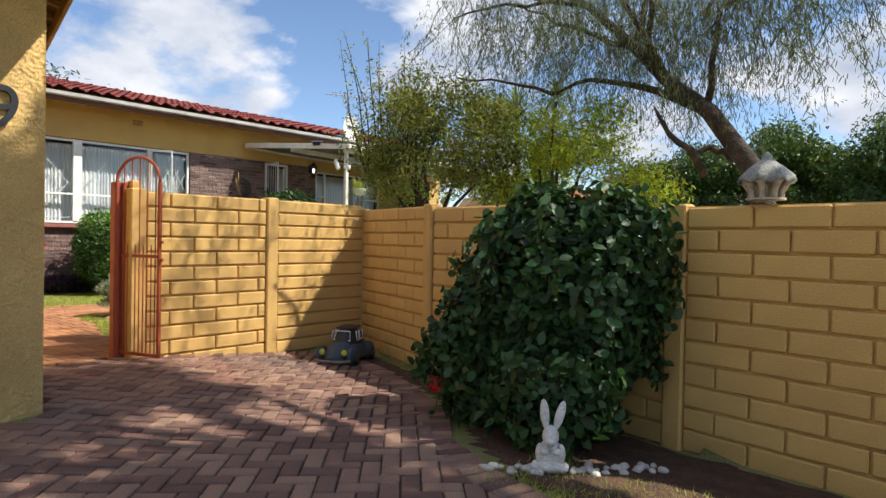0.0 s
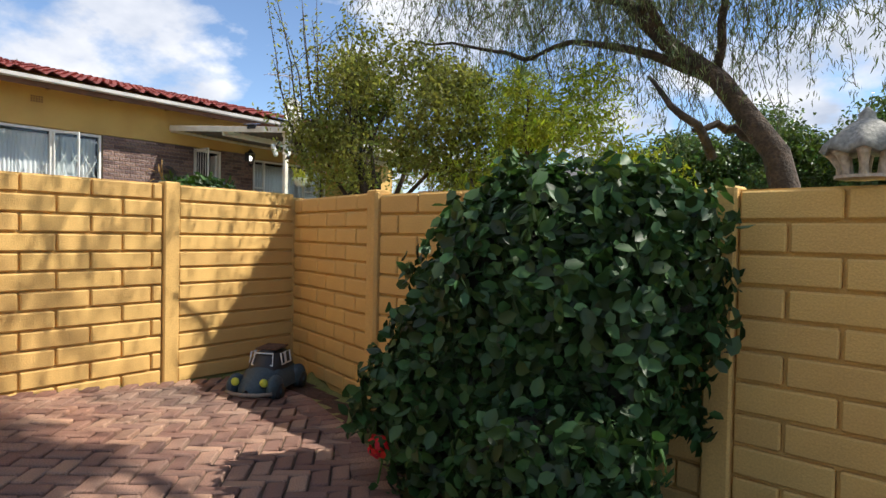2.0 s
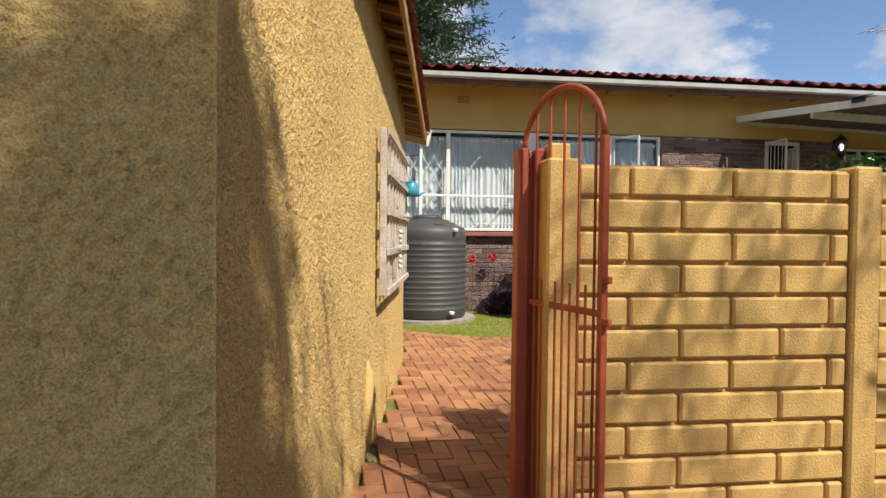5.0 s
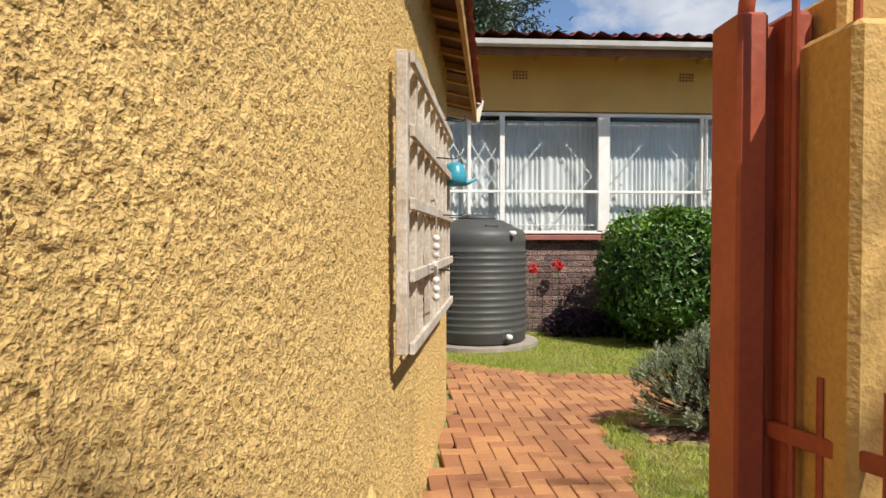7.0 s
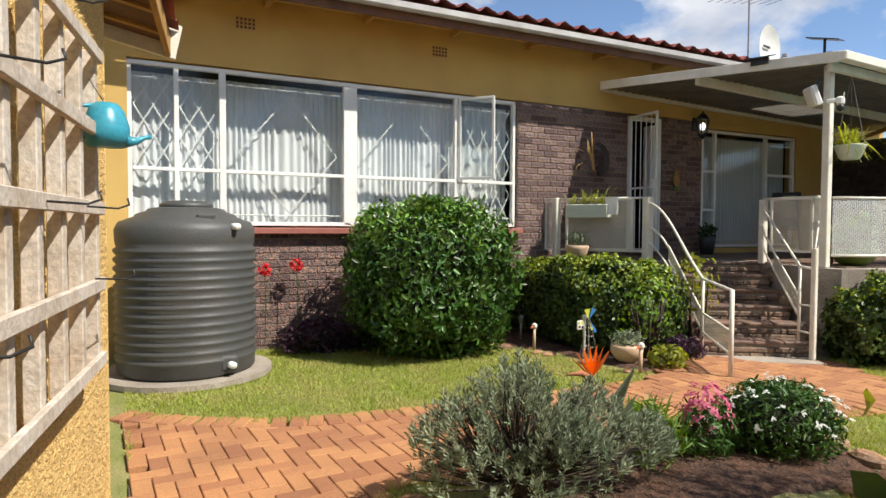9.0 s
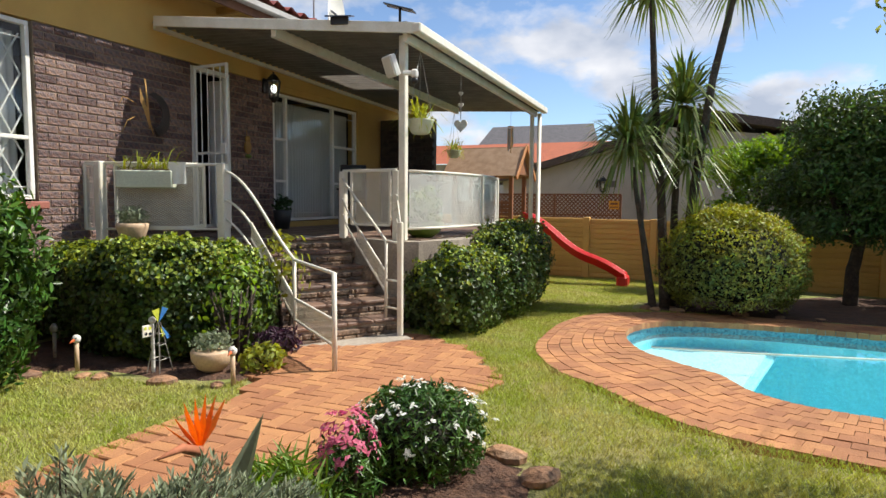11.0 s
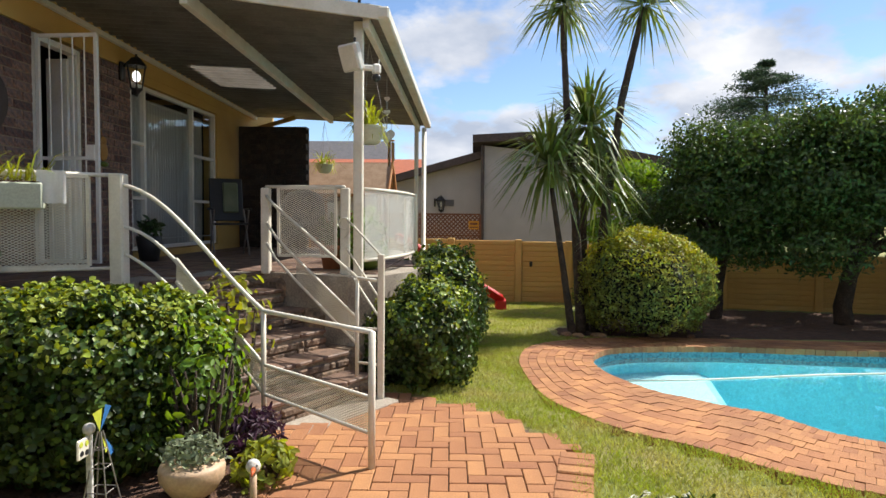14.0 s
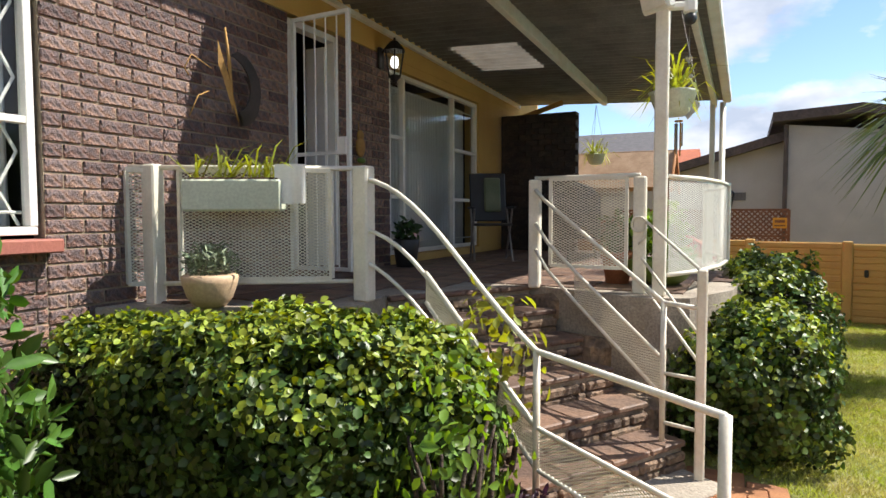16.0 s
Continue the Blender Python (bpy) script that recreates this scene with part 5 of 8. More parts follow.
def tree(name, label, at, height, crown, clumps, per, size, material, seed, trunk=0.14, lean=(0, 0), base_frac=0.3, aspect=0.5, clump_r=0.5, category="tree"):
    """Trunk, limbs and a crown of separate leaf clumps with gaps between; crown: radii."""
    r = np.random.default_rng(seed)
    z0 = ground_z(at[0], at[1]) - 0.05
    th = base(name, label, category, pose(at[0], at[1], z0))
    g = Geo()
    fork = Vector((lean[0], lean[1], height * base_frac))
    limb(g, (0, 0, 0), fork, trunk, trunk * 0.7, 0.08, seed)
    cc = np.array([lean[0] * 1.4, lean[1] * 1.4, height - crown[2]])
    pts, nrm = [], []
    for k in range(clumps):
        d = r.normal(0, 1, 3); d /= np.linalg.norm(d)
        if d[2] < -0.55:
            d[2] *= -1
        c = cc + d * np.array(crown) * r.uniform(0.55, 0.98)
        if k < 9:
            limb(g, fork, c, trunk * 0.5, 0.012, 0.18, seed + k)
        cr = clump_r * r.uniform(0.6, 1.3)
        p, q = blob_points(tuple(c), (cr, cr, cr * 0.72), per, seed * 31 + k, 2.0, 0.35, 2.5, 0.3)
        pts.append(p); nrm.append(q)
    part("trunk", g, M_BARK, th, smooth=True)
    part("crown", leaves(np.vstack(pts), np.vstack(nrm), size, material, "crown", 0.8, aspect, 0.3, seed=seed), None, th)
    return th


tree("garden_tree", "dense dark green tree overhanging the boundary fence", (-4.3, 14.6), 3.9, (2.1, 1.4, 1.75), 70, 900, 0.085, M_TREE, 41, 0.16, (0.2, 0.0), 0.32, clump_r=0.6)
tree("garden_tree", "dense dark green tree overhanging the boundary fence", (-1.1, 14.2), 4.1, (2.0, 1.5, 1.85), 70, 900, 0.085, M_TREE, 43, 0.18, (0.2, 0.0), 0.3, clump_r=0.6)
tree("garden_tree", "dense dark green tree overhanging the boundary fence", (-6.2, 15.2), 3.5, (1.3, 1.1, 1.6), 46, 800, 0.08, M_TREE, 45, 0.12, (0.1, 0.0), 0.32, clump_r=0.5)
tree("lime_tree", "bright green leafy tree beside the fence", (-7.6, 16.6), 3.0, (0.95, 0.8, 1.0), 22, 480, 0.09, M_LIME, 47, 0.08, (0, 0), 0.4, clump_r=0.42)
tree("olive_shrub", "tall loose shrub with small olive-green leaves", (-6.2, 6.6), 3.7, (1.45, 1.0, 1.25), 54, 460, 0.055, M_OLIVE, 51, 0.07, (0.1, 0.1), 0.3, clump_r=0.45)
tree("yellow_green_shrub", "tall loose shrub with narrow yellow-green leaves", (-4.2, 7.0), 3.1, (1.3, 0.9, 1.2), 38, 420, 0.075, M_YELLOWGREEN, 53, 0.06, (0.0, 0.1), 0.3, aspect=0.25, clump_r=0.42)
# both stand out of view, added to throw shade on court and garage
tree("unseen_shade_tree", "tall unseen tree added to shade the court and garage front", (1.2, 5.5), 10.1, (1.1, 1.6, 0.9), 22, 420, 0.15, M_TREE, 59, 0.2, (0, 0), 0.6, clump_r=0.55)
tree("unseen_shade_tree", "tall unseen tree added to shade the court and garage front", (3.5, 5.7), 8.8, (1.9, 1.7, 1.1), 26, 420, 0.15, M_TREE, 60, 0.2, (0, 0), 0.6, clump_r=0.6)
tree("street_tree", "round green tree beyond the fence", (0.6, 12.5), 3.6, (1.6, 1.5, 1.2), 34, 420, 0.10, M_TREE, 55, 0.14, (0, 0), 0.35, clump_r=0.55)
tree("street_tree", "round green tree beyond the fence", (3.9, 9.2), 4.6, (1.5, 1.5, 1.6), 30, 420, 0.11, M_TREE, 57, 0.14, (0, 0), 0.35, clump_r=0.55)
tree("street_tree", "round green tree beyond the fence", (-2.2, 17.6), 3.9, (2.4, 1.5, 1.3), 34, 420, 0.12, M_LIME, 58, 0.14, (0, 0), 0.35, clump_r=0.6)


def shoots(name, label, at, count, z0, z1, spread, seed):
    """Long thin upright shoots with sparse small leaves."""
    r = np.random.default_rng(seed)
    th = base(name, label, "shrub", pose(at[0], at[1], ground_z(*at)))
    g = Geo()
    pts = []
    for k in range(count):
        a, s = r.uniform(0, 6.28), spread * math.sqrt(r.uniform(0.05, 1))
        b = Vector((math.cos(a) * s * 0.5, math.sin(a) * s * 0.5, z0))
        e = Vector((math.cos(a) * s, math.sin(a) * s, r.uniform(z0 + 0.5, z1)))
        p = limb(g, b, e, 0.012, 0.003, 0.06, seed + k, 6)
        for i in range(60):
            u = r.uniform(0.2, 1.0) * 6
            j = min(5, int(u))
            pts.append(p[j].lerp(p[j + 1], u - j) + Vector(r.normal(0, 0.035, 3)))
    part("shoot_growth", g, M_BARK, th, smooth=True)
    part("leaves", leaves(pts, r.normal(0, 1, (len(pts), 3)), 0.05, M_OLIVE, "leaves", 0.8, 0.5, 0, seed=seed), None, th)


shoots("leggy_shrub", "leggy shrub with long upright leafy shoots", (-6.7, 6.4), 20, 2.2, 4.3, 0.8, 61)


def weeping_tree():
    th = base("pepper_tree", "leaning weeping pepper tree with a dark trunk and hanging foliage", "tree", pose(-1.75, 7.5, 0.1))
    r = np.random.default_rng(71)
    g = Geo()
    P = lambda x, z, y=7.5: Vector((x + 1.75, y - 7.5, z - 0.1))
    trunk = [P(-1.72, 0.0), P(-1.8, 1.2), P(-2.05, 2.2), P(-2.55, 2.92), P(-3.05, 3.35), P(-3.5, 3.85), P(-4.15, 4.5), P(-4.9, 5.0)]
    g.tube(trunk, [0.17, 0.145, 0.12, 0.10, 0.085, 0.07, 0.05, 0.03], 10)
    arms = [trunk]
    # the last five limbs hang out of view, added to dapple the court
    for a, b, r0 in ((P(-2.55, 2.92), P(-4.4, 3.35, 7.2), 0.055), (P(-4.4, 3.35, 7.2), P(-6.0, 3.75, 7.0), 0.03), (P(-2.6, 2.95), P(-2.5, 4.4, 7.9), 0.05), (P(-3.3, 3.6), P(-2.6, 5.2, 7.0), 0.05), (P(-2.6, 2.2), P(-3.3, 3.1, 7.7), 0.05),
                     (P(-2.05, 2.2), P(-2.75, 2.45, 7.4), 0.07), (P(-2.5, 4.4, 7.9), P(-1.2, 5.2, 7.6), 0.035), (P(-3.5, 3.85), P(-3.4, 5.3, 8.4), 0.045), (P(-4.15, 4.5), P(-5.2, 4.6, 6.4), 0.04), (P(-2.5, 4.2, 7.8), P(-0.6, 4.6, 6.6), 0.035),
                     (P(-3.05, 3.35), P(-3.6, 4.9, 6.2), 0.045), (P(-3.5, 3.85), P(-5.6, 5.0, 8.0), 0.04), (P(-2.5, 4.4, 7.9), P(-0.9, 4.9, 7.3), 0.035),
                     (P(-1.2, 5.2, 7.6), P(0.2, 5.0, 7.2), 0.03), (P(-4.15, 4.5), P(-6.4, 4.8, 7.4), 0.035), (P(-4.9, 5.0), P(-3.7, 6.5, 5.7), 0.022), (P(-3.7, 6.5, 5.7), P(-2.0, 6.3, 4.1), 0.014),
                     (P(-3.7, 6.5, 5.7), P(-1.4, 6.6, 5.6), 0.014), (P(-4.9, 5.0), P(-4.6, 6.4, 5.2), 0.016), (P(-1.4, 6.6, 5.6), P(0.2, 6.4, 5.2), 0.012)):
        arms.append(limb(g, a, b, r0, r0 * 0.35, 0.16, int(r0 * 1000) + len(arms)))
    pts = []
    high = [a for a in arms if Vector(a[-1]).z > 3.9]
    for k in range(1150):
        arm = high[r.integers(0, len(high))]
        i = r.integers(len(arm) // 2, len(arm)) if arm is trunk else r.integers(1, len(arm))
        s = Vector(arm[min(i, len(arm) - 1)]) + Vector(r.normal(0, [0.35, 0.4, 0.22]))
        if s.z < 3.7:
            s.z += 0.9
        n = r.integers(5, 14)
        d = Vector((r.normal(0, 0.05), r.normal(0, 0.05), -0.115))
        q = s.copy()
        strand = [q.copy()]
        for j in range(n):
            q = q + d + Vector(r.normal(0, 0.02, 3))
            if q.z < 2.0:
                break
            strand.append(q.copy())
            for m in range(6):
                pts.append(q + Vector(r.normal(0, 0.03, 3)))
        if len(strand) > 2 and k % 2 == 0:
            g.tube(strand, 0.004, 3, False)
    part("trunk", g, M_BARK, th, smooth=True)
    nn = r.normal(0, 1, (len(pts), 3)); nn[:, 2] *= 0.3
    part("crown", leaves(pts, nn, 0.07, M_WEEP, "crown", 0.3, 0.14, 2.6, seed=73), None, th)


weeping_tree()


def conifer(label, at, height, radius, seed, tiers=15, flat=0.25, leaf=0.3, per=240, first=0.12):
    """A layered conifer: straight trunk and flat tiers of needled boughs."""
    r = np.random.default_rng(seed)
    th = base("conifer", label, "tree", pose(at[0], at[1], 0), group="far conifers")
    g = Geo()
    g.tube([(0, 0, 0), (0.1, 0, height * 0.5), (0, 0, height)], [radius * 0.09, radius * 0.055, 0.03], 8)
    pts = []
    for k in range(tiers):
        s = k / (tiers - 1)
        z = height * (first + (1 - first) * s)
        rr = radius * (1 - s) ** 0.7 * r.uniform(0.75, 1.1) + radius * 0.08
        for b in range(7):
            a = r.uniform(0, 6.28)
            e = Vector((math.cos(a) * rr, math.sin(a) * rr, z + rr * flat * r.uniform(-0.3, 0.7)))
            g.tube([(0, 0, z - 0.1), Vector((0, 0, z)).lerp(e, 0.5) + Vector((0, 0, rr * 0.05)), e], [0.06, 0.04, 0.015], 4)
            m = per // 7
            t = r.uniform(0.25, 1.05, m)
            p = np.outer(1 - t, [0, 0, z]) + np.outer(t, e)
            p += r.normal(0, 1, (m, 3)) * np.array([rr * 0.13, rr * 0.13, rr * 0.05])
            pts.append(p)
    part("trunk", g, M_BARK, th, smooth=True)
    p = np.vstack(pts)
    nn = np.tile([0, 0, 1.0], (len(p), 1))
    part("needles", leaves(p, nn, leaf, M_PINE, "needles", 0.5, 0.28, 0.3, seed=seed), None, th)


conifer("tall blue-green cedar far behind the garden trees", (14.6, 60.0), 15.2, 7.4, 81, 9, 0.03, 0.34, 2100, 0.52)
conifer("large blue-green conifer standing behind the house roof", (-24.5, 3.6), 12.5, 4.6, 83, 17, 0.12, 0.22, 2400, 0.2)
conifer("large blue-green conifer standing behind the house roof", (-27.5, 0.6), 14.5, 5.2, 85, 17, 0.12, 0.24, 2400, 0.2)


def yucca_head(g_pts, c, count, length, seed, material, th, up=0.2):
    """A burst of stiff sword leaves, the lower ones hanging."""
    r = np.random.default_rng(seed)
    g = Geo()
    for k in range(count):
        z = r.uniform(-0.85, 1.0)
        a = r.uniform(0, 6.28)
        h = math.sqrt(max(0, 1 - z * z))
        d = Vector((math.cos(a) * h, math.sin(a) * h, z + up)).normalized()
        L = length * r.uniform(0.75, 1.1)
        s = d.cross(Vector((0, 0, 1))).normalized() * length * 0.022
        b = Vector(c) + d * 0.06
        m = b + d * L * 0.55
        e = b + d * L + Vector((0, 0, -L * (0.12 + 0.28 * h)))
        n = s.cross(d).normalized() * length * 0.008
        g.add([b - s * 0.7, b + s * 0.7, m - s + n, m + s + n, e], [(0, 1, 3, 2), (2, 3, 4)])
    part("leaf_head", g, material, th, "burst of stiff sword-shaped leaves")


def palms():
    def stem(label, pts, rad, heads, seed):
        x, y = pts[0][0], pts[0][1]
        z = ground_z(x, y) - 0.03
        th = base("yucca_palm", label, "palm", pose(x, y, z), group="yucca palms")
        q = [Vector((p[0] - x, p[1] - y, p[2] - z)) for p in pts]
        g = Geo()
        fine = []
        for i in range(len(q) - 1):
            for s in range(8):
                fine.append(q[i].lerp(q[i + 1], s / 8))
        fine.append(q[-1])
        n = len(fine)
        g.tube(fine, [rad * (1 - 0.5 * i / n) * (1 + 0.08 * (i % 2)) for i in range(n)], 9)
        part("stem", g, M_BARK, th, "slender ringed stem", smooth=True)
        for k, (c, cnt, L) in enumerate(heads):
            yucca_head(None, (c[0] - x, c[1] - y, c[2] - z), cnt, L, seed + k, M_PALM, th)
    stem("tall slender yucca palm with a burst of sword leaves", [(-8.95, 13.1, -0.05), (-9.05, 13.15, 1.6), (-9.2, 13.2, 3.2), (-9.3, 13.2, 4.75)], 0.075, [((-9.3, 13.2, 4.8), 150, 0.8)], 91)
    stem("tall leaning yucca palm with a burst of sword leaves", [(-8.72, 13.25, -0.05), (-8.62, 13.25, 1.6), (-8.4, 13.25, 3.4), (-8.12, 13.2, 4.75)], 0.08, [((-8.1, 13.2, 4.8), 140, 0.75)], 95)
    stem("short thick-headed yucca palm", [(-9.1, 12.95, -0.05), (-9.25, 12.9, 0.9), (-9.45, 12.85, 2.1)], 0.06, [((-9.5, 12.8, 2.45), 230, 0.95)], 99)
    stem("bushy yucca palm with upright leaves", [(-8.85, 13.4, -0.05), (-8.88, 13.5, 1.5), (-8.85, 13.6, 2.8)], 0.07, [((-8.82, 13.6, 3.1), 260, 1.05), ((-8.7, 13.3, 2.2), 130, 0.8)], 103)
    stem("young yucca palm with drooping leaves", [(-8.65, 12.9, -0.05), (-8.58, 12.9, 1.0)], 0.04, [((-8.55, 12.9, 1.3), 80, 0.55)], 107)


palms()


# ---- paving ----
def herringbone(outline, zf, bl, name, label, mp, mi, centre, angle, gap=0.009, limit=300):
    """Clay pavers in herringbone over an outline: the ones round centre are parts, the rest one mesh."""
    g, cells = Geo(), []
    b = bl / 2
    ca, sa = math.cos(angle), math.sin(angle)
    xs = [p[0] for p in outline]; ys = [p[1] for p in outline]
    R = int((max(max(xs) - min(xs), max(ys) - min(ys)) * 1.5) / b) + 4
    ox, oy = sum(xs) / len(xs), sum(ys) / len(ys)
    for i in range(-R, R):
        for j in range(-R, R):
            k = (i - j) % 4
            if k == 0:
                c, turn = ((i + 1) * b, (j + 0.5) * b), 0
            elif k == 3:
                c, turn = ((i + 0.5) * b, (j + 1.0) * b), 90
            else:
                continue
            x, y = ox + c[0] * ca - c[1] * sa, oy + c[0] * sa + c[1] * ca
            if inside(x, y, outline):
                cells.append((x, y, turn + math.degrees(angle)))
    cells.sort(key=lambda c: (c[0] - centre[0]) ** 2 + (c[1] - centre[1]) ** 2)
    th = base(name, label, "paving", kind="structure")
    me = Geo().box((0, 0, 0), (bl - gap, b - gap, 0.05), gap * 0.75).mesh("paver", mp)
    for n, (x, y, t) in enumerate(cells):
        z = zf(x, y) - 0.014 + rng.uniform(-0.003, 0.003)
        sx, sy = (zf(x + 0.05, y) - zf(x - 0.05, y)) / 0.1, (zf(x, y + 0.05) - zf(x, y - 0.05)) / 0.1
        if n < limit:
            part("paver", me, None, th, at=pose(x, y, z, math.degrees(math.atan(sy)), -math.degrees(math.atan(sx)), t))
        else:
            q = Euler((rng.normal(0, 0.008) + math.atan(sy), rng.normal(0, 0.008) - math.atan(sx), radians(t))).to_matrix()
            g.box((x, y, z), (bl - gap, b - gap, 0.05), gap * 0.75, q)
    if g.n:
        tagged(part("pavers", g, mi, th), kind="stuff")
    sand, s = Geo(), 0.2
    for i in range(int((max(xs) - min(xs)) / s) + 1):
        for j in range(int((max(ys) - min(ys)) / s) + 1):
            x, y = min(xs) + i * s, min(ys) + j * s
            q = [(x, y), (x + s, y), (x + s, y + s), (x, y + s)]
            if all(inside(*c, outline) for c in q):
                sand.prism(q, lambda x, y: zf(x, y) - 0.05, lambda x, y: zf(x, y) - 0.008)
    part("sand_bed", sand, M_SAND, th)
    return th


herringbone([(x, y) for x, y in COURT], court_z, 0.23, "court_paving", "driveway of brown and red clay pavers in herringbone", M_PAVER, M_PAVER_I, (-3.2, 2.4), radians(45))
herringbone(PATH_A, ground_z, 0.22, "garden_path", "garden path of orange clay pavers", M_PATH, M_PATH_I, (-10.9, 6.2), radians(2), 0.006)


def border(points, zf, material, name, label, width=0.11, length=0.22):
    """A soldier course of pavers along a line."""
    th = base(name, label, "paving edge", kind="structure")
    me = Geo().box((0, 0, 0), (width - 0.008, length, 0.055), 0.008).mesh("paver", material)
    for a, b in zip(points[:-1], points[1:]):
        a, b = Vector(a), Vector(b)
        n = max(1, int((b - a).length / width))
        ang = math.degrees(math.atan2((b - a).y, (b - a).x))
        for k in range(n):
            p = a.lerp(b, (k + 0.5) / n)
            part("paver", me, None, th, at=pose(p.x, p.y, zf(p.x, p.y) - 0.008 + rng.uniform(-0.004, 0.004), 0, 0, ang + rng.uniform(-1.5, 1.5)))


border([(-6.42, 4.9), (-5.3, 4.78), (-4.2, 4.3), (-3.35, 3.75), (-2.85, 3.2), (-2.2, 2.85), (-1.2, 2.6), (1.0, 2.5)], court_z, M_PAVER, "driveway_edging", "edge row of grey-brown pavers beside the flower bed")
border([(-12.35, 2.25), (-12.0, 2.65), (-11.72, 3.1), (-11.55, 3.6), (-11.45, 4.4), (-11.38, 5.4), (-11.35, 6.4)], ground_z, M_PATH, "path_edging", "edge row of orange pavers along the lawn", 0.115, 0.22)
border([(-9.88, 7.8), (-10.0, 7.2), (-10.12, 6.4), (-10.12, 5.4)], ground_z, M_PATH, "path_edging", "edge row of orange pavers along the flower bed", 0.115, 0.22)


# ---- lawn and beds ----
BEDS = {
    "fence_bed": ([(-6.4, 4.92), (-5.3, 4.85), (-4.2, 4.4), (-3.3, 3.85), (-2.75, 3.3), (-2.1, 2.95), (-1.1, 2.7), (2.5, 2.6), (2.5, 4.05), (-4.7, 5.1), (-6.4, 5.65)], court_z, "soil bed with leaf litter along the ochre fence"),
    "house_bed": ([(-14.5, 3.5), (-14.35, 4.2), (-14.2, 5.2), (-13.7, 6.2), (-12.9, 6.55), (-12.3, 6.55), (-11.75, 6.75), (-11.6, 7.0), (-11.9, 7.6), (-12.2, 8.1), (-13.4, 8.3), (-14.5, 7.7)], ground_z, "dark red soil bed under the bushes by the house"),
    "island_bed": ([(-10.0, 3.5), (-9.6, 3.55), (-9.3, 4.3), (-9.15, 5.4), (-8.95, 6.1), (-9.3, 6.5), (-9.9, 6.5), (-10.0, 5.5), (-10.05, 4.4)], ground_z, "red soil flower bed edged with broken stones"),
    "pool_bed": ([(-9.4, 12.75), (-8.0, 12.85), (-5.0, 12.8), (-1.5, 12.7), (1.5, 12.9), (2.0, 15.6), (-6.0, 16.8), (-8.0, 15.0), (-9.4, 13.6)], ground_z, "shaded soil bed under the trees behind the pool"),
}
for nm, (ol, zf, lab) in BEDS.items():
    g = Geo()
    xs = np.arange(min(p[0] for p in ol), max(p[0] for p in ol), 0.09); ys = np.arange(min(p[1] for p in ol), max(p[1] for p in ol), 0.09)
    idx, vs, fs = {}, [], []
    for a in range(len(xs)):
        for b in range(len(ys)):
            if inside(xs[a], ys[b], ol):
                idx[a, b] = len(vs)
                rim = 0.0 if all(inside(xs[a] + q, ys[b] + w, ol) for q in (-0.1, 0.1) for w in (-0.1, 0.1)) else -0.03
                vs.append((xs[a], ys[b], zf(xs[a], ys[b]) + 0.022 + rim + 0.02 * noise.noise(Vector((xs[a] * 5, ys[b] * 5, 1)))))
    for (a, b), i in idx.items():
        if (a + 1, b) in idx and (a + 1, b + 1) in idx and (a, b + 1) in idx:
            fs.append((i, idx[a + 1, b], idx[a + 1, b + 1], idx[a, b + 1]))
    g.add(vs, fs).thing(nm, M_SOIL, lab, "soil bed", smooth=True, kind="structure")


def grass(name, label, region, density, h, seed, avoid):
    r = np.random.default_rng(seed)
    x0, x1, y0, y1 = region
    n = int((x1 - x0) * (y1 - y0) * density)
    x, y = r.uniform(x0, x1, n), r.uniform(y0, y1, n)
    keep = np.ones(n, bool)
    for a in avoid:
        keep &= ~inside_many(x, y, a)
    x, y = x[keep], y[keep]
    z = np.array([ground_z(a, b) for a, b in zip(x, y)]) + 0.0
    p = np.stack([x, y, z], 1)
    k = len(p)
    a = r.uniform(0, 6.28, k)
    hh = h * r.uniform(0.5, 1.3, k)
    lean = r.uniform(0.3, 1.1, k) * hh
    b = r.uniform(0, 6.28, k)
    s = np.stack([np.cos(a), np.sin(a), np.zeros(k)], 1) * 0.0042
    tip = p + np.stack([np.cos(b) * lean, np.sin(b) * lean, hh], 1)
    v = np.stack([p - s, p + s, tip], 1).reshape(-1, 3)
    me = bpy.data.meshes.new(name)
    me.vertices.add(len(v)); me.vertices.foreach_set("co", v.ravel())
    t = np.arange(k * 3, dtype=np.int32)
    me.loops.add(k * 3); me.loops.foreach_set("vertex_index", t)
    me.polygons.add(k); me.polygons.foreach_set("loop_start", t[::3].copy())
    me.materials.append(M_BLADE)
    me.update(calc_edges=True)
    tagged(new(name, me), label, "grass", kind="stuff")


AVOID = [PATH_A, COPE] + [b[0] for k, b in BEDS.items()]
grass("lawn_grass", "short sunlit lawn grass, green with dry straw tips", (-14.4, -11.3, 2.3, 7.0), 5200, 0.032, 5, AVOID)
grass("lawn_grass", "short sunlit lawn grass, green with dry straw tips", (-11.4, -6.8, 2.9, 12.8), 5200, 0.032, 6, AVOID)
grass("lawn_grass", "short sunlit lawn grass, green with dry straw tips", (-13.0, -8.6, 12.8, 17.7), 2600, 0.035, 7, AVOID)
grass("court_weeds", "thin grass and weeds in the fence bed", (-2.2, 1.0, 2.75, 3.6), 1500, 0.05, 8, [])
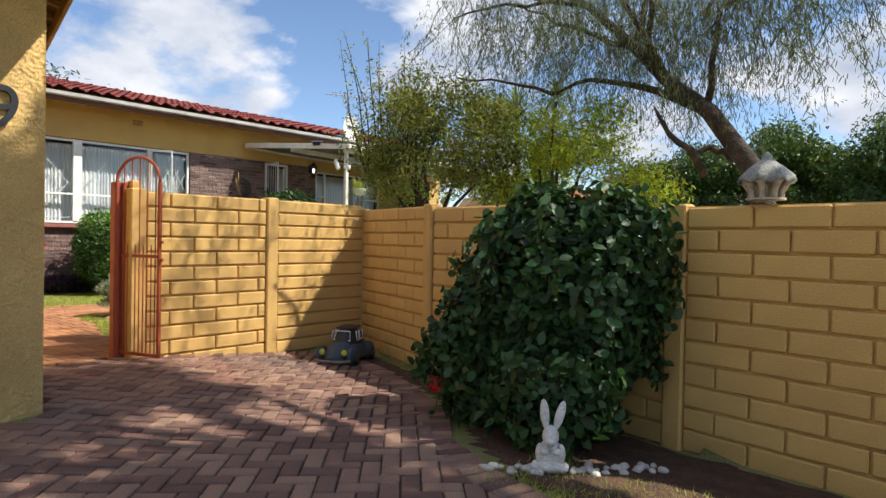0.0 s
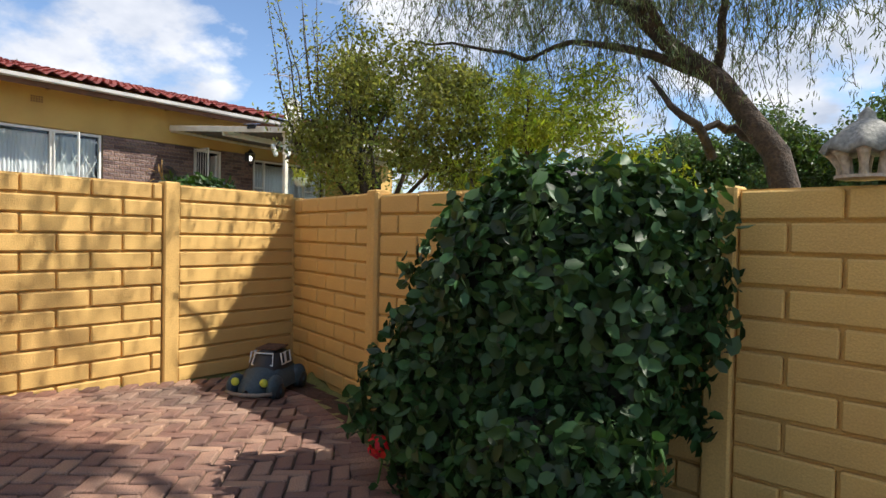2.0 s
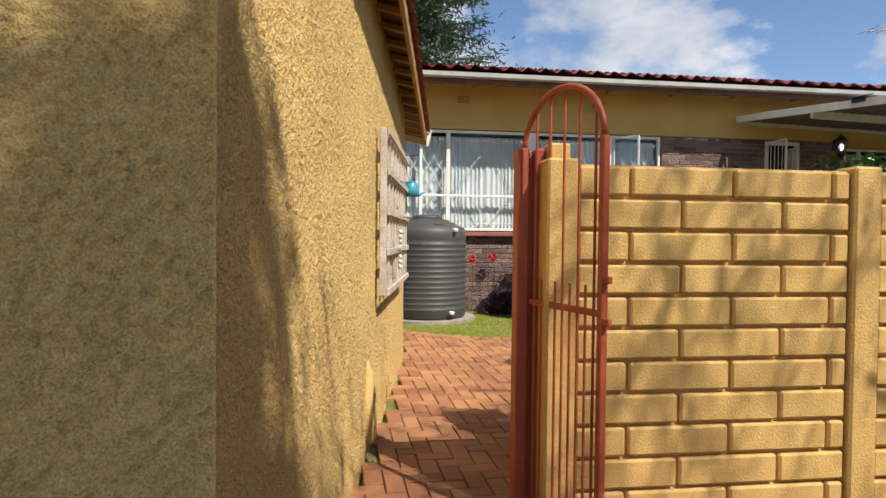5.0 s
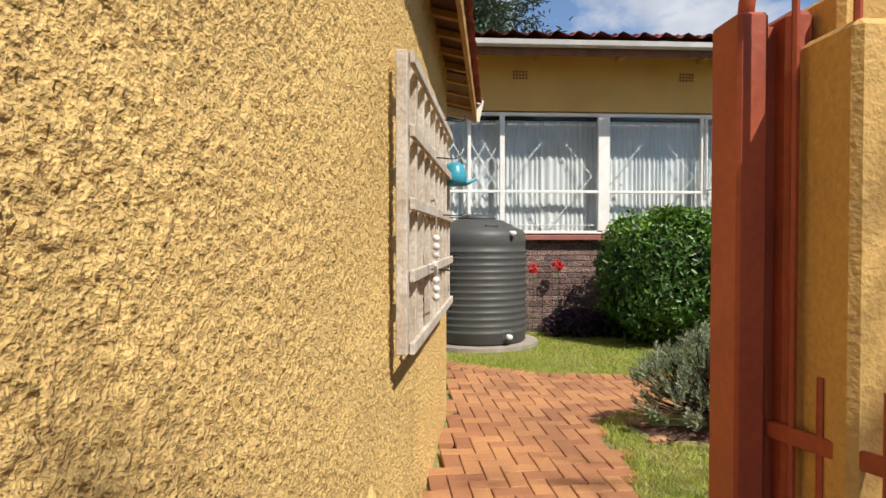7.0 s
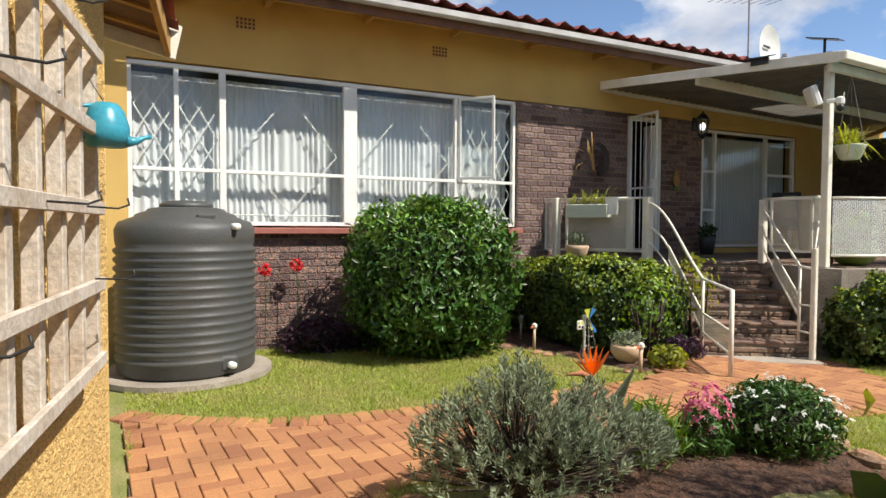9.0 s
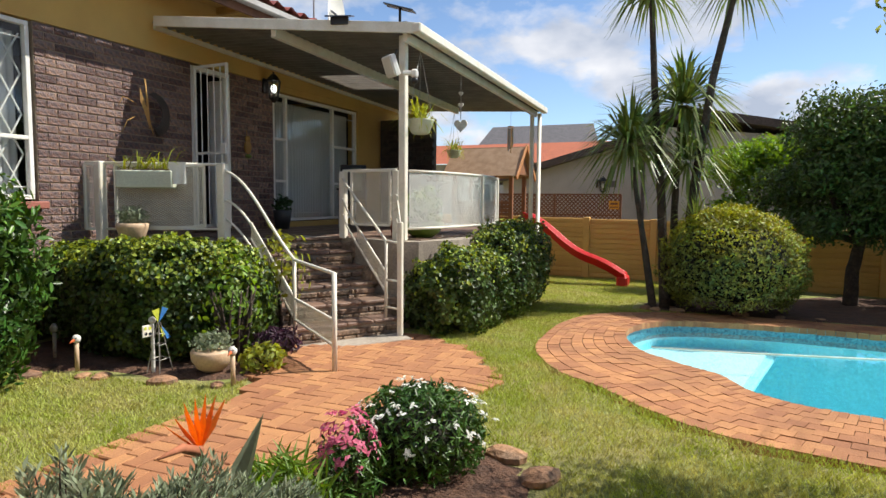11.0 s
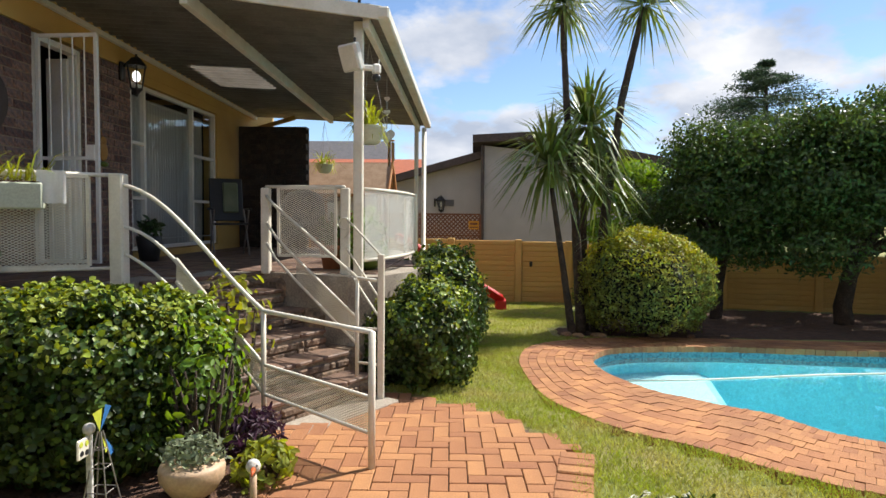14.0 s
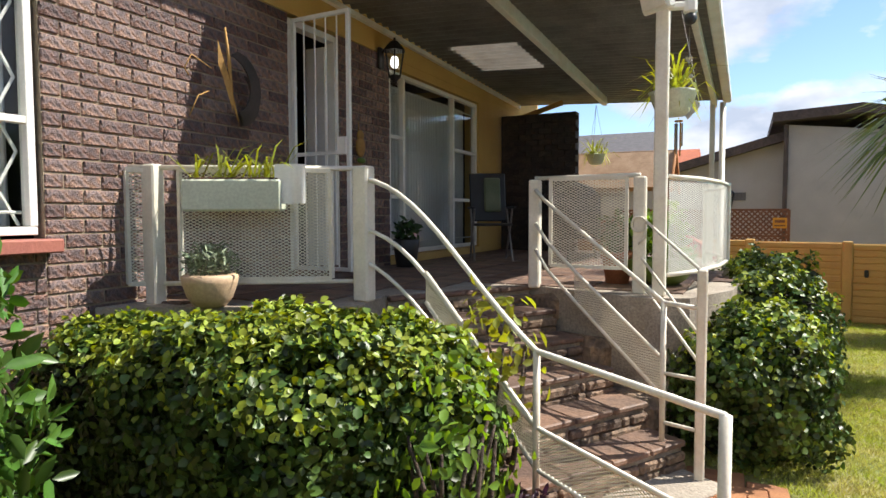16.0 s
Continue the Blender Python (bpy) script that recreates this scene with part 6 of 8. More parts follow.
# ---- the court's things ----
M_RUST = mat("rust_red_gate_paint", (0.40, 0.085, 0.035), (0.30, 0.06, 0.028), 0.5, 5, 0.5, 0.001, 60, fine=0.1)
M_TANK = mat("charcoal_tank_plastic", (0.06, 0.062, 0.06), (0.075, 0.072, 0.065), 0.5, 3, 0.5, 0.002, 60)
M_OLDWOOD = mat("weathered_grey_paint_wood", (0.56, 0.50, 0.43), (0.42, 0.34, 0.26), 0.8, 7, 0.5, 0.003, 60, fine=0.2)
M_TEAL = mat("teal_plastic", (0.04, 0.27, 0.36), (0.035, 0.23, 0.31), 0.35, 5, 0.3, 0, 60)
M_STATUE = mat("white_painted_plaster", (0.72, 0.70, 0.66), (0.5, 0.47, 0.42), 0.75, 8, 0.5, 0.004, 50, fine=0.2)
M_LANTERN = mat("pinkish_concrete", (0.56, 0.47, 0.38), (0.42, 0.35, 0.28), 0.9, 5, 0.5, 0.006, 50, fine=0.25)
M_GREYTOP = mat("grey_mossy_concrete", (0.32, 0.31, 0.28), (0.2, 0.2, 0.18), 0.9, 7, 0.5, 0.006, 50, fine=0.3)
M_CARBLUE = mat("dark_blue_painted_cement", (0.035, 0.065, 0.085), (0.05, 0.075, 0.085), 0.6, 6, 0.5, 0.004, 50, fine=0.2)
M_YELLOW = mat("lime_yellow_paint", (0.5, 0.55, 0.06), (0.42, 0.45, 0.05), 0.5, 8, 0.3)
M_STEEL = mat("galvanised_wire", (0.35, 0.33, 0.3), (0.25, 0.22, 0.2), 0.5, 9, 0.4, 0, 60, metal=0.7)
M_PEBBLE = mat("white_pebble", (0.62, 0.57, 0.50), (0.48, 0.42, 0.36), 0.85, 9, 0.5, 0.004, 60, spread=0.2)
M_POT = mat("peach_glazed_clay", (0.56, 0.40, 0.26), (0.47, 0.32, 0.2), 0.5, 6, 0.5, 0.002, 60)
M_TERRA = mat("terracotta", (0.42, 0.16, 0.08), (0.33, 0.12, 0.06), 0.8, 6, 0.5, 0.002, 60)
M_GREEN = mat("green_glazed_bowl", (0.13, 0.2, 0.03), (0.1, 0.15, 0.02), 0.35, 6, 0.4, 0, 60)
M_BULB = bpy.data.materials.new("lit_lamp_glass"); M_BULB.use_nodes = True
M_BULB.node_tree.nodes["Principled BSDF"].inputs["Base Color"].default_value = (0.9, 0.9, 0.85, 1)
M_BULB.node_tree.nodes["Principled BSDF"].inputs["Emission Color"].default_value = (1, 0.97, 0.9, 1)
M_BULB.node_tree.nodes["Principled BSDF"].inputs["Emission Strength"].default_value = 1.5


def build_gate():
    z = court_z(-6.5, 2.6)
    po = base("gate_post", "rust-red steel gate post bolted beside the fence", "post", pose(-6.62, 2.535, z - 0.02))
    part("channel", Geo().box((0, 0, 0.89), (0.10, 0.055, 1.78), 0.006).box((0.01, 0.075, 0.89), (0.12, 0.05, 1.78), 0.012), M_RUST, po)
    part("weld", Geo().box((0.0, 0.037, 0.89), (0.06, 0.03, 1.74)), M_RUST, po)
    fp = base("fence_end_post", "slim ochre concrete end post of the fence", "post", pose(-6.56, 2.69, z - 0.1))
    part("shaft", Geo().box((0, 0, 0.94), (0.12, 0.10, 1.88), 0.01), M_FENCE, fp)
    gt = base("gate", "open rust-red steel gate with an arched top and upright bars", "gate", pose(-6.64, 2.555, z + 0.05, 0, 0, 17))
    W = 0.60
    sh, rise = 1.70, 0.25
    frame_g = [("hinge_stile", [(0, 0, 0), (0, 0, sh)]), ("free_stile", [(W, 0, 0), (W, 0, sh)])]
    for nm, p in frame_g:
        part(nm, Geo().bar(*p, 0.032, 0.032, 0.003), M_RUST, gt)
    part("bottom_rail", Geo().bar((0, 0, 0.015), (W, 0, 0.015), 0.03, 0.03, 0.003), M_RUST, gt)
    part("middle_rail", Geo().bar((0, 0, 0.98), (W, 0, 0.98), 0.012, 0.03, 0.002), M_RUST, gt)
    arch = [(W / 2 - W / 2 * math.cos(a), 0, sh + rise * math.sin(a)) for a in np.linspace(0, math.pi, 17)]
    part("arch", Geo().tube(arch, 0.015, 6), M_RUST, gt, smooth=True)
    for k in range(1, 11):
        x = W * k / 11
        tall = k % 2 == 0
        zt = sh + rise * math.sin(math.acos(max(-1, min(1, 1 - 2 * x / W)))) if tall else 1.09
        part("bar", Geo().tube([(x, 0, 0.02), (x, 0, zt)], 0.0065, 6), M_RUST, gt)
    for zl in (1.12, 0.95):
        part("latch", Geo().box((W + 0.03, 0, zl), (0.04, 0.02, 0.03), 0.003), M_RUST, gt)


build_gate()


def build_tank():
    th = base("water_tank", "large ribbed charcoal plastic rainwater tank", "water tank", pose(-13.6, 2.85, 0.2))
    R = 0.62
    prof = [(0.02, 0.0), (R - 0.03, 0.0), (R, 0.03)]
    z = 0.12
    prof += [(R, z)]
    while z < 1.12:
        prof += [(R + 0.016, z + 0.022), (R + 0.016, z + 0.046), (R - 0.012, z + 0.068)]
        z += 0.082
    prof += [(R, z + 0.03), (R + 0.005, 1.33), (R - 0.03, 1.40), (0.46, 1.45), (0.44, 1.475), (0.36, 1.50), (0.34, 1.525), (0.25, 1.54), (0.02, 1.54)]
    part("body", Geo().lathe(prof, 48), M_TANK, th, smooth=True)
    part("lid", Geo().lathe([(0.24, 1.53), (0.24, 1.57), (0.20, 1.585), (0.19, 1.60), (0.02, 1.61)], 32), M_TANK, th, smooth=True)
    part("lifting_lug", Geo().box((0.43, 0.12, 1.44), (0.12, 0.16, 0.07), 0.015), M_TANK, th)
    part("outlet_panel", Geo().box((0.52, 0.30, 0.12), (0.12, 0.16, 0.14), 0.02), M_TANK, th)
    part("outlet", Geo().tube([(0.55, 0.30, 0.11), (0.63, 0.33, 0.11)], 0.032, 12), M_WHITE, th, "white screw outlet", smooth=True)
    part("overflow", Geo().tube([(0.48, 0.34, 1.36), (0.56, 0.39, 1.36)], 0.03, 12), M_WHITE, th, "white overflow fitting", smooth=True)
    Geo().lathe([(0.01, 0), (0.78, 0.0), (0.78, 0.05), (0.01, 0.05)], 32).thing("tank_base", M_CONC, "round cement slab under the water tank", "slab", at=pose(-13.6, 2.85, 0.15))


build_tank()


def build_trellis():
    ang = math.degrees(math.atan2(-0.1497, 1.0))
    x0 = -9.66
    th = base("trellis", "weathered grey wooden grid trellis fixed to the garage wall", "trellis", pose(x0, garage_y(x0) + 0.05, 1.10, 0, 0, ang))
    W, Hh = 1.88, 1.06
    for k in range(9):
        x = k * W / 8
        part("upright", Geo().box((x, 0.0, Hh / 2), (0.045 if k < 8 else 0.06, 0.042, Hh + 0.04), 0.003), M_OLDWOOD, th)
    for k in range(5):
        z = k * Hh / 4
        part("rail", Geo().box((W / 2, 0.034, z), (W, 0.02, 0.045), 0.003), M_OLDWOOD, th)
    for x, z in ((1.1, Hh * 0.75), (0.75, Hh * 0.5), (1.35, Hh * 0.25), (0.3, Hh * 0.5), (0.2, Hh * 0.28), (0.65, Hh)):
        g = Geo().tube([(x, 0.045, z), (x - 0.02, 0.13, z - 0.005), (x - 0.03, 0.16, z + 0.008), (x - 0.03, 0.155, z + 0.028)], 0.0035, 6)
        part("hook", g, M_BLACK, th, "thin black wire hook", smooth=True)
    m = pose(x0, garage_y(x0) + 0.05, 1.10, 0, 0, ang)
    can = base("watering_can", "small teal plastic watering can hung on the trellis", "watering can", pose(-9.58, 2.25, 1.91, 0, 0, 12) @ Matrix.Scale(0.8, 4))
    part("body", Geo().lathe([(0.01, -0.085), (0.075, -0.085), (0.092, -0.04), (0.092, 0.0), (0.07, 0.07), (0.045, 0.1), (0.03, 0.1)], 24), M_TEAL, can, smooth=True)
    part("spout", Geo().tube([(0.03, 0.07, -0.06), (0.02, 0.11, -0.055), (0.02, 0.15, -0.035), (0.02, 0.175, -0.03)], [0.028, 0.017, 0.010, 0.012], 10), M_TEAL, can, smooth=True)
    part("handle", Geo().tube([(0, -0.02, 0.09), (0, -0.10, 0.08), (0, -0.125, 0.0), (0, -0.085, -0.06)], 0.010, 8), M_TEAL, can, smooth=True)
    part("hanging_wire", Geo().tube([(0, 0, 0.09), (-0.02, -0.06, 0.2)], 0.002, 4), M_BLACK, can)
    st = base("heart_string", "string of white wooden beads with a carved heart", "ornament", pose(-8.19, 2.06, 1.62, 0, 0, ang) @ Matrix.Scale(0.9, 4))
    part("cord", Geo().tube([(0, 0, 0.03), (0, 0, -0.42)], 0.002, 5), M_OLDWOOD, st)
    for z in (-0.13, -0.17, -0.21, -0.33, -0.37, -0.41):
        part("bead", Geo().ball((0, 0, z), 0.018, 8), M_STATUE, st, smooth=True)
    hp = [(0.04 * 16 * math.sin(t) ** 3 / 16, 0.04 * (13 * math.cos(t) - 5 * math.cos(2 * t) - 2 * math.cos(3 * t) - math.cos(4 * t)) / 16) for t in np.linspace(0, 6.2832, 24)[:-1]]
    g = Geo().add([(x, -0.008, z - 0.265) for x, z in hp] + [(x, 0.008, z - 0.265) for x, z in hp], [tuple(range(23)), tuple(range(23, 46))[::-1]] + [(i, (i + 1) % 23, 23 + (i + 1) % 23, 23 + i) for i in range(23)])
    part("heart", g, M_STATUE, st)


build_trellis()


def build_toy_car():
    x, y = -5.72, 4.78
    th = base("toy_car", "small dark blue cement garden car with yellow headlights", "garden ornament", pose(x, y, court_z(x, y), 0, 0, -62) @ Matrix.Scale(1.05, 4))
    # the nose points along +x; rounded shell from cross sections
    secs = [(-0.40, 0.02, 0.10, 0.06), (-0.36, 0.15, 0.18, 0.10), (-0.25, 0.19, 0.24, 0.12), (-0.1, 0.20, 0.26, 0.12), (0.1, 0.20, 0.26, 0.12), (0.18, 0.17, 0.23, 0.11), (0.30, 0.13, 0.19, 0.10), (0.38, 0.09, 0.14, 0.09), (0.41, 0.02, 0.10, 0.08)]
    def shell(secs, zlow):
        vs, fs, n = [], [], 14
        for X, w, zt, _ in secs:
            for k in range(n):
                a = math.pi * k / (n - 1)
                vs.append((X, w * math.cos(a), zlow + (zt - zlow) * max(0.0, math.sin(a)) ** 0.75))
        for i in range(len(secs) - 1):
            for k in range(n - 1):
                fs.append((i * n + k, i * n + k + 1, (i + 1) * n + k + 1, (i + 1) * n + k))
        return Geo().add(vs, fs)
    part("body", shell(secs, 0.06), M_CARBLUE, th, smooth=True)
    cab = [(-0.24, 0.10, 0.24, 0), (-0.20, 0.145, 0.36, 0), (-0.05, 0.155, 0.385, 0), (0.06, 0.15, 0.37, 0), (0.15, 0.13, 0.24, 0)]
    part("cabin", shell(cab, 0.16), M_BLACK, th, smooth=True)
    part("planting_soil", Geo().box((-0.07, 0, 0.375), (0.26, 0.2, 0.02), 0.008), M_SOIL, th)
    frame_pts = [(0.125, -0.095, 0.25), (0.085, -0.08, 0.345), (0.085, 0.08, 0.345), (0.125, 0.095, 0.25), (0.125, -0.095, 0.25)]
    part("windscreen_frame", Geo().tube(frame_pts, 0.008, 6), M_WHITE, th, "white painted window outline", smooth=True)
    for s in (-1, 1):
        for a, b in ((-0.02, 0.05), (-0.13, -0.04)):
            part("window_frame", Geo().tube([(a, s * 0.15, 0.25), (a, s * 0.135, 0.345), (b, s * 0.135, 0.345), (b, s * 0.15, 0.25), (a, s * 0.15, 0.25)], 0.007, 6), M_WHITE, th, smooth=True)
        part("headlight", Geo().ball((0.355, s * 0.125, 0.155), 0.035, 8, (0.7, 1, 1)), M_YELLOW, th, "yellow headlight", smooth=True)
        for X in (-0.24, 0.25):
            part("fender", Geo().ball((X, s * 0.175, 0.10), 0.12, 8, (1, 0.5, 0.85)), M_CARBLUE, th, smooth=True)
            w = part("wheel", Geo().tube([(X, s * 0.17, 0.065), (X, s * 0.235, 0.065)], 0.068, 16), M_BLACK, th, smooth=True)
            part("hub", Geo().tube([(X, s * 0.22, 0.065), (X, s * 0.24, 0.065)], 0.03, 12), M_CARBLUE, w, smooth=True)
    part("bumper", Geo().tube([(0.36, -0.2, 0.07), (0.43, -0.1, 0.07), (0.44, 0, 0.07), (0.43, 0.1, 0.07), (0.36, 0.2, 0.07)], 0.016, 8), M_CONC, th, smooth=True)


build_toy_car()


def build_rabbit():
    x, y = -1.98, 3.24
    g = Geo()
    g.ball((0, 0, 0.13), 0.125, 12, (1.0, 0.85, 1.05))
    g.ball((0, -0.02, 0.06), 0.13, 10, (1.05, 0.95, 0.5))
    for s in (-1, 1):
        g.ball((s * 0.085, -0.05, 0.16), 0.052, 8, (0.8, 1, 1.7))
        g.ball((s * 0.05, -0.12, 0.20), 0.035, 8, (1.1, 1.2, 0.9))
        g.ball((s * 0.10, -0.04, 0.05), 0.06, 8, (1, 1.3, 0.8))
    g.ball((0, -0.05, 0.31), 0.078, 12, (0.9, 0.95, 1.2))
    g.ball((0, -0.11, 0.275), 0.045, 10, (1.0, 1.0, 0.9))
    for s, tilt in ((-1, -0.10), (1, 0.26)):
        m = Euler((0, tilt, 0)).to_matrix()
        e = Geo().ball((0, 0, 0.13), 0.13, 10, (0.30, 0.16, 1.0))
        v = np.vstack(e.v); v[:, 2] += 0.0
        v = np.array([tuple(m @ Vector(p)) for p in v]) + np.array((s * 0.04, -0.03, 0.36))
        g.add(v, e.f)
        e = Geo().tube([(0, -0.022, 0.04), (0, -0.024, 0.13), (0, -0.018, 0.22)], [0.008, 0.02, 0.006], 8)
    g.thing("rabbit_statue", M_STATUE, "white plaster rabbit statue with long upright ears", "statue", smooth=True, at=pose(x, y, court_z(x, y) + 0.02, 0, 0, 33) @ Matrix.Scale(0.7, 4))
    r = np.random.default_rng(5)
    for k in range(58):
        s = k / 57
        px = -2.2 + 0.62 * s + r.normal(0, 0.04)
        py = 2.98 + 0.88 * s ** 1.2 + r.normal(0, 0.05)
        sz = r.uniform(0.014, 0.032)
        st = Geo().ball((0, 0, 0), sz, 6, (1.2, r.uniform(0.8, 1.1), 0.7))
        v = np.vstack(st.v) * (1 + r.normal(0, 0.06, (sum(len(q) for q in st.v), 1)))
        Geo().add(v, st.f).thing("pebble", M_PEBBLE, "rounded white garden pebble on the soil", "stone", smooth=True, group="white pebble border", at=pose(px, py, court_z(px, py) + 0.03, 0, 0, r.uniform(0, 360)))


build_rabbit()


def build_lantern():
    th = base("stone_lantern_top", "cast concrete lantern top with scalloped grey roof, on the fence", "garden ornament", pose(-1.19, 4.62, 1.70) @ Matrix.Diagonal((0.82, 0.82, 1.15, 1)))
    n = 8
    part("plate", Geo().lathe([(0.02, 0.0), (0.15, 0.0), (0.15, 0.012), (0.02, 0.012)], 24), M_LANTERN, th)
    for k in range(n):
        a = 2 * math.pi * k / n
        c, s = math.cos(a), math.sin(a)
        part("pillar", Geo().tube([(0.115 * c, 0.115 * s, 0.0), (0.12 * c, 0.12 * s, 0.05), (0.15 * c, 0.15 * s, 0.10), (0.165 * c, 0.165 * s, 0.125)], [0.026, 0.022, 0.032, 0.05], 8), M_LANTERN, th, smooth=True)
    vs, fs = [], []
    rings = [(0.215, 0.105), (0.20, 0.135), (0.14, 0.185), (0.07, 0.225), (0.045, 0.235), (0.04, 0.26), (0.004, 0.285)]
    m = 48
    for i, (r, z) in enumerate(rings):
        for k in range(m):
            a = 2 * math.pi * k / m
            sc = 1 + 0.06 * math.cos(n * a) * max(0, 1 - i / 3)
            vs.append((r * sc * math.cos(a), r * sc * math.sin(a), z + 0.01 * math.cos(n * a) * (i < 2)))
    fs = [(i * m + k, i * m + (k + 1) % m, (i + 1) * m + (k + 1) % m, (i + 1) * m + k) for i in range(len(rings) - 1) for k in range(m)]
    fs.append(tuple(range(m))[::-1])
    part("roof", Geo().add(vs, fs), M_GREYTOP, th, "grey scalloped dome", smooth=True)


build_lantern()


def text_thing(name, body, size, m, material, label, category, parent=None, extrude=0.008):
    cu = bpy.data.curves.new(name, "FONT")
    cu.body, cu.size, cu.extrude, cu.align_x, cu.align_y = body, size, extrude, "CENTER", "CENTER"
    tmp = bpy.data.objects.new("tmp", cu)
    scene.collection.objects.link(tmp)
    me = bpy.data.meshes.new_from_object(tmp.evaluated_get(bpy.context.evaluated_depsgraph_get()))
    bpy.data.objects.remove(tmp)
    me.materials.clear(); me.materials.append(material)
    ob = new(name, me)
    ob.matrix_basis = m
    if parent:
        ob.parent = parent
        return ob
    return tagged(ob, label, category)


text_thing("house_number", "9", 0.42, pose(-4.99, 1.19, 2.2, 90, 0, 84), M_BLACK, "black metal house number on the garage wall", "number", extrude=0.02)


def flower(name, label, at, material, count, size, spread, seed, stem=0.0, category="flower"):
    r = np.random.default_rng(seed)
    th = base(name, label, category, pose(at[0], at[1], at[2] - stem))
    if stem:
        part("stem", Geo().tube([(0, 0, 0), (0.02, 0.01, stem * 0.6), (0, 0, stem)], 0.006, 6), M_HEDGE, th)
    d = r.normal(0, 1, (count, 3)); d /= np.linalg.norm(d, axis=1)[:, None]
    part("petals", leaves(d * spread + np.array([0, 0, stem]), d, size, material, "petals", 0.5, 0.6, 0, seed=seed), None, th)


flower("red_blossom", "red blossom cluster at the foot of the vine", (-3.25, 3.62, 0.27), M_REDFLOWER, 50, 0.045, 0.05, 1, 0.2)
flower("red_blossom", "red geranium head against the brick plinth", (-14.3, 3.72, 1.08), M_REDFLOWER, 40, 0.06, 0.06, 2, 0.85)
flower("red_blossom", "red geranium head against the brick plinth", (-14.3, 4.08, 1.12), M_REDFLOWER, 40, 0.06, 0.06, 3, 0.9)


# ---- the garden's things ----
def strelitzia():
    th = base("bird_of_paradise", "bird of paradise plant with an orange crest and paddle leaves", "plant", pose(-9.87, 4.62, 0.15))
    g = Geo()
    for k, (a, L) in enumerate(((0.4, 0.62), (1.5, 0.7), (2.9, 0.5), (4.2, 0.6), (5.3, 0.55), (3.5, 0.4))):
        d = Vector((math.cos(a) * 0.55, math.sin(a) * 0.55, 1)).normalized()
        s = d.cross(Vector((0, 0, 1))).normalized()
        b, e = d * L * 0.4, d * L
        m = b.lerp(e, 0.5)
        n = s.cross(d) * 0.02
        g.add([b, m - s * 0.05 + n, m + n * -0.6, m + s * 0.05 + n, e, (0, 0, 0), b + s * 0.008], [(0, 2, 1), (0, 3, 2), (1, 2, 4), (2, 3, 4), (5, 6, 0)])
    part("paddle_leaves", g, M_GREY, th)
    part("flower_stem", Geo().tube([(0, 0, 0), (-0.03, 0.03, 0.35), (-0.02, 0.05, 0.56)], 0.012, 6), M_HEDGE, th)
    g = Geo()
    for k in range(10):
        a = -0.9 + k * 0.2
        d = Vector((0.1 * (k % 3 - 1), math.sin(a), abs(math.cos(a)) + 0.15)).normalized()
        s = Vector((1, 0, 0)) * 0.016
        b = Vector((-0.02, 0.05, 0.56))
        g.add([b, b + d * 0.09 - s, b + d * 0.2, b + d * 0.09 + s], [(0, 1, 2), (0, 2, 3)])
    part("orange_crest", g, M_ORANGE, th, "bright orange petals")
    part("bract", Geo().tube([(-0.02, 0.05, 0.56), (-0.02, -0.03, 0.60), (-0.02, -0.13, 0.60)], [0.02, 0.016, 0.004], 8), M_TERRA, th, smooth=True)


strelitzia()


def blossoms(name, label, c, r, count, size, material, seed, th_cat="flowers", petals=7, up=0.0):
    """Small open flowers scattered over a rounded mass."""
    q = np.random.default_rng(seed)
    g_pts, g_n = [], []
    p, n = blob_points((0, 0, 0), r, count, seed, 2.2, 0.2, 3.0, 0.02, -0.2)
    pts, nn = [], []
    for a, b in zip(p, n):
        b = Vector(b) + Vector((0, 0, 0.4 + up)); b.normalize()
        for k in range(petals):
            pts.append(a); nn.append(b)
    th = base(name, label, th_cat, pose(*c))
    tagged(part("petals", leaves(np.array(pts) + q.normal(0, 0.004, (len(pts), 3)), np.array(nn), size, material, "petals", 0.22, 0.5, 0, seed=seed), None, th), kind="stuff")


blossoms("daisies", "small white daisies on a low bush", (-9.70, 6.05, 0.35), (0.38, 0.38, 0.26), 75, 0.026, M_WHITEFLOWER, 31)
blossoms("pink_flowers", "cluster of pink garden flowers", (-9.84, 5.55, 0.38), (0.13, 0.17, 0.22), 70, 0.03, M_PINK, 33)
bush("flower_foliage", "fine green foliage of bedding flowers", "plant", (-9.85, 5.55, 0.28), (0.18, 0.26, 0.18), 1200, 0.06, M_HEDGE, 35, 2.0, 0.3, core=False, aspect=0.2, depth=0.25)
bush("grassy_tuft", "tuft of long thin garden grass", "plant", (-9.9, 5.1, 0.28), (0.2, 0.22, 0.2), 700, 0.13, M_LIME, 36, 2.0, 0.3, core=False, aspect=0.09, depth=0.3, droop=-1.5)
bush("purple_plant", "low dark purple foliage in the bed", "plant", (-14.05, 4.45, 0.30), (0.24, 0.65, 0.2), 1500, 0.08, M_PURPLE, 37, 2.0, 0.3, aspect=0.35)
bush("purple_plant", "low dark purple foliage beside the steps", "plant", (-12.0, 7.75, 0.24), (0.18, 0.28, 0.14), 500, 0.07, M_PURPLE, 38, 2.0, 0.3, core=False, aspect=0.3)
bush("succulent", "small yellow-green succulent in the bed", "plant", (-11.75, 7.25, 0.24), (0.16, 0.2, 0.12), 380, 0.06, M_DRYLEAF, 39, 2.0, 0.2, core=False, aspect=0.6)
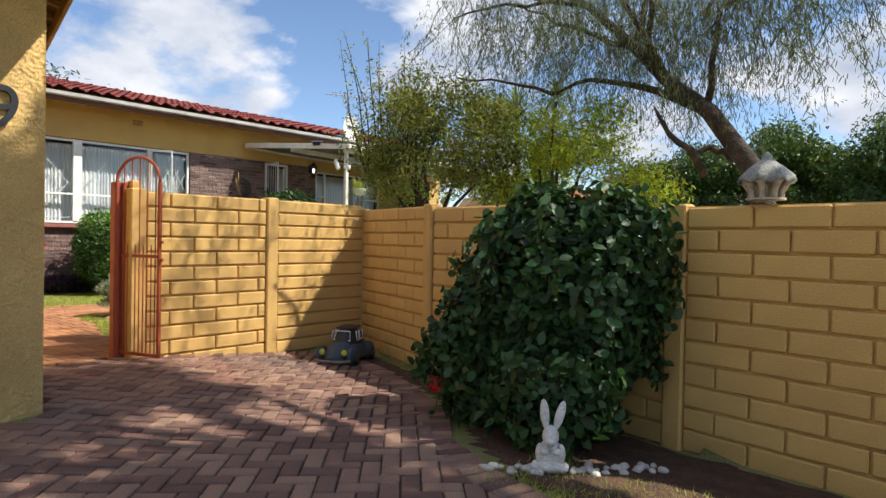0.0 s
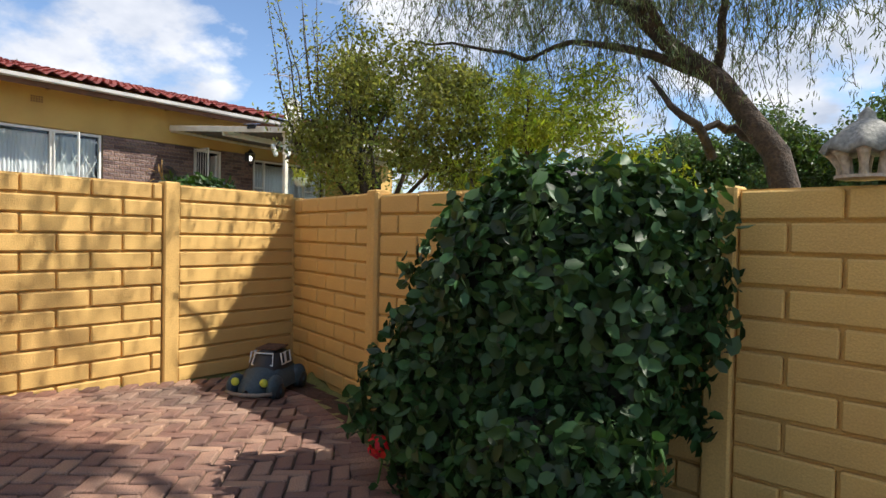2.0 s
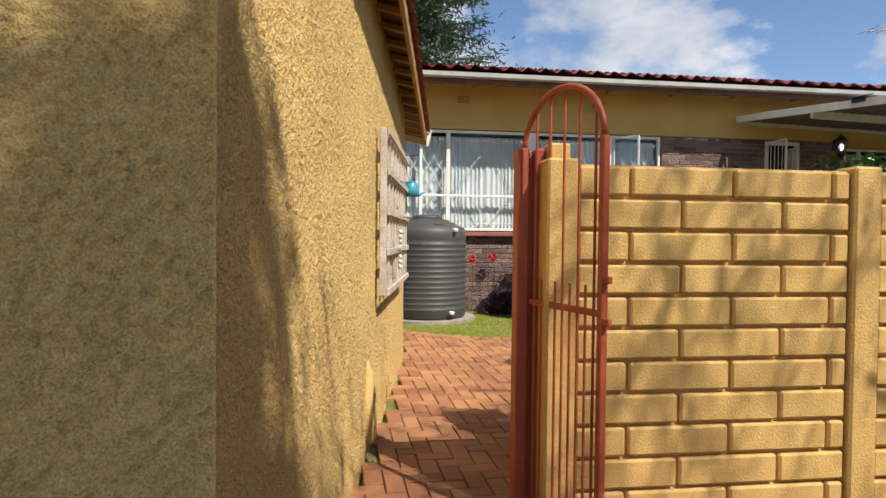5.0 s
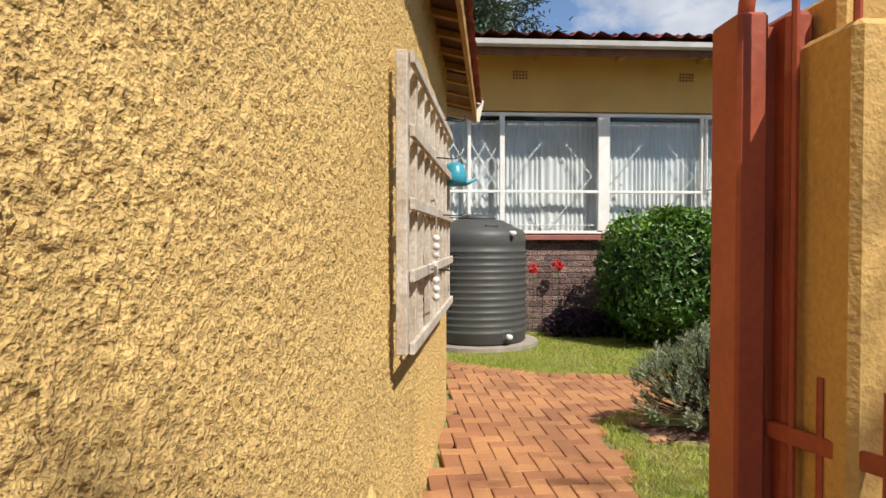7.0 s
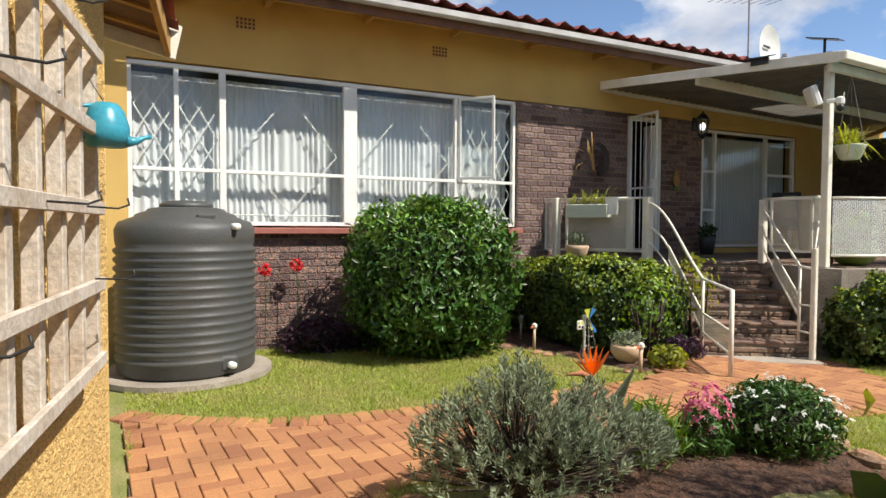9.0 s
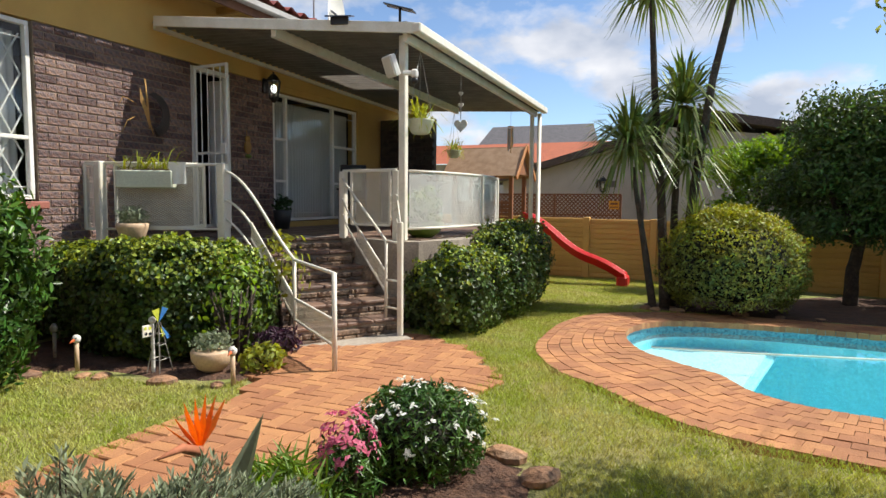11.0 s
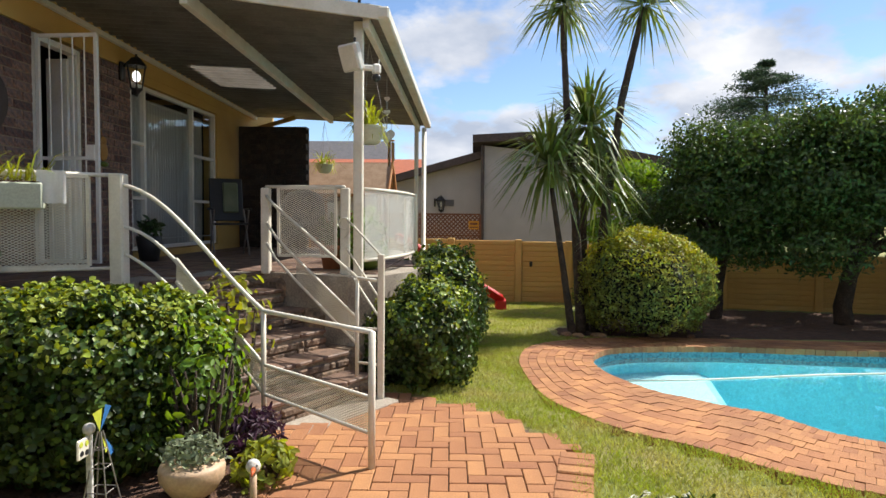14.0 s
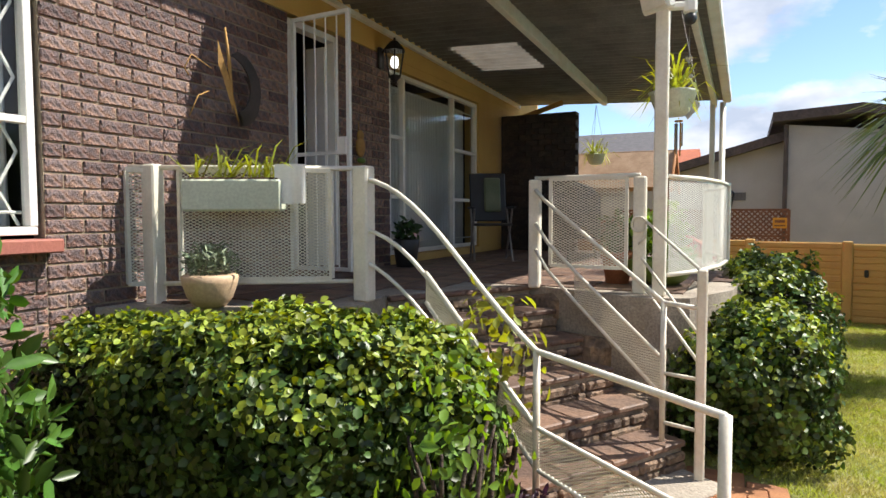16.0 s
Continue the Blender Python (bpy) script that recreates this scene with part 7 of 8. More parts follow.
bush("rose_bush", "thin leggy rose bush with sparse leaves", "plant", (-12.15, 7.35, 0.65), (0.3, 0.42, 0.5), 330, 0.06, M_LIME, 40, 2.0, 0.4, core=False, aspect=0.6, stems=14, depth=0.35)
bush("young_rose", "thin shrub with yellow-green leaves beside the rail", "plant", (-12.3, 8.25, 0.85), (0.28, 0.25, 0.45), 150, 0.08, M_DRYLEAF, 42, 2.0, 0.4, core=False, aspect=0.6, stems=8, depth=0.35)


def pot(name, label, at, prof, material, plant=None, category="pot"):
    th = base(name, label, category, pose(*at))
    part("bowl", Geo().lathe(prof, 28), material, th, smooth=True)
    top = prof[-1][1]
    part("soil", Geo().lathe([(0.005, top - 0.02), (prof[-1][0] * 0.99, top - 0.02), (prof[-1][0] * 0.9, top - 0.012), (0.005, top - 0.01)], 20), M_SOIL, th)
    if plant:
        m, n, size, rr, h, asp = plant
        p, q = blob_points((0, 0, top + h * 0.45), (rr, rr, h * 0.6), n, len(name) + int(at[0] * -10), 2.0, 0.3, 3, 0.3)
        part("plant", leaves(p, q, size, m, "plant", 0.8, asp, 0.3, seed=9), None, th)
    return th


BOWL = [(0.01, 0.0), (0.08, 0.0), (0.12, 0.03), (0.165, 0.10), (0.17, 0.16), (0.16, 0.18)]
pot("bowl_planter", "rounded peach clay bowl with a trailing grey plant", (-12.05, 6.98, 0.17), BOWL, M_POT, (M_GREY, 420, 0.04, 0.17, 0.14, 0.6))
pot("patio_pot", "rounded peach clay pot with fine green plant", (-14.0, 7.89, 1.13), [(0.01, 0), (0.09, 0), (0.13, 0.05), (0.16, 0.14), (0.165, 0.18), (0.15, 0.19)], M_POT, (M_GREY, 600, 0.05, 0.15, 0.18, 0.25))
pot("green_bowl", "wide green glazed bowl with a green plant", (-11.72, 10.35, 1.11), [(0.01, 0), (0.12, 0), (0.2, 0.06), (0.26, 0.15), (0.27, 0.2), (0.25, 0.21)], M_GREEN, (M_LIME, 500, 0.09, 0.24, 0.4, 0.5))
pot("terracotta_pot", "terracotta flower pot with green plant", (-12.05, 10.3, 1.115), [(0.01, 0), (0.09, 0), (0.12, 0.2), (0.13, 0.2), (0.13, 0.25), (0.115, 0.25)], M_TERRA, (M_IVY, 260, 0.07, 0.15, 0.3, 0.5))
pot("black_pot", "black plastic pot with a small plant by the window", (-14.25, 10.75, 1.135), [(0.01, 0), (0.1, 0), (0.14, 0.28), (0.13, 0.29)], M_BLACK, (M_VINE, 160, 0.08, 0.12, 0.2, 0.5))


def planter_box():
    d = Vector((0.98, 0.56, 0)).normalized()
    ang = math.degrees(math.atan2(d.y, d.x))
    th = base("planter_box", "pale green plastic window box hung on the railing with spider plants", "planter", pose(-13.90, 8.0, 1.70, 0, 0, ang))
    part("box", Geo().box((0, 0, 0.09), (0.58, 0.17, 0.19), 0.012), M_PLANTER, th)
    part("soil", Geo().box((0, 0, 0.186), (0.54, 0.13, 0.02), 0.004), M_SOIL, th)
    r = np.random.default_rng(12)
    g = Geo()
    for k in range(60):
        b = Vector((r.uniform(-0.25, 0.25), r.uniform(-0.05, 0.05), 0.19))
        a = r.uniform(0, 6.28)
        L = r.uniform(0.15, 0.42)
        e = b + Vector((math.cos(a) * L * 0.8, math.sin(a) * L * 0.6, L * r.uniform(0.1, 0.7)))
        m = b.lerp(e, 0.5) + Vector((0, 0, 0.07))
        s = Vector((-math.sin(a), math.cos(a), 0)) * 0.006
        g.add([b - s, b + s, m - s, m + s, e], [(0, 1, 3, 2), (2, 3, 4)])
    part("spider_plant", g, M_DRYLEAF, th)
    cl = base("cloth", "white cloth pegged over the railing", "cloth", pose(-13.62, 8.20, 1.74, 0, 0, ang))
    vs = [(x, -0.02 + 0.012 * math.sin(x * 70) * (1 - z / 0.24), z) for z in (0.0, 0.08, 0.16, 0.235) for x in np.linspace(-0.09, 0.09, 13)]
    vs = [(x, y - 0.08, z) for x, y, z in vs]
    part("sheet", Geo().add(vs, [(i + 13 * j, i + 1 + 13 * j, i + 14 + 13 * j, i + 13 + 13 * j) for j in range(3) for i in range(12)]), M_WHITE, cl, smooth=True)


M_PLANTER = mat("pale_green_plastic", (0.52, 0.55, 0.44), (0.46, 0.48, 0.38), 0.5, 5, 0.4, 0, 60)
planter_box()


def build_door():
    th = base("door_1", "front doorway with a white frame, door ajar", "door", pose(FX, 9.31, 1.16), kind="structure")
    for y in (0.03, 0.69):
        part("door_frame", Geo().box((-0.06, y, 1.07), (0.1, 0.055, 2.15), 0.005), M_WHITE, th)
    part("door_frame", Geo().box((-0.06, 0.36, 2.12), (0.1, 0.6, 0.06), 0.005), M_WHITE, th)
    part("door_leaf", Geo().box((-0.19, 0.63, 1.03), (0.22, 0.04, 2.04), 0.006), M_WHITE, th, "white door standing ajar")
    part("threshold", Geo().box((-0.05, 0.36, 0.02), (0.2, 0.72, 0.05), 0.005), M_SLATE, th)
    g = base("security_gate", "white steel security gate standing open at the front door", "gate", pose(FX + 0.04, 9.33, 1.22, 0, 0, -93))
    W, Hh = 0.56, 2.06
    part("gate_frame", Geo().bar((0, 0, 0), (0, 0, Hh), 0.03).bar((0, W, 0), (0, W, Hh), 0.03).bar((0, 0, 0.015), (0, W, 0.015), 0.03).bar((0, 0, Hh - 0.015), (0, W, Hh - 0.015), 0.03).bar((0, 0, 0.95), (0, W, 0.95), 0.012, 0.03), M_WHITE, g)
    for k in range(1, 5):
        part("bar", Geo().tube([(0, W * k / 5, 0.02), (0, W * k / 5, Hh - 0.02)], 0.007, 6), M_WHITE, g)
    part("lock_box", Geo().box((0.0, W - 0.06, 1.0), (0.05, 0.09, 0.14), 0.006), M_WHITE, g)


build_door()


def wall_lantern(at, label, s=1.0, lit=True):
    th = base("wall_lantern", label, "lamp", pose(*at) @ Matrix.Scale(s, 4))
    part("bracket", Geo().box((0.01, 0, 0.02), (0.03, 0.07, 0.16), 0.01).tube([(0.02, 0, 0.06), (0.10, 0, 0.13), (0.13, 0, 0.11)], 0.01, 8), M_BLACK, th, smooth=True)
    part("cap", Geo().lathe([(0.09, 0.06), (0.07, 0.085), (0.03, 0.13), (0.012, 0.14), (0.01, 0.16)], 6, (0.13, 0, 0)), M_BLACK, th)
    part("glass", Geo().lathe([(0.045, -0.13), (0.075, 0.055)], 6, (0.13, 0, 0)), M_GLASS, th)
    part("bulb", Geo().ball((0.13, 0, -0.02), 0.032, 8, (1, 1, 1.5)), M_BULB if lit else M_STATUE, th, smooth=True)
    g = Geo()
    for k in range(6):
        a = 2 * math.pi * k / 6
        g.tube([(0.13 + 0.046 * math.cos(a), 0.046 * math.sin(a), -0.13), (0.13 + 0.077 * math.cos(a), 0.077 * math.sin(a), 0.06)], 0.006, 5)
    part("cage", g, M_BLACK, th)
    part("foot", Geo().lathe([(0.01, -0.17), (0.03, -0.15), (0.05, -0.13), (0.05, -0.12)], 6, (0.13, 0, 0)), M_BLACK, th)


wall_lantern((FX + 0.02, 10.72, 3.24), "black carriage lantern lit beside the front door", 1.35)


def wall_ornaments():
    th = base("bird_sculpture", "metal bird sculpture with wire tail on the brick wall", "wall ornament", pose(FX + 0.03, 8.45, 2.62))
    def crescent(cy, cz, r0, r1, a0, a1, tip, x0, x1, n=14):
        outer = [(cy + r0 * math.cos(a), cz + r0 * math.sin(a)) for a in np.linspace(a0, a1, n)]
        inner = [(cy + tip[0] + r1 * math.cos(a), cz + tip[1] + r1 * math.sin(a)) for a in np.linspace(a1, a0, n)]
        ring = outer + inner
        m = len(ring)
        return Geo().add([(x0 + (x1 - x0) * k / m, y, z) for k, (y, z) in enumerate(ring)] + [(x0 + 0.012 + (x1 - x0) * k / m, y, z) for k, (y, z) in enumerate(ring)],
                         [(k, k + 1, m - 2 - k, m - 1 - k) for k in range(n - 1)] + [(m + m - 1 - k, m + m - 2 - k, m + k + 1, m + k) for k in range(n - 1)] + [(k, m + k, m + (k + 1) % m, (k + 1) % m) for k in range(m)])
    part("wing", crescent(0.10, -0.05, 0.26, 0.20, -1.2, 1.5, (-0.07, 0.02), 0.10, 0.14), M_DARKMETAL, th, "dull dark metal crescent wing")
    part("wing", crescent(0.20, -0.10, 0.20, 0.16, -1.5, 0.9, (-0.06, 0.04), 0.05, 0.08), M_DARKMETAL, th, "dull dark metal crescent wing")
    part("feather", Geo().add([(0.16, -0.10, 0.24), (0.18, -0.065, 0.10), (0.2, -0.02, -0.06), (0.19, 0.0, -0.24), (0.17, -0.055, -0.04), (0.16, -0.10, 0.08)], [(0, 1, 5), (1, 2, 4, 5), (2, 3, 4)]), M_RAFTER, th, "tan curved tail feather")
    part("tail_wire", Geo().tube([(0.15, -0.02, 0.34), (0.2, -0.04, 0.12), (0.18, 0.0, -0.12), (0.2, 0.04, -0.30)], [0.006, 0.013, 0.012, 0.004], 6).tube([(0.1, -0.1, 0.05), (0.13, -0.3, 0.1), (0.13, -0.36, 0.0), (0.1, -0.3, -0.03)], 0.004, 5)
         .tube([(0.1, -0.12, -0.1), (0.14, -0.26, -0.16), (0.12, -0.32, -0.3)], 0.004, 5), M_RAFTER, th, smooth=True)
    o = base("owl_plaque", "small green and brown owl plaque on the brick pier", "wall ornament", pose(FX + 0.02, 10.32, 2.33))
    part("plaque", Geo().ball((0.02, 0, 0), 0.09, 8, (0.35, 0.8, 1.1)).ball((0.02, 0, 0.11), 0.055, 8, (0.4, 1, 1)).tube([(0.0, 0, 0.16), (0.0, 0, 0.24)], 0.004, 4), M_RAFTER, o, smooth=True)
    part("perch", Geo().ball((0.03, 0, -0.13), 0.06, 8, (0.5, 1.1, 0.5)), M_GREEN, o, smooth=True)


M_DARKMETAL = mat("dull_brown_metal", (0.09, 0.07, 0.06), (0.06, 0.05, 0.045), 0.55, 6, 0.5, 0.001, 60, metal=0.4)
wall_ornaments()


# near-black copy of the face brick: the wall's shade put into its colour
M_SHADEBRICK = mat("shaded_face_brick", (0.06, 0.042, 0.036), (0.03, 0.026, 0.025), 0.75, 12, 0.6, 0.01, 50, spread=0.3, per="island", fine=0.4)


def patio_things():
    bw = base("braai_wall", "dark face-brick barbecue screen wall on the patio", "wall", kind="structure")
    y0 = 14.2
    part("mortar", Geo().box((-13.94, y0 + 0.12, 2.13), (1.14, 0.2, 2.06)), M_SHADEBRICK, bw)
    g = Geo()
    for r in range(24):
        for c in range(7):
            x = -14.42 + (c + (r % 2) * 0.5) * 0.2
            if x + 0.19 > -13.33:
                continue
            g.box((x + 0.1, y0 + 0.015, 1.14 + r * 0.084), (0.188, 0.03, 0.07), 0.004)
    tagged(part("bricks", g, M_SHADEBRICK, bw, "rough dark face bricks with shade put into their colour"), kind="stuff")
    br = base("barbecue", "covered black kettle barbecue on legs", "barbecue", pose(-13.0, 12.7, 1.13))
    part("cover", Geo().lathe([(0.32, 0.25), (0.31, 0.6), (0.30, 0.75), (0.22, 0.86), (0.08, 0.92), (0.01, 0.93)], 16), M_BLACK, br, smooth=True)
    for a in (0.5, 2.6, 4.7):
        part("leg", Geo().tube([(0.22 * math.cos(a), 0.22 * math.sin(a), 0.3), (0.27 * math.cos(a), 0.27 * math.sin(a), 0.0)], 0.015, 6), M_BLACK, br)
    part("side_shelf", Geo().box((0.45, 0, 0.78), (0.3, 0.35, 0.03), 0.005), M_CONC, br)
    ch = base("patio_chair", "dark folding patio chair with a draped cloth", "chair", pose(-13.85, 12.1, 1.135, 0, 0, -60))
    part("seat", Geo().box((0, 0, 0.42), (0.45, 0.44, 0.03), 0.01), M_BLACK, ch)
    part("backrest", Geo().box((-0.27, 0, 0.75), (0.03, 0.44, 0.6), 0.01, Euler((0, -0.2, 0)).to_matrix()), M_BLACK, ch)
    for s in (-1, 1):
        part("leg", Geo().tube([(0.24, s * 0.22, 0.0), (-0.2, s * 0.22, 0.62)], 0.012, 6), M_STEEL, ch)
        part("leg", Geo().tube([(-0.22, s * 0.22, 0.0), (0.2, s * 0.22, 0.6)], 0.012, 6), M_STEEL, ch)
        part("armrest", Geo().box((0.0, s * 0.24, 0.62), (0.44, 0.04, 0.025), 0.008), M_BLACK, ch)
    part("cloth", Geo().box((-0.22, 0.05, 0.78), (0.04, 0.2, 0.42), 0.015, Euler((0, -0.2, 0)).to_matrix()), M_GREY, ch, "grey striped cloth over the back")
    fl = base("floodlight", "white security floodlight on the patio post", "lamp", pose(-11.66, 9.50, 3.08, 0, 0, -35))
    part("housing", Geo().box((0.06, -0.10, 0.0), (0.22, 0.07, 0.24), 0.012, Euler((0.35, 0, 0)).to_matrix()), M_WHITE, fl)
    part("lens", Geo().box((0.06, -0.14, -0.01), (0.19, 0.012, 0.2), 0.003, Euler((0.35, 0, 0)).to_matrix()), M_CREAM, fl)
    part("arm", Geo().tube([(0, 0, 0.2), (0.04, -0.05, 0.12), (0.06, -0.09, 0.05)], 0.012, 6), M_BLACK, fl)
    sp = base("solar_panel", "small tilted solar panel above the patio roof corner", "solar panel", pose(-11.62, 9.5, 3.56))
    part("panel", Geo().box((0, 0, 0.18), (0.34, 0.24, 0.015), 0.003, Euler((0.12, 0.25, 0.3)).to_matrix()), M_SOLAR, sp)
    part("stand", Geo().tube([(0, 0, -0.02), (0, 0, 0.17)], 0.015, 6).box((0, 0, 0.0), (0.22, 0.1, 0.03), 0.006), M_BLACK, sp)
    s2 = base("solar_panel", "flat black solar panel lying on the patio roof edge", "solar panel", pose(-12.25, 9.24, 3.60, 0, 0, 21))
    part("panel", Geo().box((0, 0, 0.05), (0.3, 0.2, 0.015), 0.003, Euler((0.25, 0, 0)).to_matrix()), M_SOLAR, s2)
    part("clip", Geo().box((0, 0, 0.0), (0.2, 0.06, 0.09), 0.004), M_BLACK, s2)
    cm = base("security_camera", "white dome security camera on the patio post", "camera", pose(-11.60, 9.55, 2.98, 0, 0, 15))
    part("bracket", Geo().box((0.06, 0, 0.05), (0.14, 0.05, 0.05), 0.012).box((0.13, 0, 0.04), (0.08, 0.08, 0.1), 0.02), M_WHITE, cm)
    part("dome", Geo().ball((0.13, 0, -0.035), 0.042, 10), M_BLACK, cm, smooth=True)
    part("aerial", Geo().tube([(0.15, 0.03, 0.08), (0.16, 0.03, 0.14)], 0.006, 6), M_WHITE, cm)


M_SOLAR = mat("dark_solar_glass", (0.03, 0.04, 0.07), (0.05, 0.06, 0.09), 0.15, 20, 0.5, 0, 60)
patio_things()


def hanging_basket(at, hook, label, seed, s=1.0):
    th = base("hanging_basket", label, "hanging basket", pose(*at) @ Matrix.Scale(s, 4))
    part("bowl", Geo().lathe([(0.01, -0.17), (0.09, -0.17), (0.12, -0.14), (0.165, -0.02), (0.175, 0.0), (0.16, 0.005)], 20), M_PLANTER, th, smooth=True)
    for k in range(3):
        a = k * 2.09
        part("chain", Geo().tube([(0.165 * math.cos(a), 0.165 * math.sin(a), 0.0), (0, 0, (hook - at[2]) / s)], 0.003, 4), M_STEEL, th)
    r = np.random.default_rng(seed)
    g = Geo()
    for k in range(80):
        b = Vector((r.normal(0, 0.06), r.normal(0, 0.06), 0.0))
        a, L = r.uniform(0, 6.28), r.uniform(0.15, 0.42)
        e = b + Vector((math.cos(a) * L, math.sin(a) * L, r.uniform(-0.25, 0.3)))
        m = b.lerp(e, 0.5) + Vector((0, 0, 0.10))
        w = Vector((-math.sin(a), math.cos(a), 0)) * 0.008
        g.add([b - w, b + w, m - w, m + w, e], [(0, 1, 3, 2), (2, 3, 4)])
    part("spider_plant", g, M_DRYLEAF, th, "trailing spider plant")


hanging_basket((-11.62, 10.04, 2.56), 3.38, "pale hanging basket with a trailing spider plant under the roof edge", 3, 1.0)
hanging_basket((-13.25, 15.02, 2.60), 3.36, "small woven hanging basket at the far roof edge", 5, 0.9)


def hangings():
    th = base("heart_chain", "hanging chain of white hearts under the roof edge", "ornament", pose(-11.62, 11.35, 2.62))
    part("chain", Geo().tube([(0, 0, 0.75), (0, 0, 0.1)], 0.006, 5), M_STEEL, th)
    for z, s in ((0.02, 0.10), (0.3, 0.04), (0.46, 0.035)):
        hp = [(s * math.sin(t) ** 3, s * (13 * math.cos(t) - 5 * math.cos(2 * t) - 2 * math.cos(3 * t) - math.cos(4 * t)) / 16) for t in np.linspace(0, 6.2832, 24)[:-1]]
        part("heart", Geo().add([(x, -0.01, q + z) for x, q in hp] + [(x, 0.01, q + z) for x, q in hp], [tuple(range(23)), tuple(range(23, 46))[::-1]] + [(i, (i + 1) % 23, 23 + (i + 1) % 23, 23 + i) for i in range(23)]), M_STATUE, th)
    w = base("wind_chime", "bamboo and metal wind chime under the roof edge", "wind chime", pose(-12.04, 15.0, 2.72))
    part("top_disc", Geo().lathe([(0.01, 0.3), (0.06, 0.3), (0.06, 0.32), (0.01, 0.32)], 12), M_RAFTER, w)
    part("cord", Geo().tube([(0, 0, 0.32), (0, 0, 0.66)], 0.003, 4), M_STEEL, w)
    for k in range(6):
        a = k * 1.05
        part("chime_tube", Geo().tube([(0.05 * math.cos(a), 0.05 * math.sin(a), 0.28), (0.05 * math.cos(a), 0.05 * math.sin(a), -0.05 - 0.03 * k)], 0.011, 6), M_RAFTER if k % 2 else M_STEEL, w)


hangings()


def roof_things():
    d = base("satellite_dish", "grey satellite dish on the house roof", "satellite dish", pose(-13.97, 11.61, 4.16, 0, 0, 10) @ Matrix.Scale(0.85, 4))
    n = 20
    vs, fs = [], []
    for i in range(6):
        r = 0.40 * i / 5 + 0.004
        for k in range(n):
            a = 2 * math.pi * k / n
            vs.append((0.10 * (r / 0.4) ** 2, r * math.cos(a), r * math.sin(a) * 1.08))
    fs = [(i * n + k, i * n + (k + 1) % n, (i + 1) * n + (k + 1) % n, (i + 1) * n + k) for i in range(5) for k in range(n)]
    part("reflector", Geo().add([(x + 0.05, y, z + 0.36) for x, y, z in vs], fs), M_WHITE, d, smooth=True)
    part("logo_bar", Geo().box((0.09, 0.0, 0.40), (0.012, 0.26, 0.045), 0.003), M_BLACK, d, "dark band where a name is printed")
    part("arm", Geo().tube([(0.06, 0, 0.0), (0.4, 0, 0.15)], 0.012, 6).box((0.42, 0, 0.17), (0.08, 0.06, 0.06), 0.01), M_STEEL, d)
    part("mast", Geo().tube([(0, 0, -0.1), (0, 0, 0.36)], 0.022, 8), M_STEEL, d)
    a = base("tv_aerial", "thin metal television aerial on the roof", "aerial", pose(-14.6, 12.1, 4.4))
    part("mast", Geo().tube([(0, 0, -0.2), (0, 0, 1.3)], 0.014, 6), M_STEEL, a)
    part("boom", Geo().tube([(-0.2, -0.55, 1.15), (0.2, 0.6, 1.2)], 0.01, 5), M_STEEL, a)
    for k in range(8):
        y = -0.5 + k * 0.15
        part("element", Geo().tube([(-0.28 + y * 0.36, y, 1.17), (0.28 + y * 0.36, y, 1.17)], 0.005, 4), M_STEEL, a)


roof_things()


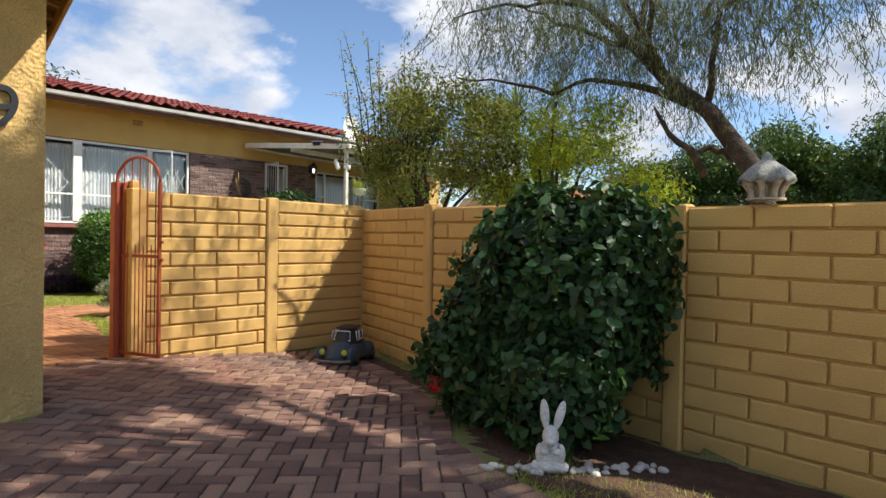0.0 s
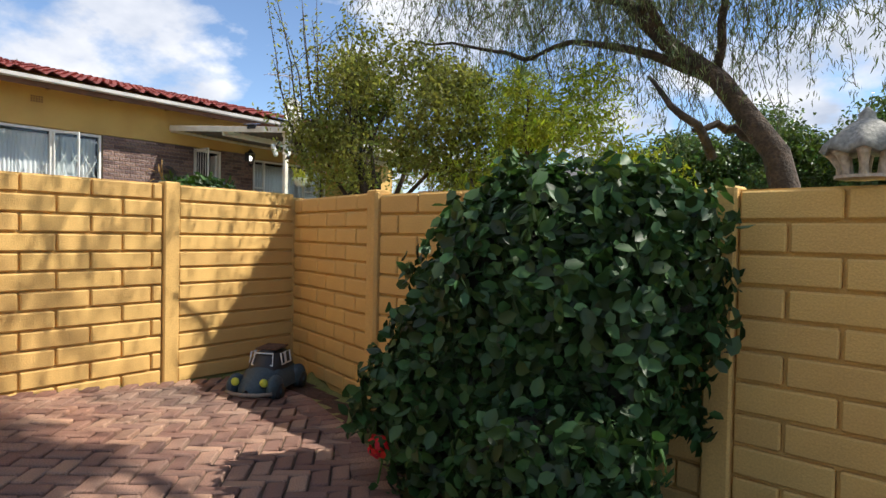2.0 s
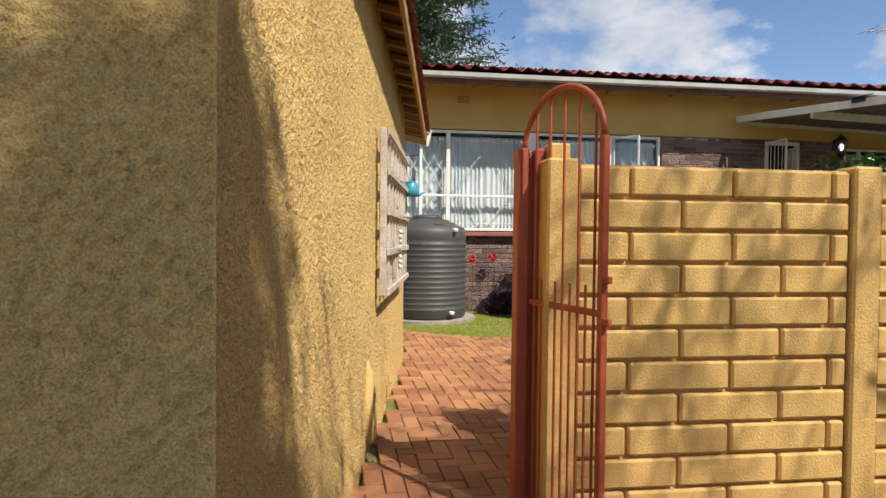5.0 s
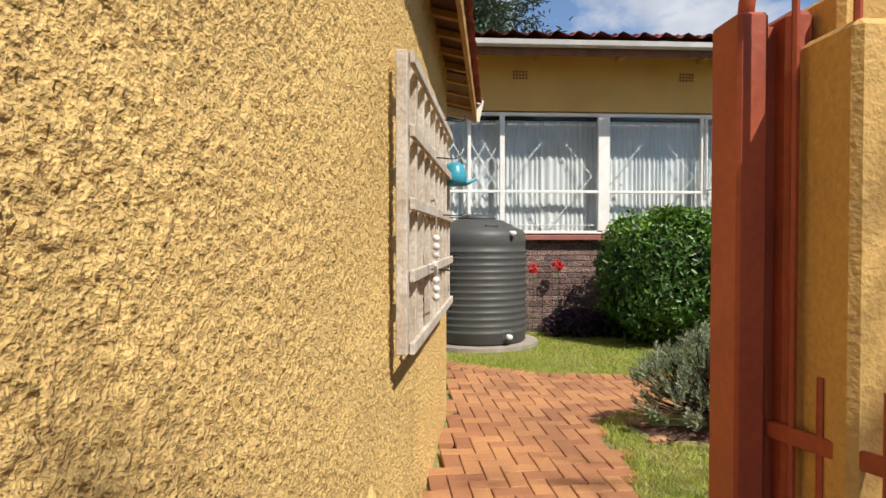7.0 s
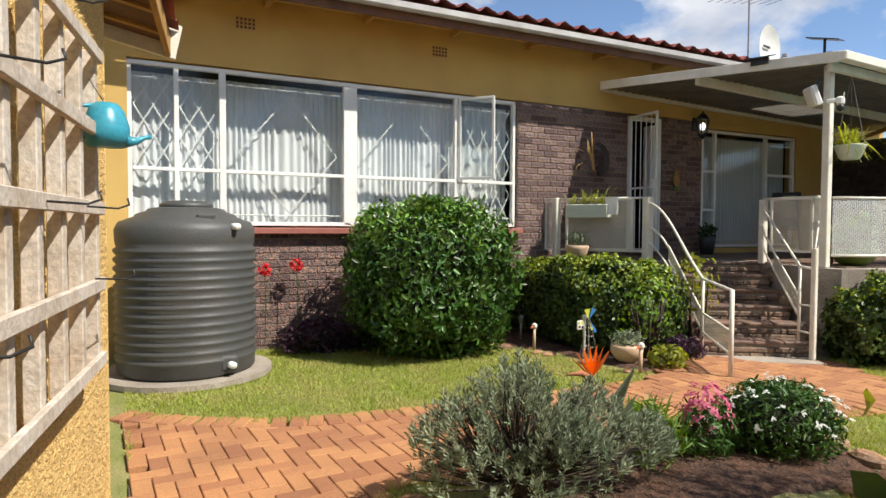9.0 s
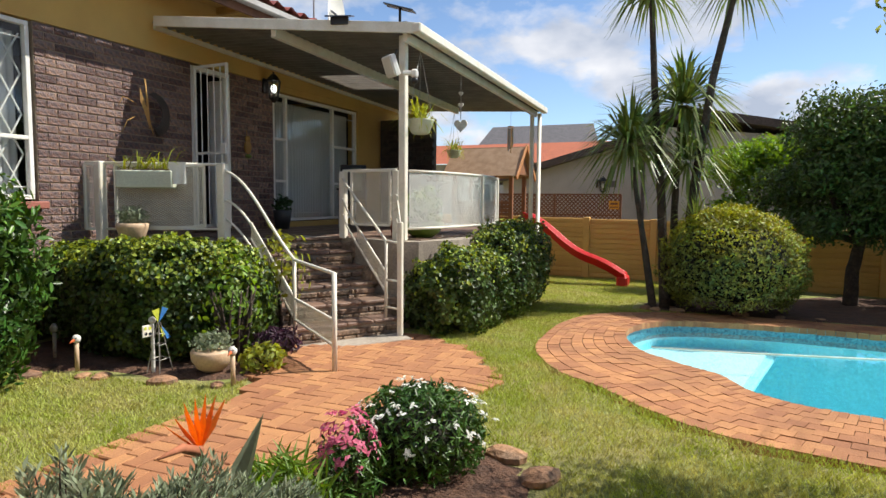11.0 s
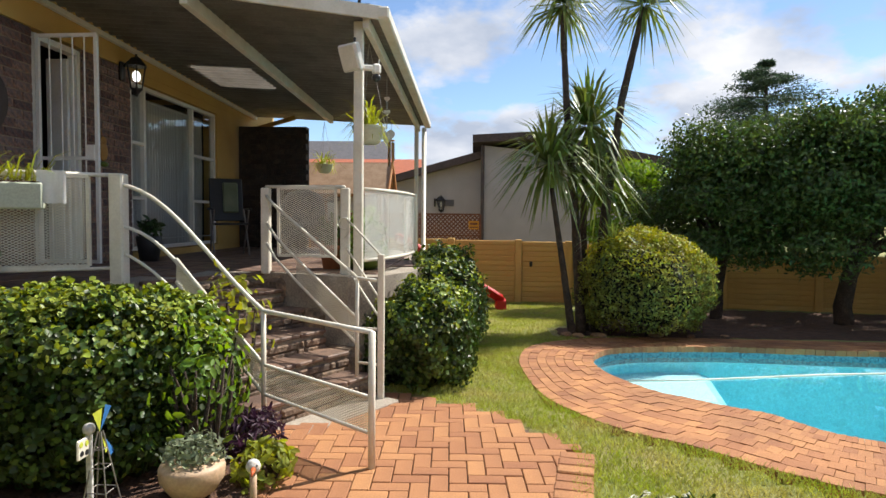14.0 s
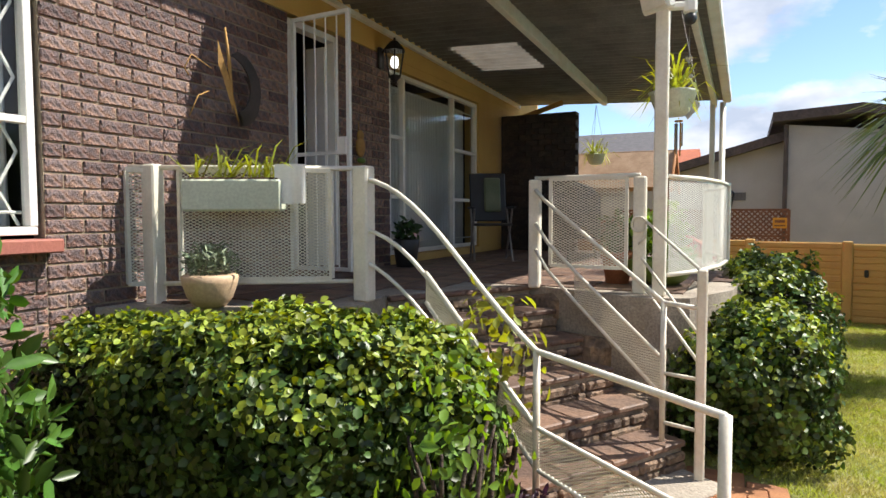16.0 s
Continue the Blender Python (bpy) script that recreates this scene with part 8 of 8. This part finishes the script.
def ornaments():
    t = base("wire_windmill", "small wire windmill tower ornament with a yellow and blue vane", "garden ornament", pose(-12.44, 6.80, 0.15))
    for k in range(4):
        a = k * 1.571 + 0.8
        part("leg", Geo().tube([(0.10 * math.cos(a), 0.10 * math.sin(a), 0), (0.012 * math.cos(a), 0.012 * math.sin(a), 0.42)], 0.004, 5), M_STEEL, t)
    for z in (0.12, 0.24, 0.33):
        r = 0.10 * (1 - z / 0.48)
        part("ring", Geo().tube([(r * math.cos(q), r * math.sin(q), z) for q in np.linspace(0.8, 7.08, 5)], 0.003, 4), M_STEEL, t)
    part("vane", Geo().add([(0, 0, 0.42), (0.0, 0.10, 0.52), (0.01, 0.03, 0.55), (0, 0.02, 0.40), (0.0, 0.12, 0.28), (0.01, 0.07, 0.27)], [(0, 1, 2), (3, 4, 5)]), M_BLUEP, t, "blue painted blade")
    part("vane", Geo().add([(0.004, -0.01, 0.42), (0.004, -0.07, 0.53), (0.012, 0.0, 0.54), (0.004, 0.0, 0.40), (0.004, 0.06, 0.31), (0.014, 0.02, 0.30)], [(0, 1, 2), (3, 4, 5)]), M_YELLOW, t, "yellow painted blade")
    s = base("bow_stake", "white painted stake with a spotted bow and bird head", "garden ornament", pose(-12.48, 6.77, 0.15))
    part("stake", Geo().box((0, 0, 0.2), (0.03, 0.02, 0.44), 0.004), M_STATUE, s)
    bow = part("bow", Geo().box((0.0, -0.05, 0.36), (0.012, 0.10, 0.10), 0.02), M_CREAM, s, "cream bow with dark and yellow spots")
    for y, z, m in ((-0.03, 0.38, M_YELLOW), (-0.07, 0.34, M_BLACK), (-0.075, 0.385, M_YELLOW), (-0.03, 0.335, M_BLACK)):
        part("spot", Geo().tube([(0.004, y, z), (0.0085, y, z)], 0.014, 8), m, bow)
    part("head", Geo().ball((0, 0, 0.44), 0.03, 8), M_STATUE, s, smooth=True)
    for x, y in ((-11.65, 6.78), (-13.1, 6.55)):
        g = base("bird_stake", "white goose-head garden stake with an orange beak", "garden ornament", pose(x, y, 0.15), group="goose stakes")
        part("stake", Geo().tube([(0, 0, 0), (0, 0, 0.24)], 0.018, 8), M_POT, g, smooth=True)
        part("head", Geo().ball((0, 0, 0.27), 0.036, 10), M_STATUE, g, smooth=True)
        part("beak", Geo().tube([(0.01, -0.03, 0.265), (0.02, -0.075, 0.25)], [0.014, 0.003], 8), M_ORANGEP, g, smooth=True)
        part("eye", Geo().ball((0.024, -0.02, 0.28), 0.006, 6), M_BLACK, g, smooth=True)
    l = base("garden_light", "short grey garden light stake in the bed", "lamp", pose(-13.62, 6.72, 0.14))
    part("stake", Geo().tube([(0, 0, 0), (0, 0, 0.26)], 0.016, 8), M_CONC, l, smooth=True)
    part("cap", Geo().lathe([(0.03, 0.26), (0.035, 0.3), (0.02, 0.33), (0.002, 0.335)], 10), M_CONC, l, smooth=True)
    r = np.random.default_rng(77)
    spots = [(-13.75, 5.1), (-13.55, 5.75), (-14.1, 4.6), (-13.3, 6.25), (-12.75, 6.5), (-12.2, 6.6), (-11.75, 6.72), (-9.3, 6.35), (-9.6, 6.45), (-9.05, 6.15), (-9.1, 5.8), (-10.0, 3.62), (-9.6, 3.62), (-9.35, 4.1), (-9.25, 4.6), (-9.95, 5.0),
             (-9.2, 12.85), (-9.05, 12.75), (-8.75, 12.8), (-7.9, 12.95), (-7.4, 12.95), (-6.9, 13.0), (-12.9, 6.45), (-14.3, 4.1)]
    for k, (x, y) in enumerate(spots):
        sz = r.uniform(0.05, 0.10)
        b = Geo().ball((0, 0, 0), sz, 5, (1.4, 0.95, 0.5))
        v = np.vstack(b.v)
        v = v * (1 + 0.18 * np.array([noise.noise(Vector(p) * 18 + Vector((k, 0, 0))) for p in v]))[:, None]
        Geo().add(v, b.f).thing("rock", M_ROCK, "rough red-brown edging rock in the soil", "stone", group="bed edging rocks", at=pose(x, y, ground_z(x, y) + sz * 0.25, 0, 0, r.uniform(0, 360)))


M_ROCK = mat("orange_brown_rock", (0.38, 0.20, 0.10), (0.22, 0.14, 0.09), 0.9, 8, 0.6, 0.015, 40, spread=0.3, fine=0.3)
M_BLUEP = mat("blue_paint", (0.04, 0.16, 0.4), (0.03, 0.13, 0.33), 0.5, 9, 0.3)
M_ORANGEP = mat("orange_paint", (0.6, 0.12, 0.03), (0.5, 0.1, 0.03), 0.5, 9, 0.3)
ornaments()


# ---- the far end of the garden ----
fence_run("fence_back", "ochre precast slatted boundary fence with posts", (-8.45, 17.75), (-16.5, 18.1), [1.1, 2.6, 4.2, 5.8], [1.16, 1.18, 1.20, 1.22, 1.22], 13, -0.30, face=1, slat=True, relief=0.02)
fence_run("fence_pool", "ochre precast slatted boundary fence under the trees", (3.5, 15.4), (-8.45, 17.75), [1.8, 3.6, 5.4, 7.2, 9.0, 10.6], [0.86, 0.9, 0.94, 0.98, 1.02, 1.08, 1.12], 13, -0.40, face=1, slat=True, relief=0.02)
Geo().box((0, 0, 0), (0.06, 0.05, 0.12), 0.01).thing("gate_lock", M_BLACK, "black lock box on the slatted fence", "lock", at=pose(-9.28, 17.70, 0.66))


def lattice():
    th = base("lattice_screen", "dark brown wooden lattice screen above the fence", "screen", pose(-13.6, 18.6, 0.9))
    W, Hh = 3.2, 0.75
    part("frame", Geo().bar((0, 0, 0.35), (W, 0, 0.35), 0.04).bar((0, 0, Hh + 0.1), (W, 0, Hh + 0.1), 0.04).bar((0, 0, -1), (0, 0, Hh + 0.1), 0.05).bar((W, 0, -1), (W, 0, Hh + 0.1), 0.05).bar((W / 2, 0, -1), (W / 2, 0, Hh + 0.1), 0.05), M_WOODDARK, th)
    part("lattice", mesh_quad((0, 0, 0.1), (W, 0, 0.1), (W, 0, Hh + 0.1), (0, 0, Hh + 0.1), 0.10, 0.032, 1.0), M_WOODDARK, th)
    s = base("warning_sign", "small yellow warning sign on the lattice", "sign", pose(-10.55, 18.57, 1.5))
    part("plate", Geo().box((0, 0, 0), (0.24, 0.01, 0.2), 0.004), M_YELLOWSIGN, s)
    part("marks", Geo().box((0, -0.008, 0.03), (0.17, 0.004, 0.05)).box((0, -0.008, -0.05), (0.19, 0.004, 0.025)), M_WOODDARK, s)


M_YELLOWSIGN = mat("amber_sign", (0.55, 0.27, 0.02), (0.45, 0.22, 0.02), 0.5, 8, 0.3)
lattice()


def playhouse():
    th = base("playhouse", "wooden garden playhouse with a shingled pitched roof", "playhouse", pose(-13.05, 16.9, -0.15))
    for x in (-0.75, 0.6):
        for y in (-0.5, 0.5):
            part("post", Geo().box((x, y, 1.15), (0.09, 0.09, 2.3), 0.008), M_PLAYWOOD, th)
    part("deck", Geo().box((-0.08, 0, 1.05), (1.5, 1.15, 0.06), 0.005), M_PLAYWOOD, th)
    for k in range(7):
        part("board", Geo().box((-0.08, -0.53, 1.18 + k * 0.085), (1.35, 0.025, 0.075), 0.004), M_PLAYWOOD, th)
    for s in (-1, 1):
        for k in range(7):
            f = (k + 0.5) / 7
            part("roof_board", Geo().box((-0.1, s * 0.72 * (1 - f), 2.28 + 0.66 * f), (1.75, 0.17, 0.022), 0.003, Euler((s * -0.74, 0, 0)).to_matrix()), M_SHINGLE, th)
        part("barge", Geo().bar((0.8, s * 0.76, 2.22), (0.8, 0, 2.97), 0.03, 0.10, 0.004), M_PLAYTRIM, th, "orange-brown gable board")
    part("gable_board", Geo().add([(0.7, -0.6, 2.32), (0.7, 0.6, 2.32), (0.7, 0, 2.90)], [(0, 1, 2)]), M_PLAYWOOD, th)
    part("ladder", Geo().bar((0.6, -0.45, 1.1), (1.0, -0.45, 0.05), 0.05).bar((0.6, -0.1, 1.1), (1.0, -0.1, 0.05), 0.05), M_PLAYWOOD, th)
    s = base("slide", "red plastic children's slide", "slide", pose(-12.1, 16.35, -0.15))
    n = 24
    prof = [(-0.24, 0.14), (-0.2, 0.14), (-0.18, 0.0), (0.18, 0.0), (0.2, 0.14), (0.24, 0.14)]
    vs, fs = [], []
    for i in range(n + 1):
        u = i / n
        x = 2.15 * u
        z = 1.25 * max(0.0, 1 - u) ** 1.15 + 0.10 + 0.05 * math.sin(3 * math.pi * u)
        for a, b in prof:
            vs.append((x, a, z + b))
    fs = [(i * 6 + k, i * 6 + k + 1, (i + 1) * 6 + k + 1, (i + 1) * 6 + k) for i in range(n) for k in range(5)]
    ch = part("chute", Geo().add(vs, fs), M_RED, s, smooth=True)
    sol = ch.modifiers.new("thickness", "SOLIDIFY"); sol.thickness = 0.02
    part("foot", Geo().box((2.1, 0, 0.1), (0.22, 0.44, 0.24), 0.04), M_RED, s)


M_PLAYWOOD = mat("stained_pine", (0.26, 0.11, 0.05), (0.18, 0.08, 0.04), 0.7, 6, 0.5, 0.002, 60)
M_PLAYTRIM = mat("orange_pine", (0.45, 0.2, 0.07), (0.36, 0.15, 0.05), 0.6, 6, 0.5, 0.002, 60)
M_SHINGLE = mat("sun_bleached_roof_board", (0.36, 0.24, 0.15), (0.27, 0.17, 0.1), 0.8, 6, 0.5, 0.003, 60)
M_RED = mat("red_plastic", (0.55, 0.02, 0.02), (0.48, 0.02, 0.02), 0.35, 5, 0.3, 0, 60)
playhouse()


def neighbours():
    M_GREYWALL = mat("pale_grey_plaster", (0.37, 0.34, 0.33), (0.32, 0.30, 0.29), 0.85, 2, 0.5, 0.003, 60)
    M_ROOFB = mat("dark_brown_roof_tile", (0.085, 0.06, 0.055), (0.06, 0.045, 0.042), 0.8, 4, 0.6, 0.01, 30, fine=0.3)
    M_ROOFO = mat("orange_roof_tile", (0.42, 0.12, 0.055), (0.34, 0.1, 0.05), 0.8, 4, 0.6, 0.01, 30, fine=0.3)
    M_ROOFG = mat("grey_roof_tile", (0.13, 0.12, 0.125), (0.1, 0.095, 0.1), 0.8, 4, 0.6, 0.01, 30, fine=0.3)
    a = base("neighbour_house", "pale grey neighbouring house with a dark tiled mono-pitch roof", "house", pose(-10, 23, -0.4))
    def verge(x):
        return 3.95 + 0.28 * x
    part("wall", Geo().prism([(-4.8, 0), (-0.25, 0), (-0.25, 5), (-4.8, 5)], 0, lambda x, y: verge(x)), M_GREYWALL, a)
    part("wall", Geo().prism([(-0.25, -0.6), (5.0, -0.6), (5.0, 5), (-0.25, 5)], 0, lambda x, y: 4.2 if x < 1 else 3.6), M_GREYWALL, a)
    part("roof", Geo().add([(-5.1, -0.35, verge(-5.1)), (-0.1, -0.35, verge(-0.1)), (-0.1, 5, verge(-0.1)), (-5.1, 5, verge(-5.1)), (-5.1, -0.35, verge(-5.1) + 0.22), (-0.1, -0.35, verge(-0.1) + 0.22), (-0.1, 5, verge(-0.1) + 0.22), (-5.1, 5, verge(-5.1) + 0.22)],
                           [(0, 3, 2, 1), (4, 5, 6, 7), (0, 1, 5, 4), (1, 2, 6, 5), (2, 3, 7, 6), (3, 0, 4, 7)]), M_ROOFB, a, "dark brown tiled roof with a thick verge")
    part("roof", Geo().add([(-0.6, -0.95, 4.25), (1.2, -0.95, 4.35), (5.3, -0.95, 3.55), (5.3, 5, 3.55), (1.2, 5, 4.35), (-0.6, 5, 4.25), (-0.6, -0.95, 4.47), (1.2, -0.95, 4.57), (5.3, -0.95, 3.77), (5.3, 5, 3.77), (1.2, 5, 4.57), (-0.6, 5, 4.47)],
                           [(0, 1, 7, 6), (1, 2, 8, 7), (2, 3, 9, 8), (6, 7, 10, 11), (7, 8, 9, 10), (5, 0, 6, 11), (0, 5, 4, 1), (1, 4, 3, 2)]), M_ROOFB, a)
    part("downpipe", Geo().tube([(-0.3, -0.66, 0.3), (-0.3, -0.66, 4.2)], 0.05, 8), M_ROOFB, a)
    part("number_plate", Geo().box((-1.3, -0.02, 2.52), (0.3, 0.02, 0.2), 0.004), M_ROOFG, a)
    wall_lantern((-11.75, 22.95, 2.1), "black lantern on the neighbouring house wall", 1.6, False)
    b = base("far_house", "far white house with orange and grey tiled roofs", "house", pose(-19, 38, -0.4))
    part("wall", Geo().prism([(-6, 0), (5.2, 0), (5.2, 6), (-6, 6)], 0, 4.1), M_GREYWALL, b)
    part("roof", Geo().add([(-6.5, -0.6, 4.1), (5.6, -0.6, 4.1), (5.6, 3, 5.5), (-6.5, 3, 5.5), (5.6, 6.6, 4.1), (-6.5, 6.6, 4.1)], [(0, 1, 2, 3), (3, 2, 4, 5), (1, 4, 2)]), M_ROOFO, b, "orange tiled roof")
    part("upper_wall", Geo().prism([(-3.5, 5), (2.6, 5), (2.6, 10), (-3.5, 10)], 0, 5.6), M_GREYWALL, b)
    part("upper_roof", Geo().add([(-4, 4.4, 5.5), (3.0, 4.4, 5.5), (3.0, 7.5, 7.1), (-4, 7.5, 7.1), (3.0, 10.6, 5.5), (-4, 10.6, 5.5)], [(0, 1, 2, 3), (3, 2, 4, 5), (1, 4, 2)]), M_ROOFG, b, "grey tiled upper roof")
    for x in (-2, 1.5):
        w = part("window", Geo().box((x, -0.02, 2.4), (1.2, 0.06, 1.2), 0.01), M_WHITE, b)
        # dark pane: the unlit room behind it is put into the colour
        part("pane", Geo().box((x, -0.06, 2.4), (1.05, 0.02, 1.05)), M_UNLIT, w)
    c = base("far_house", "far pale house with orange tiled roof beyond the fence", "house", pose(-12.0, 40.0, -0.4))
    part("wall", Geo().prism([(-3, 0), (3, 0), (3, 5), (-3, 5)], 0, 3.2), M_GREYWALL, c)
    part("roof", Geo().add([(-3.5, -0.5, 3.1), (3.5, -0.5, 3.1), (3.5, 2.5, 4.6), (-3.5, 2.5, 4.6), (3.5, 5.5, 3.1), (-3.5, 5.5, 3.1)], [(0, 1, 2, 3), (3, 2, 4, 5), (1, 4, 2), (0, 3, 5)]), M_ROOFO, c, "orange tiled roof")


neighbours()
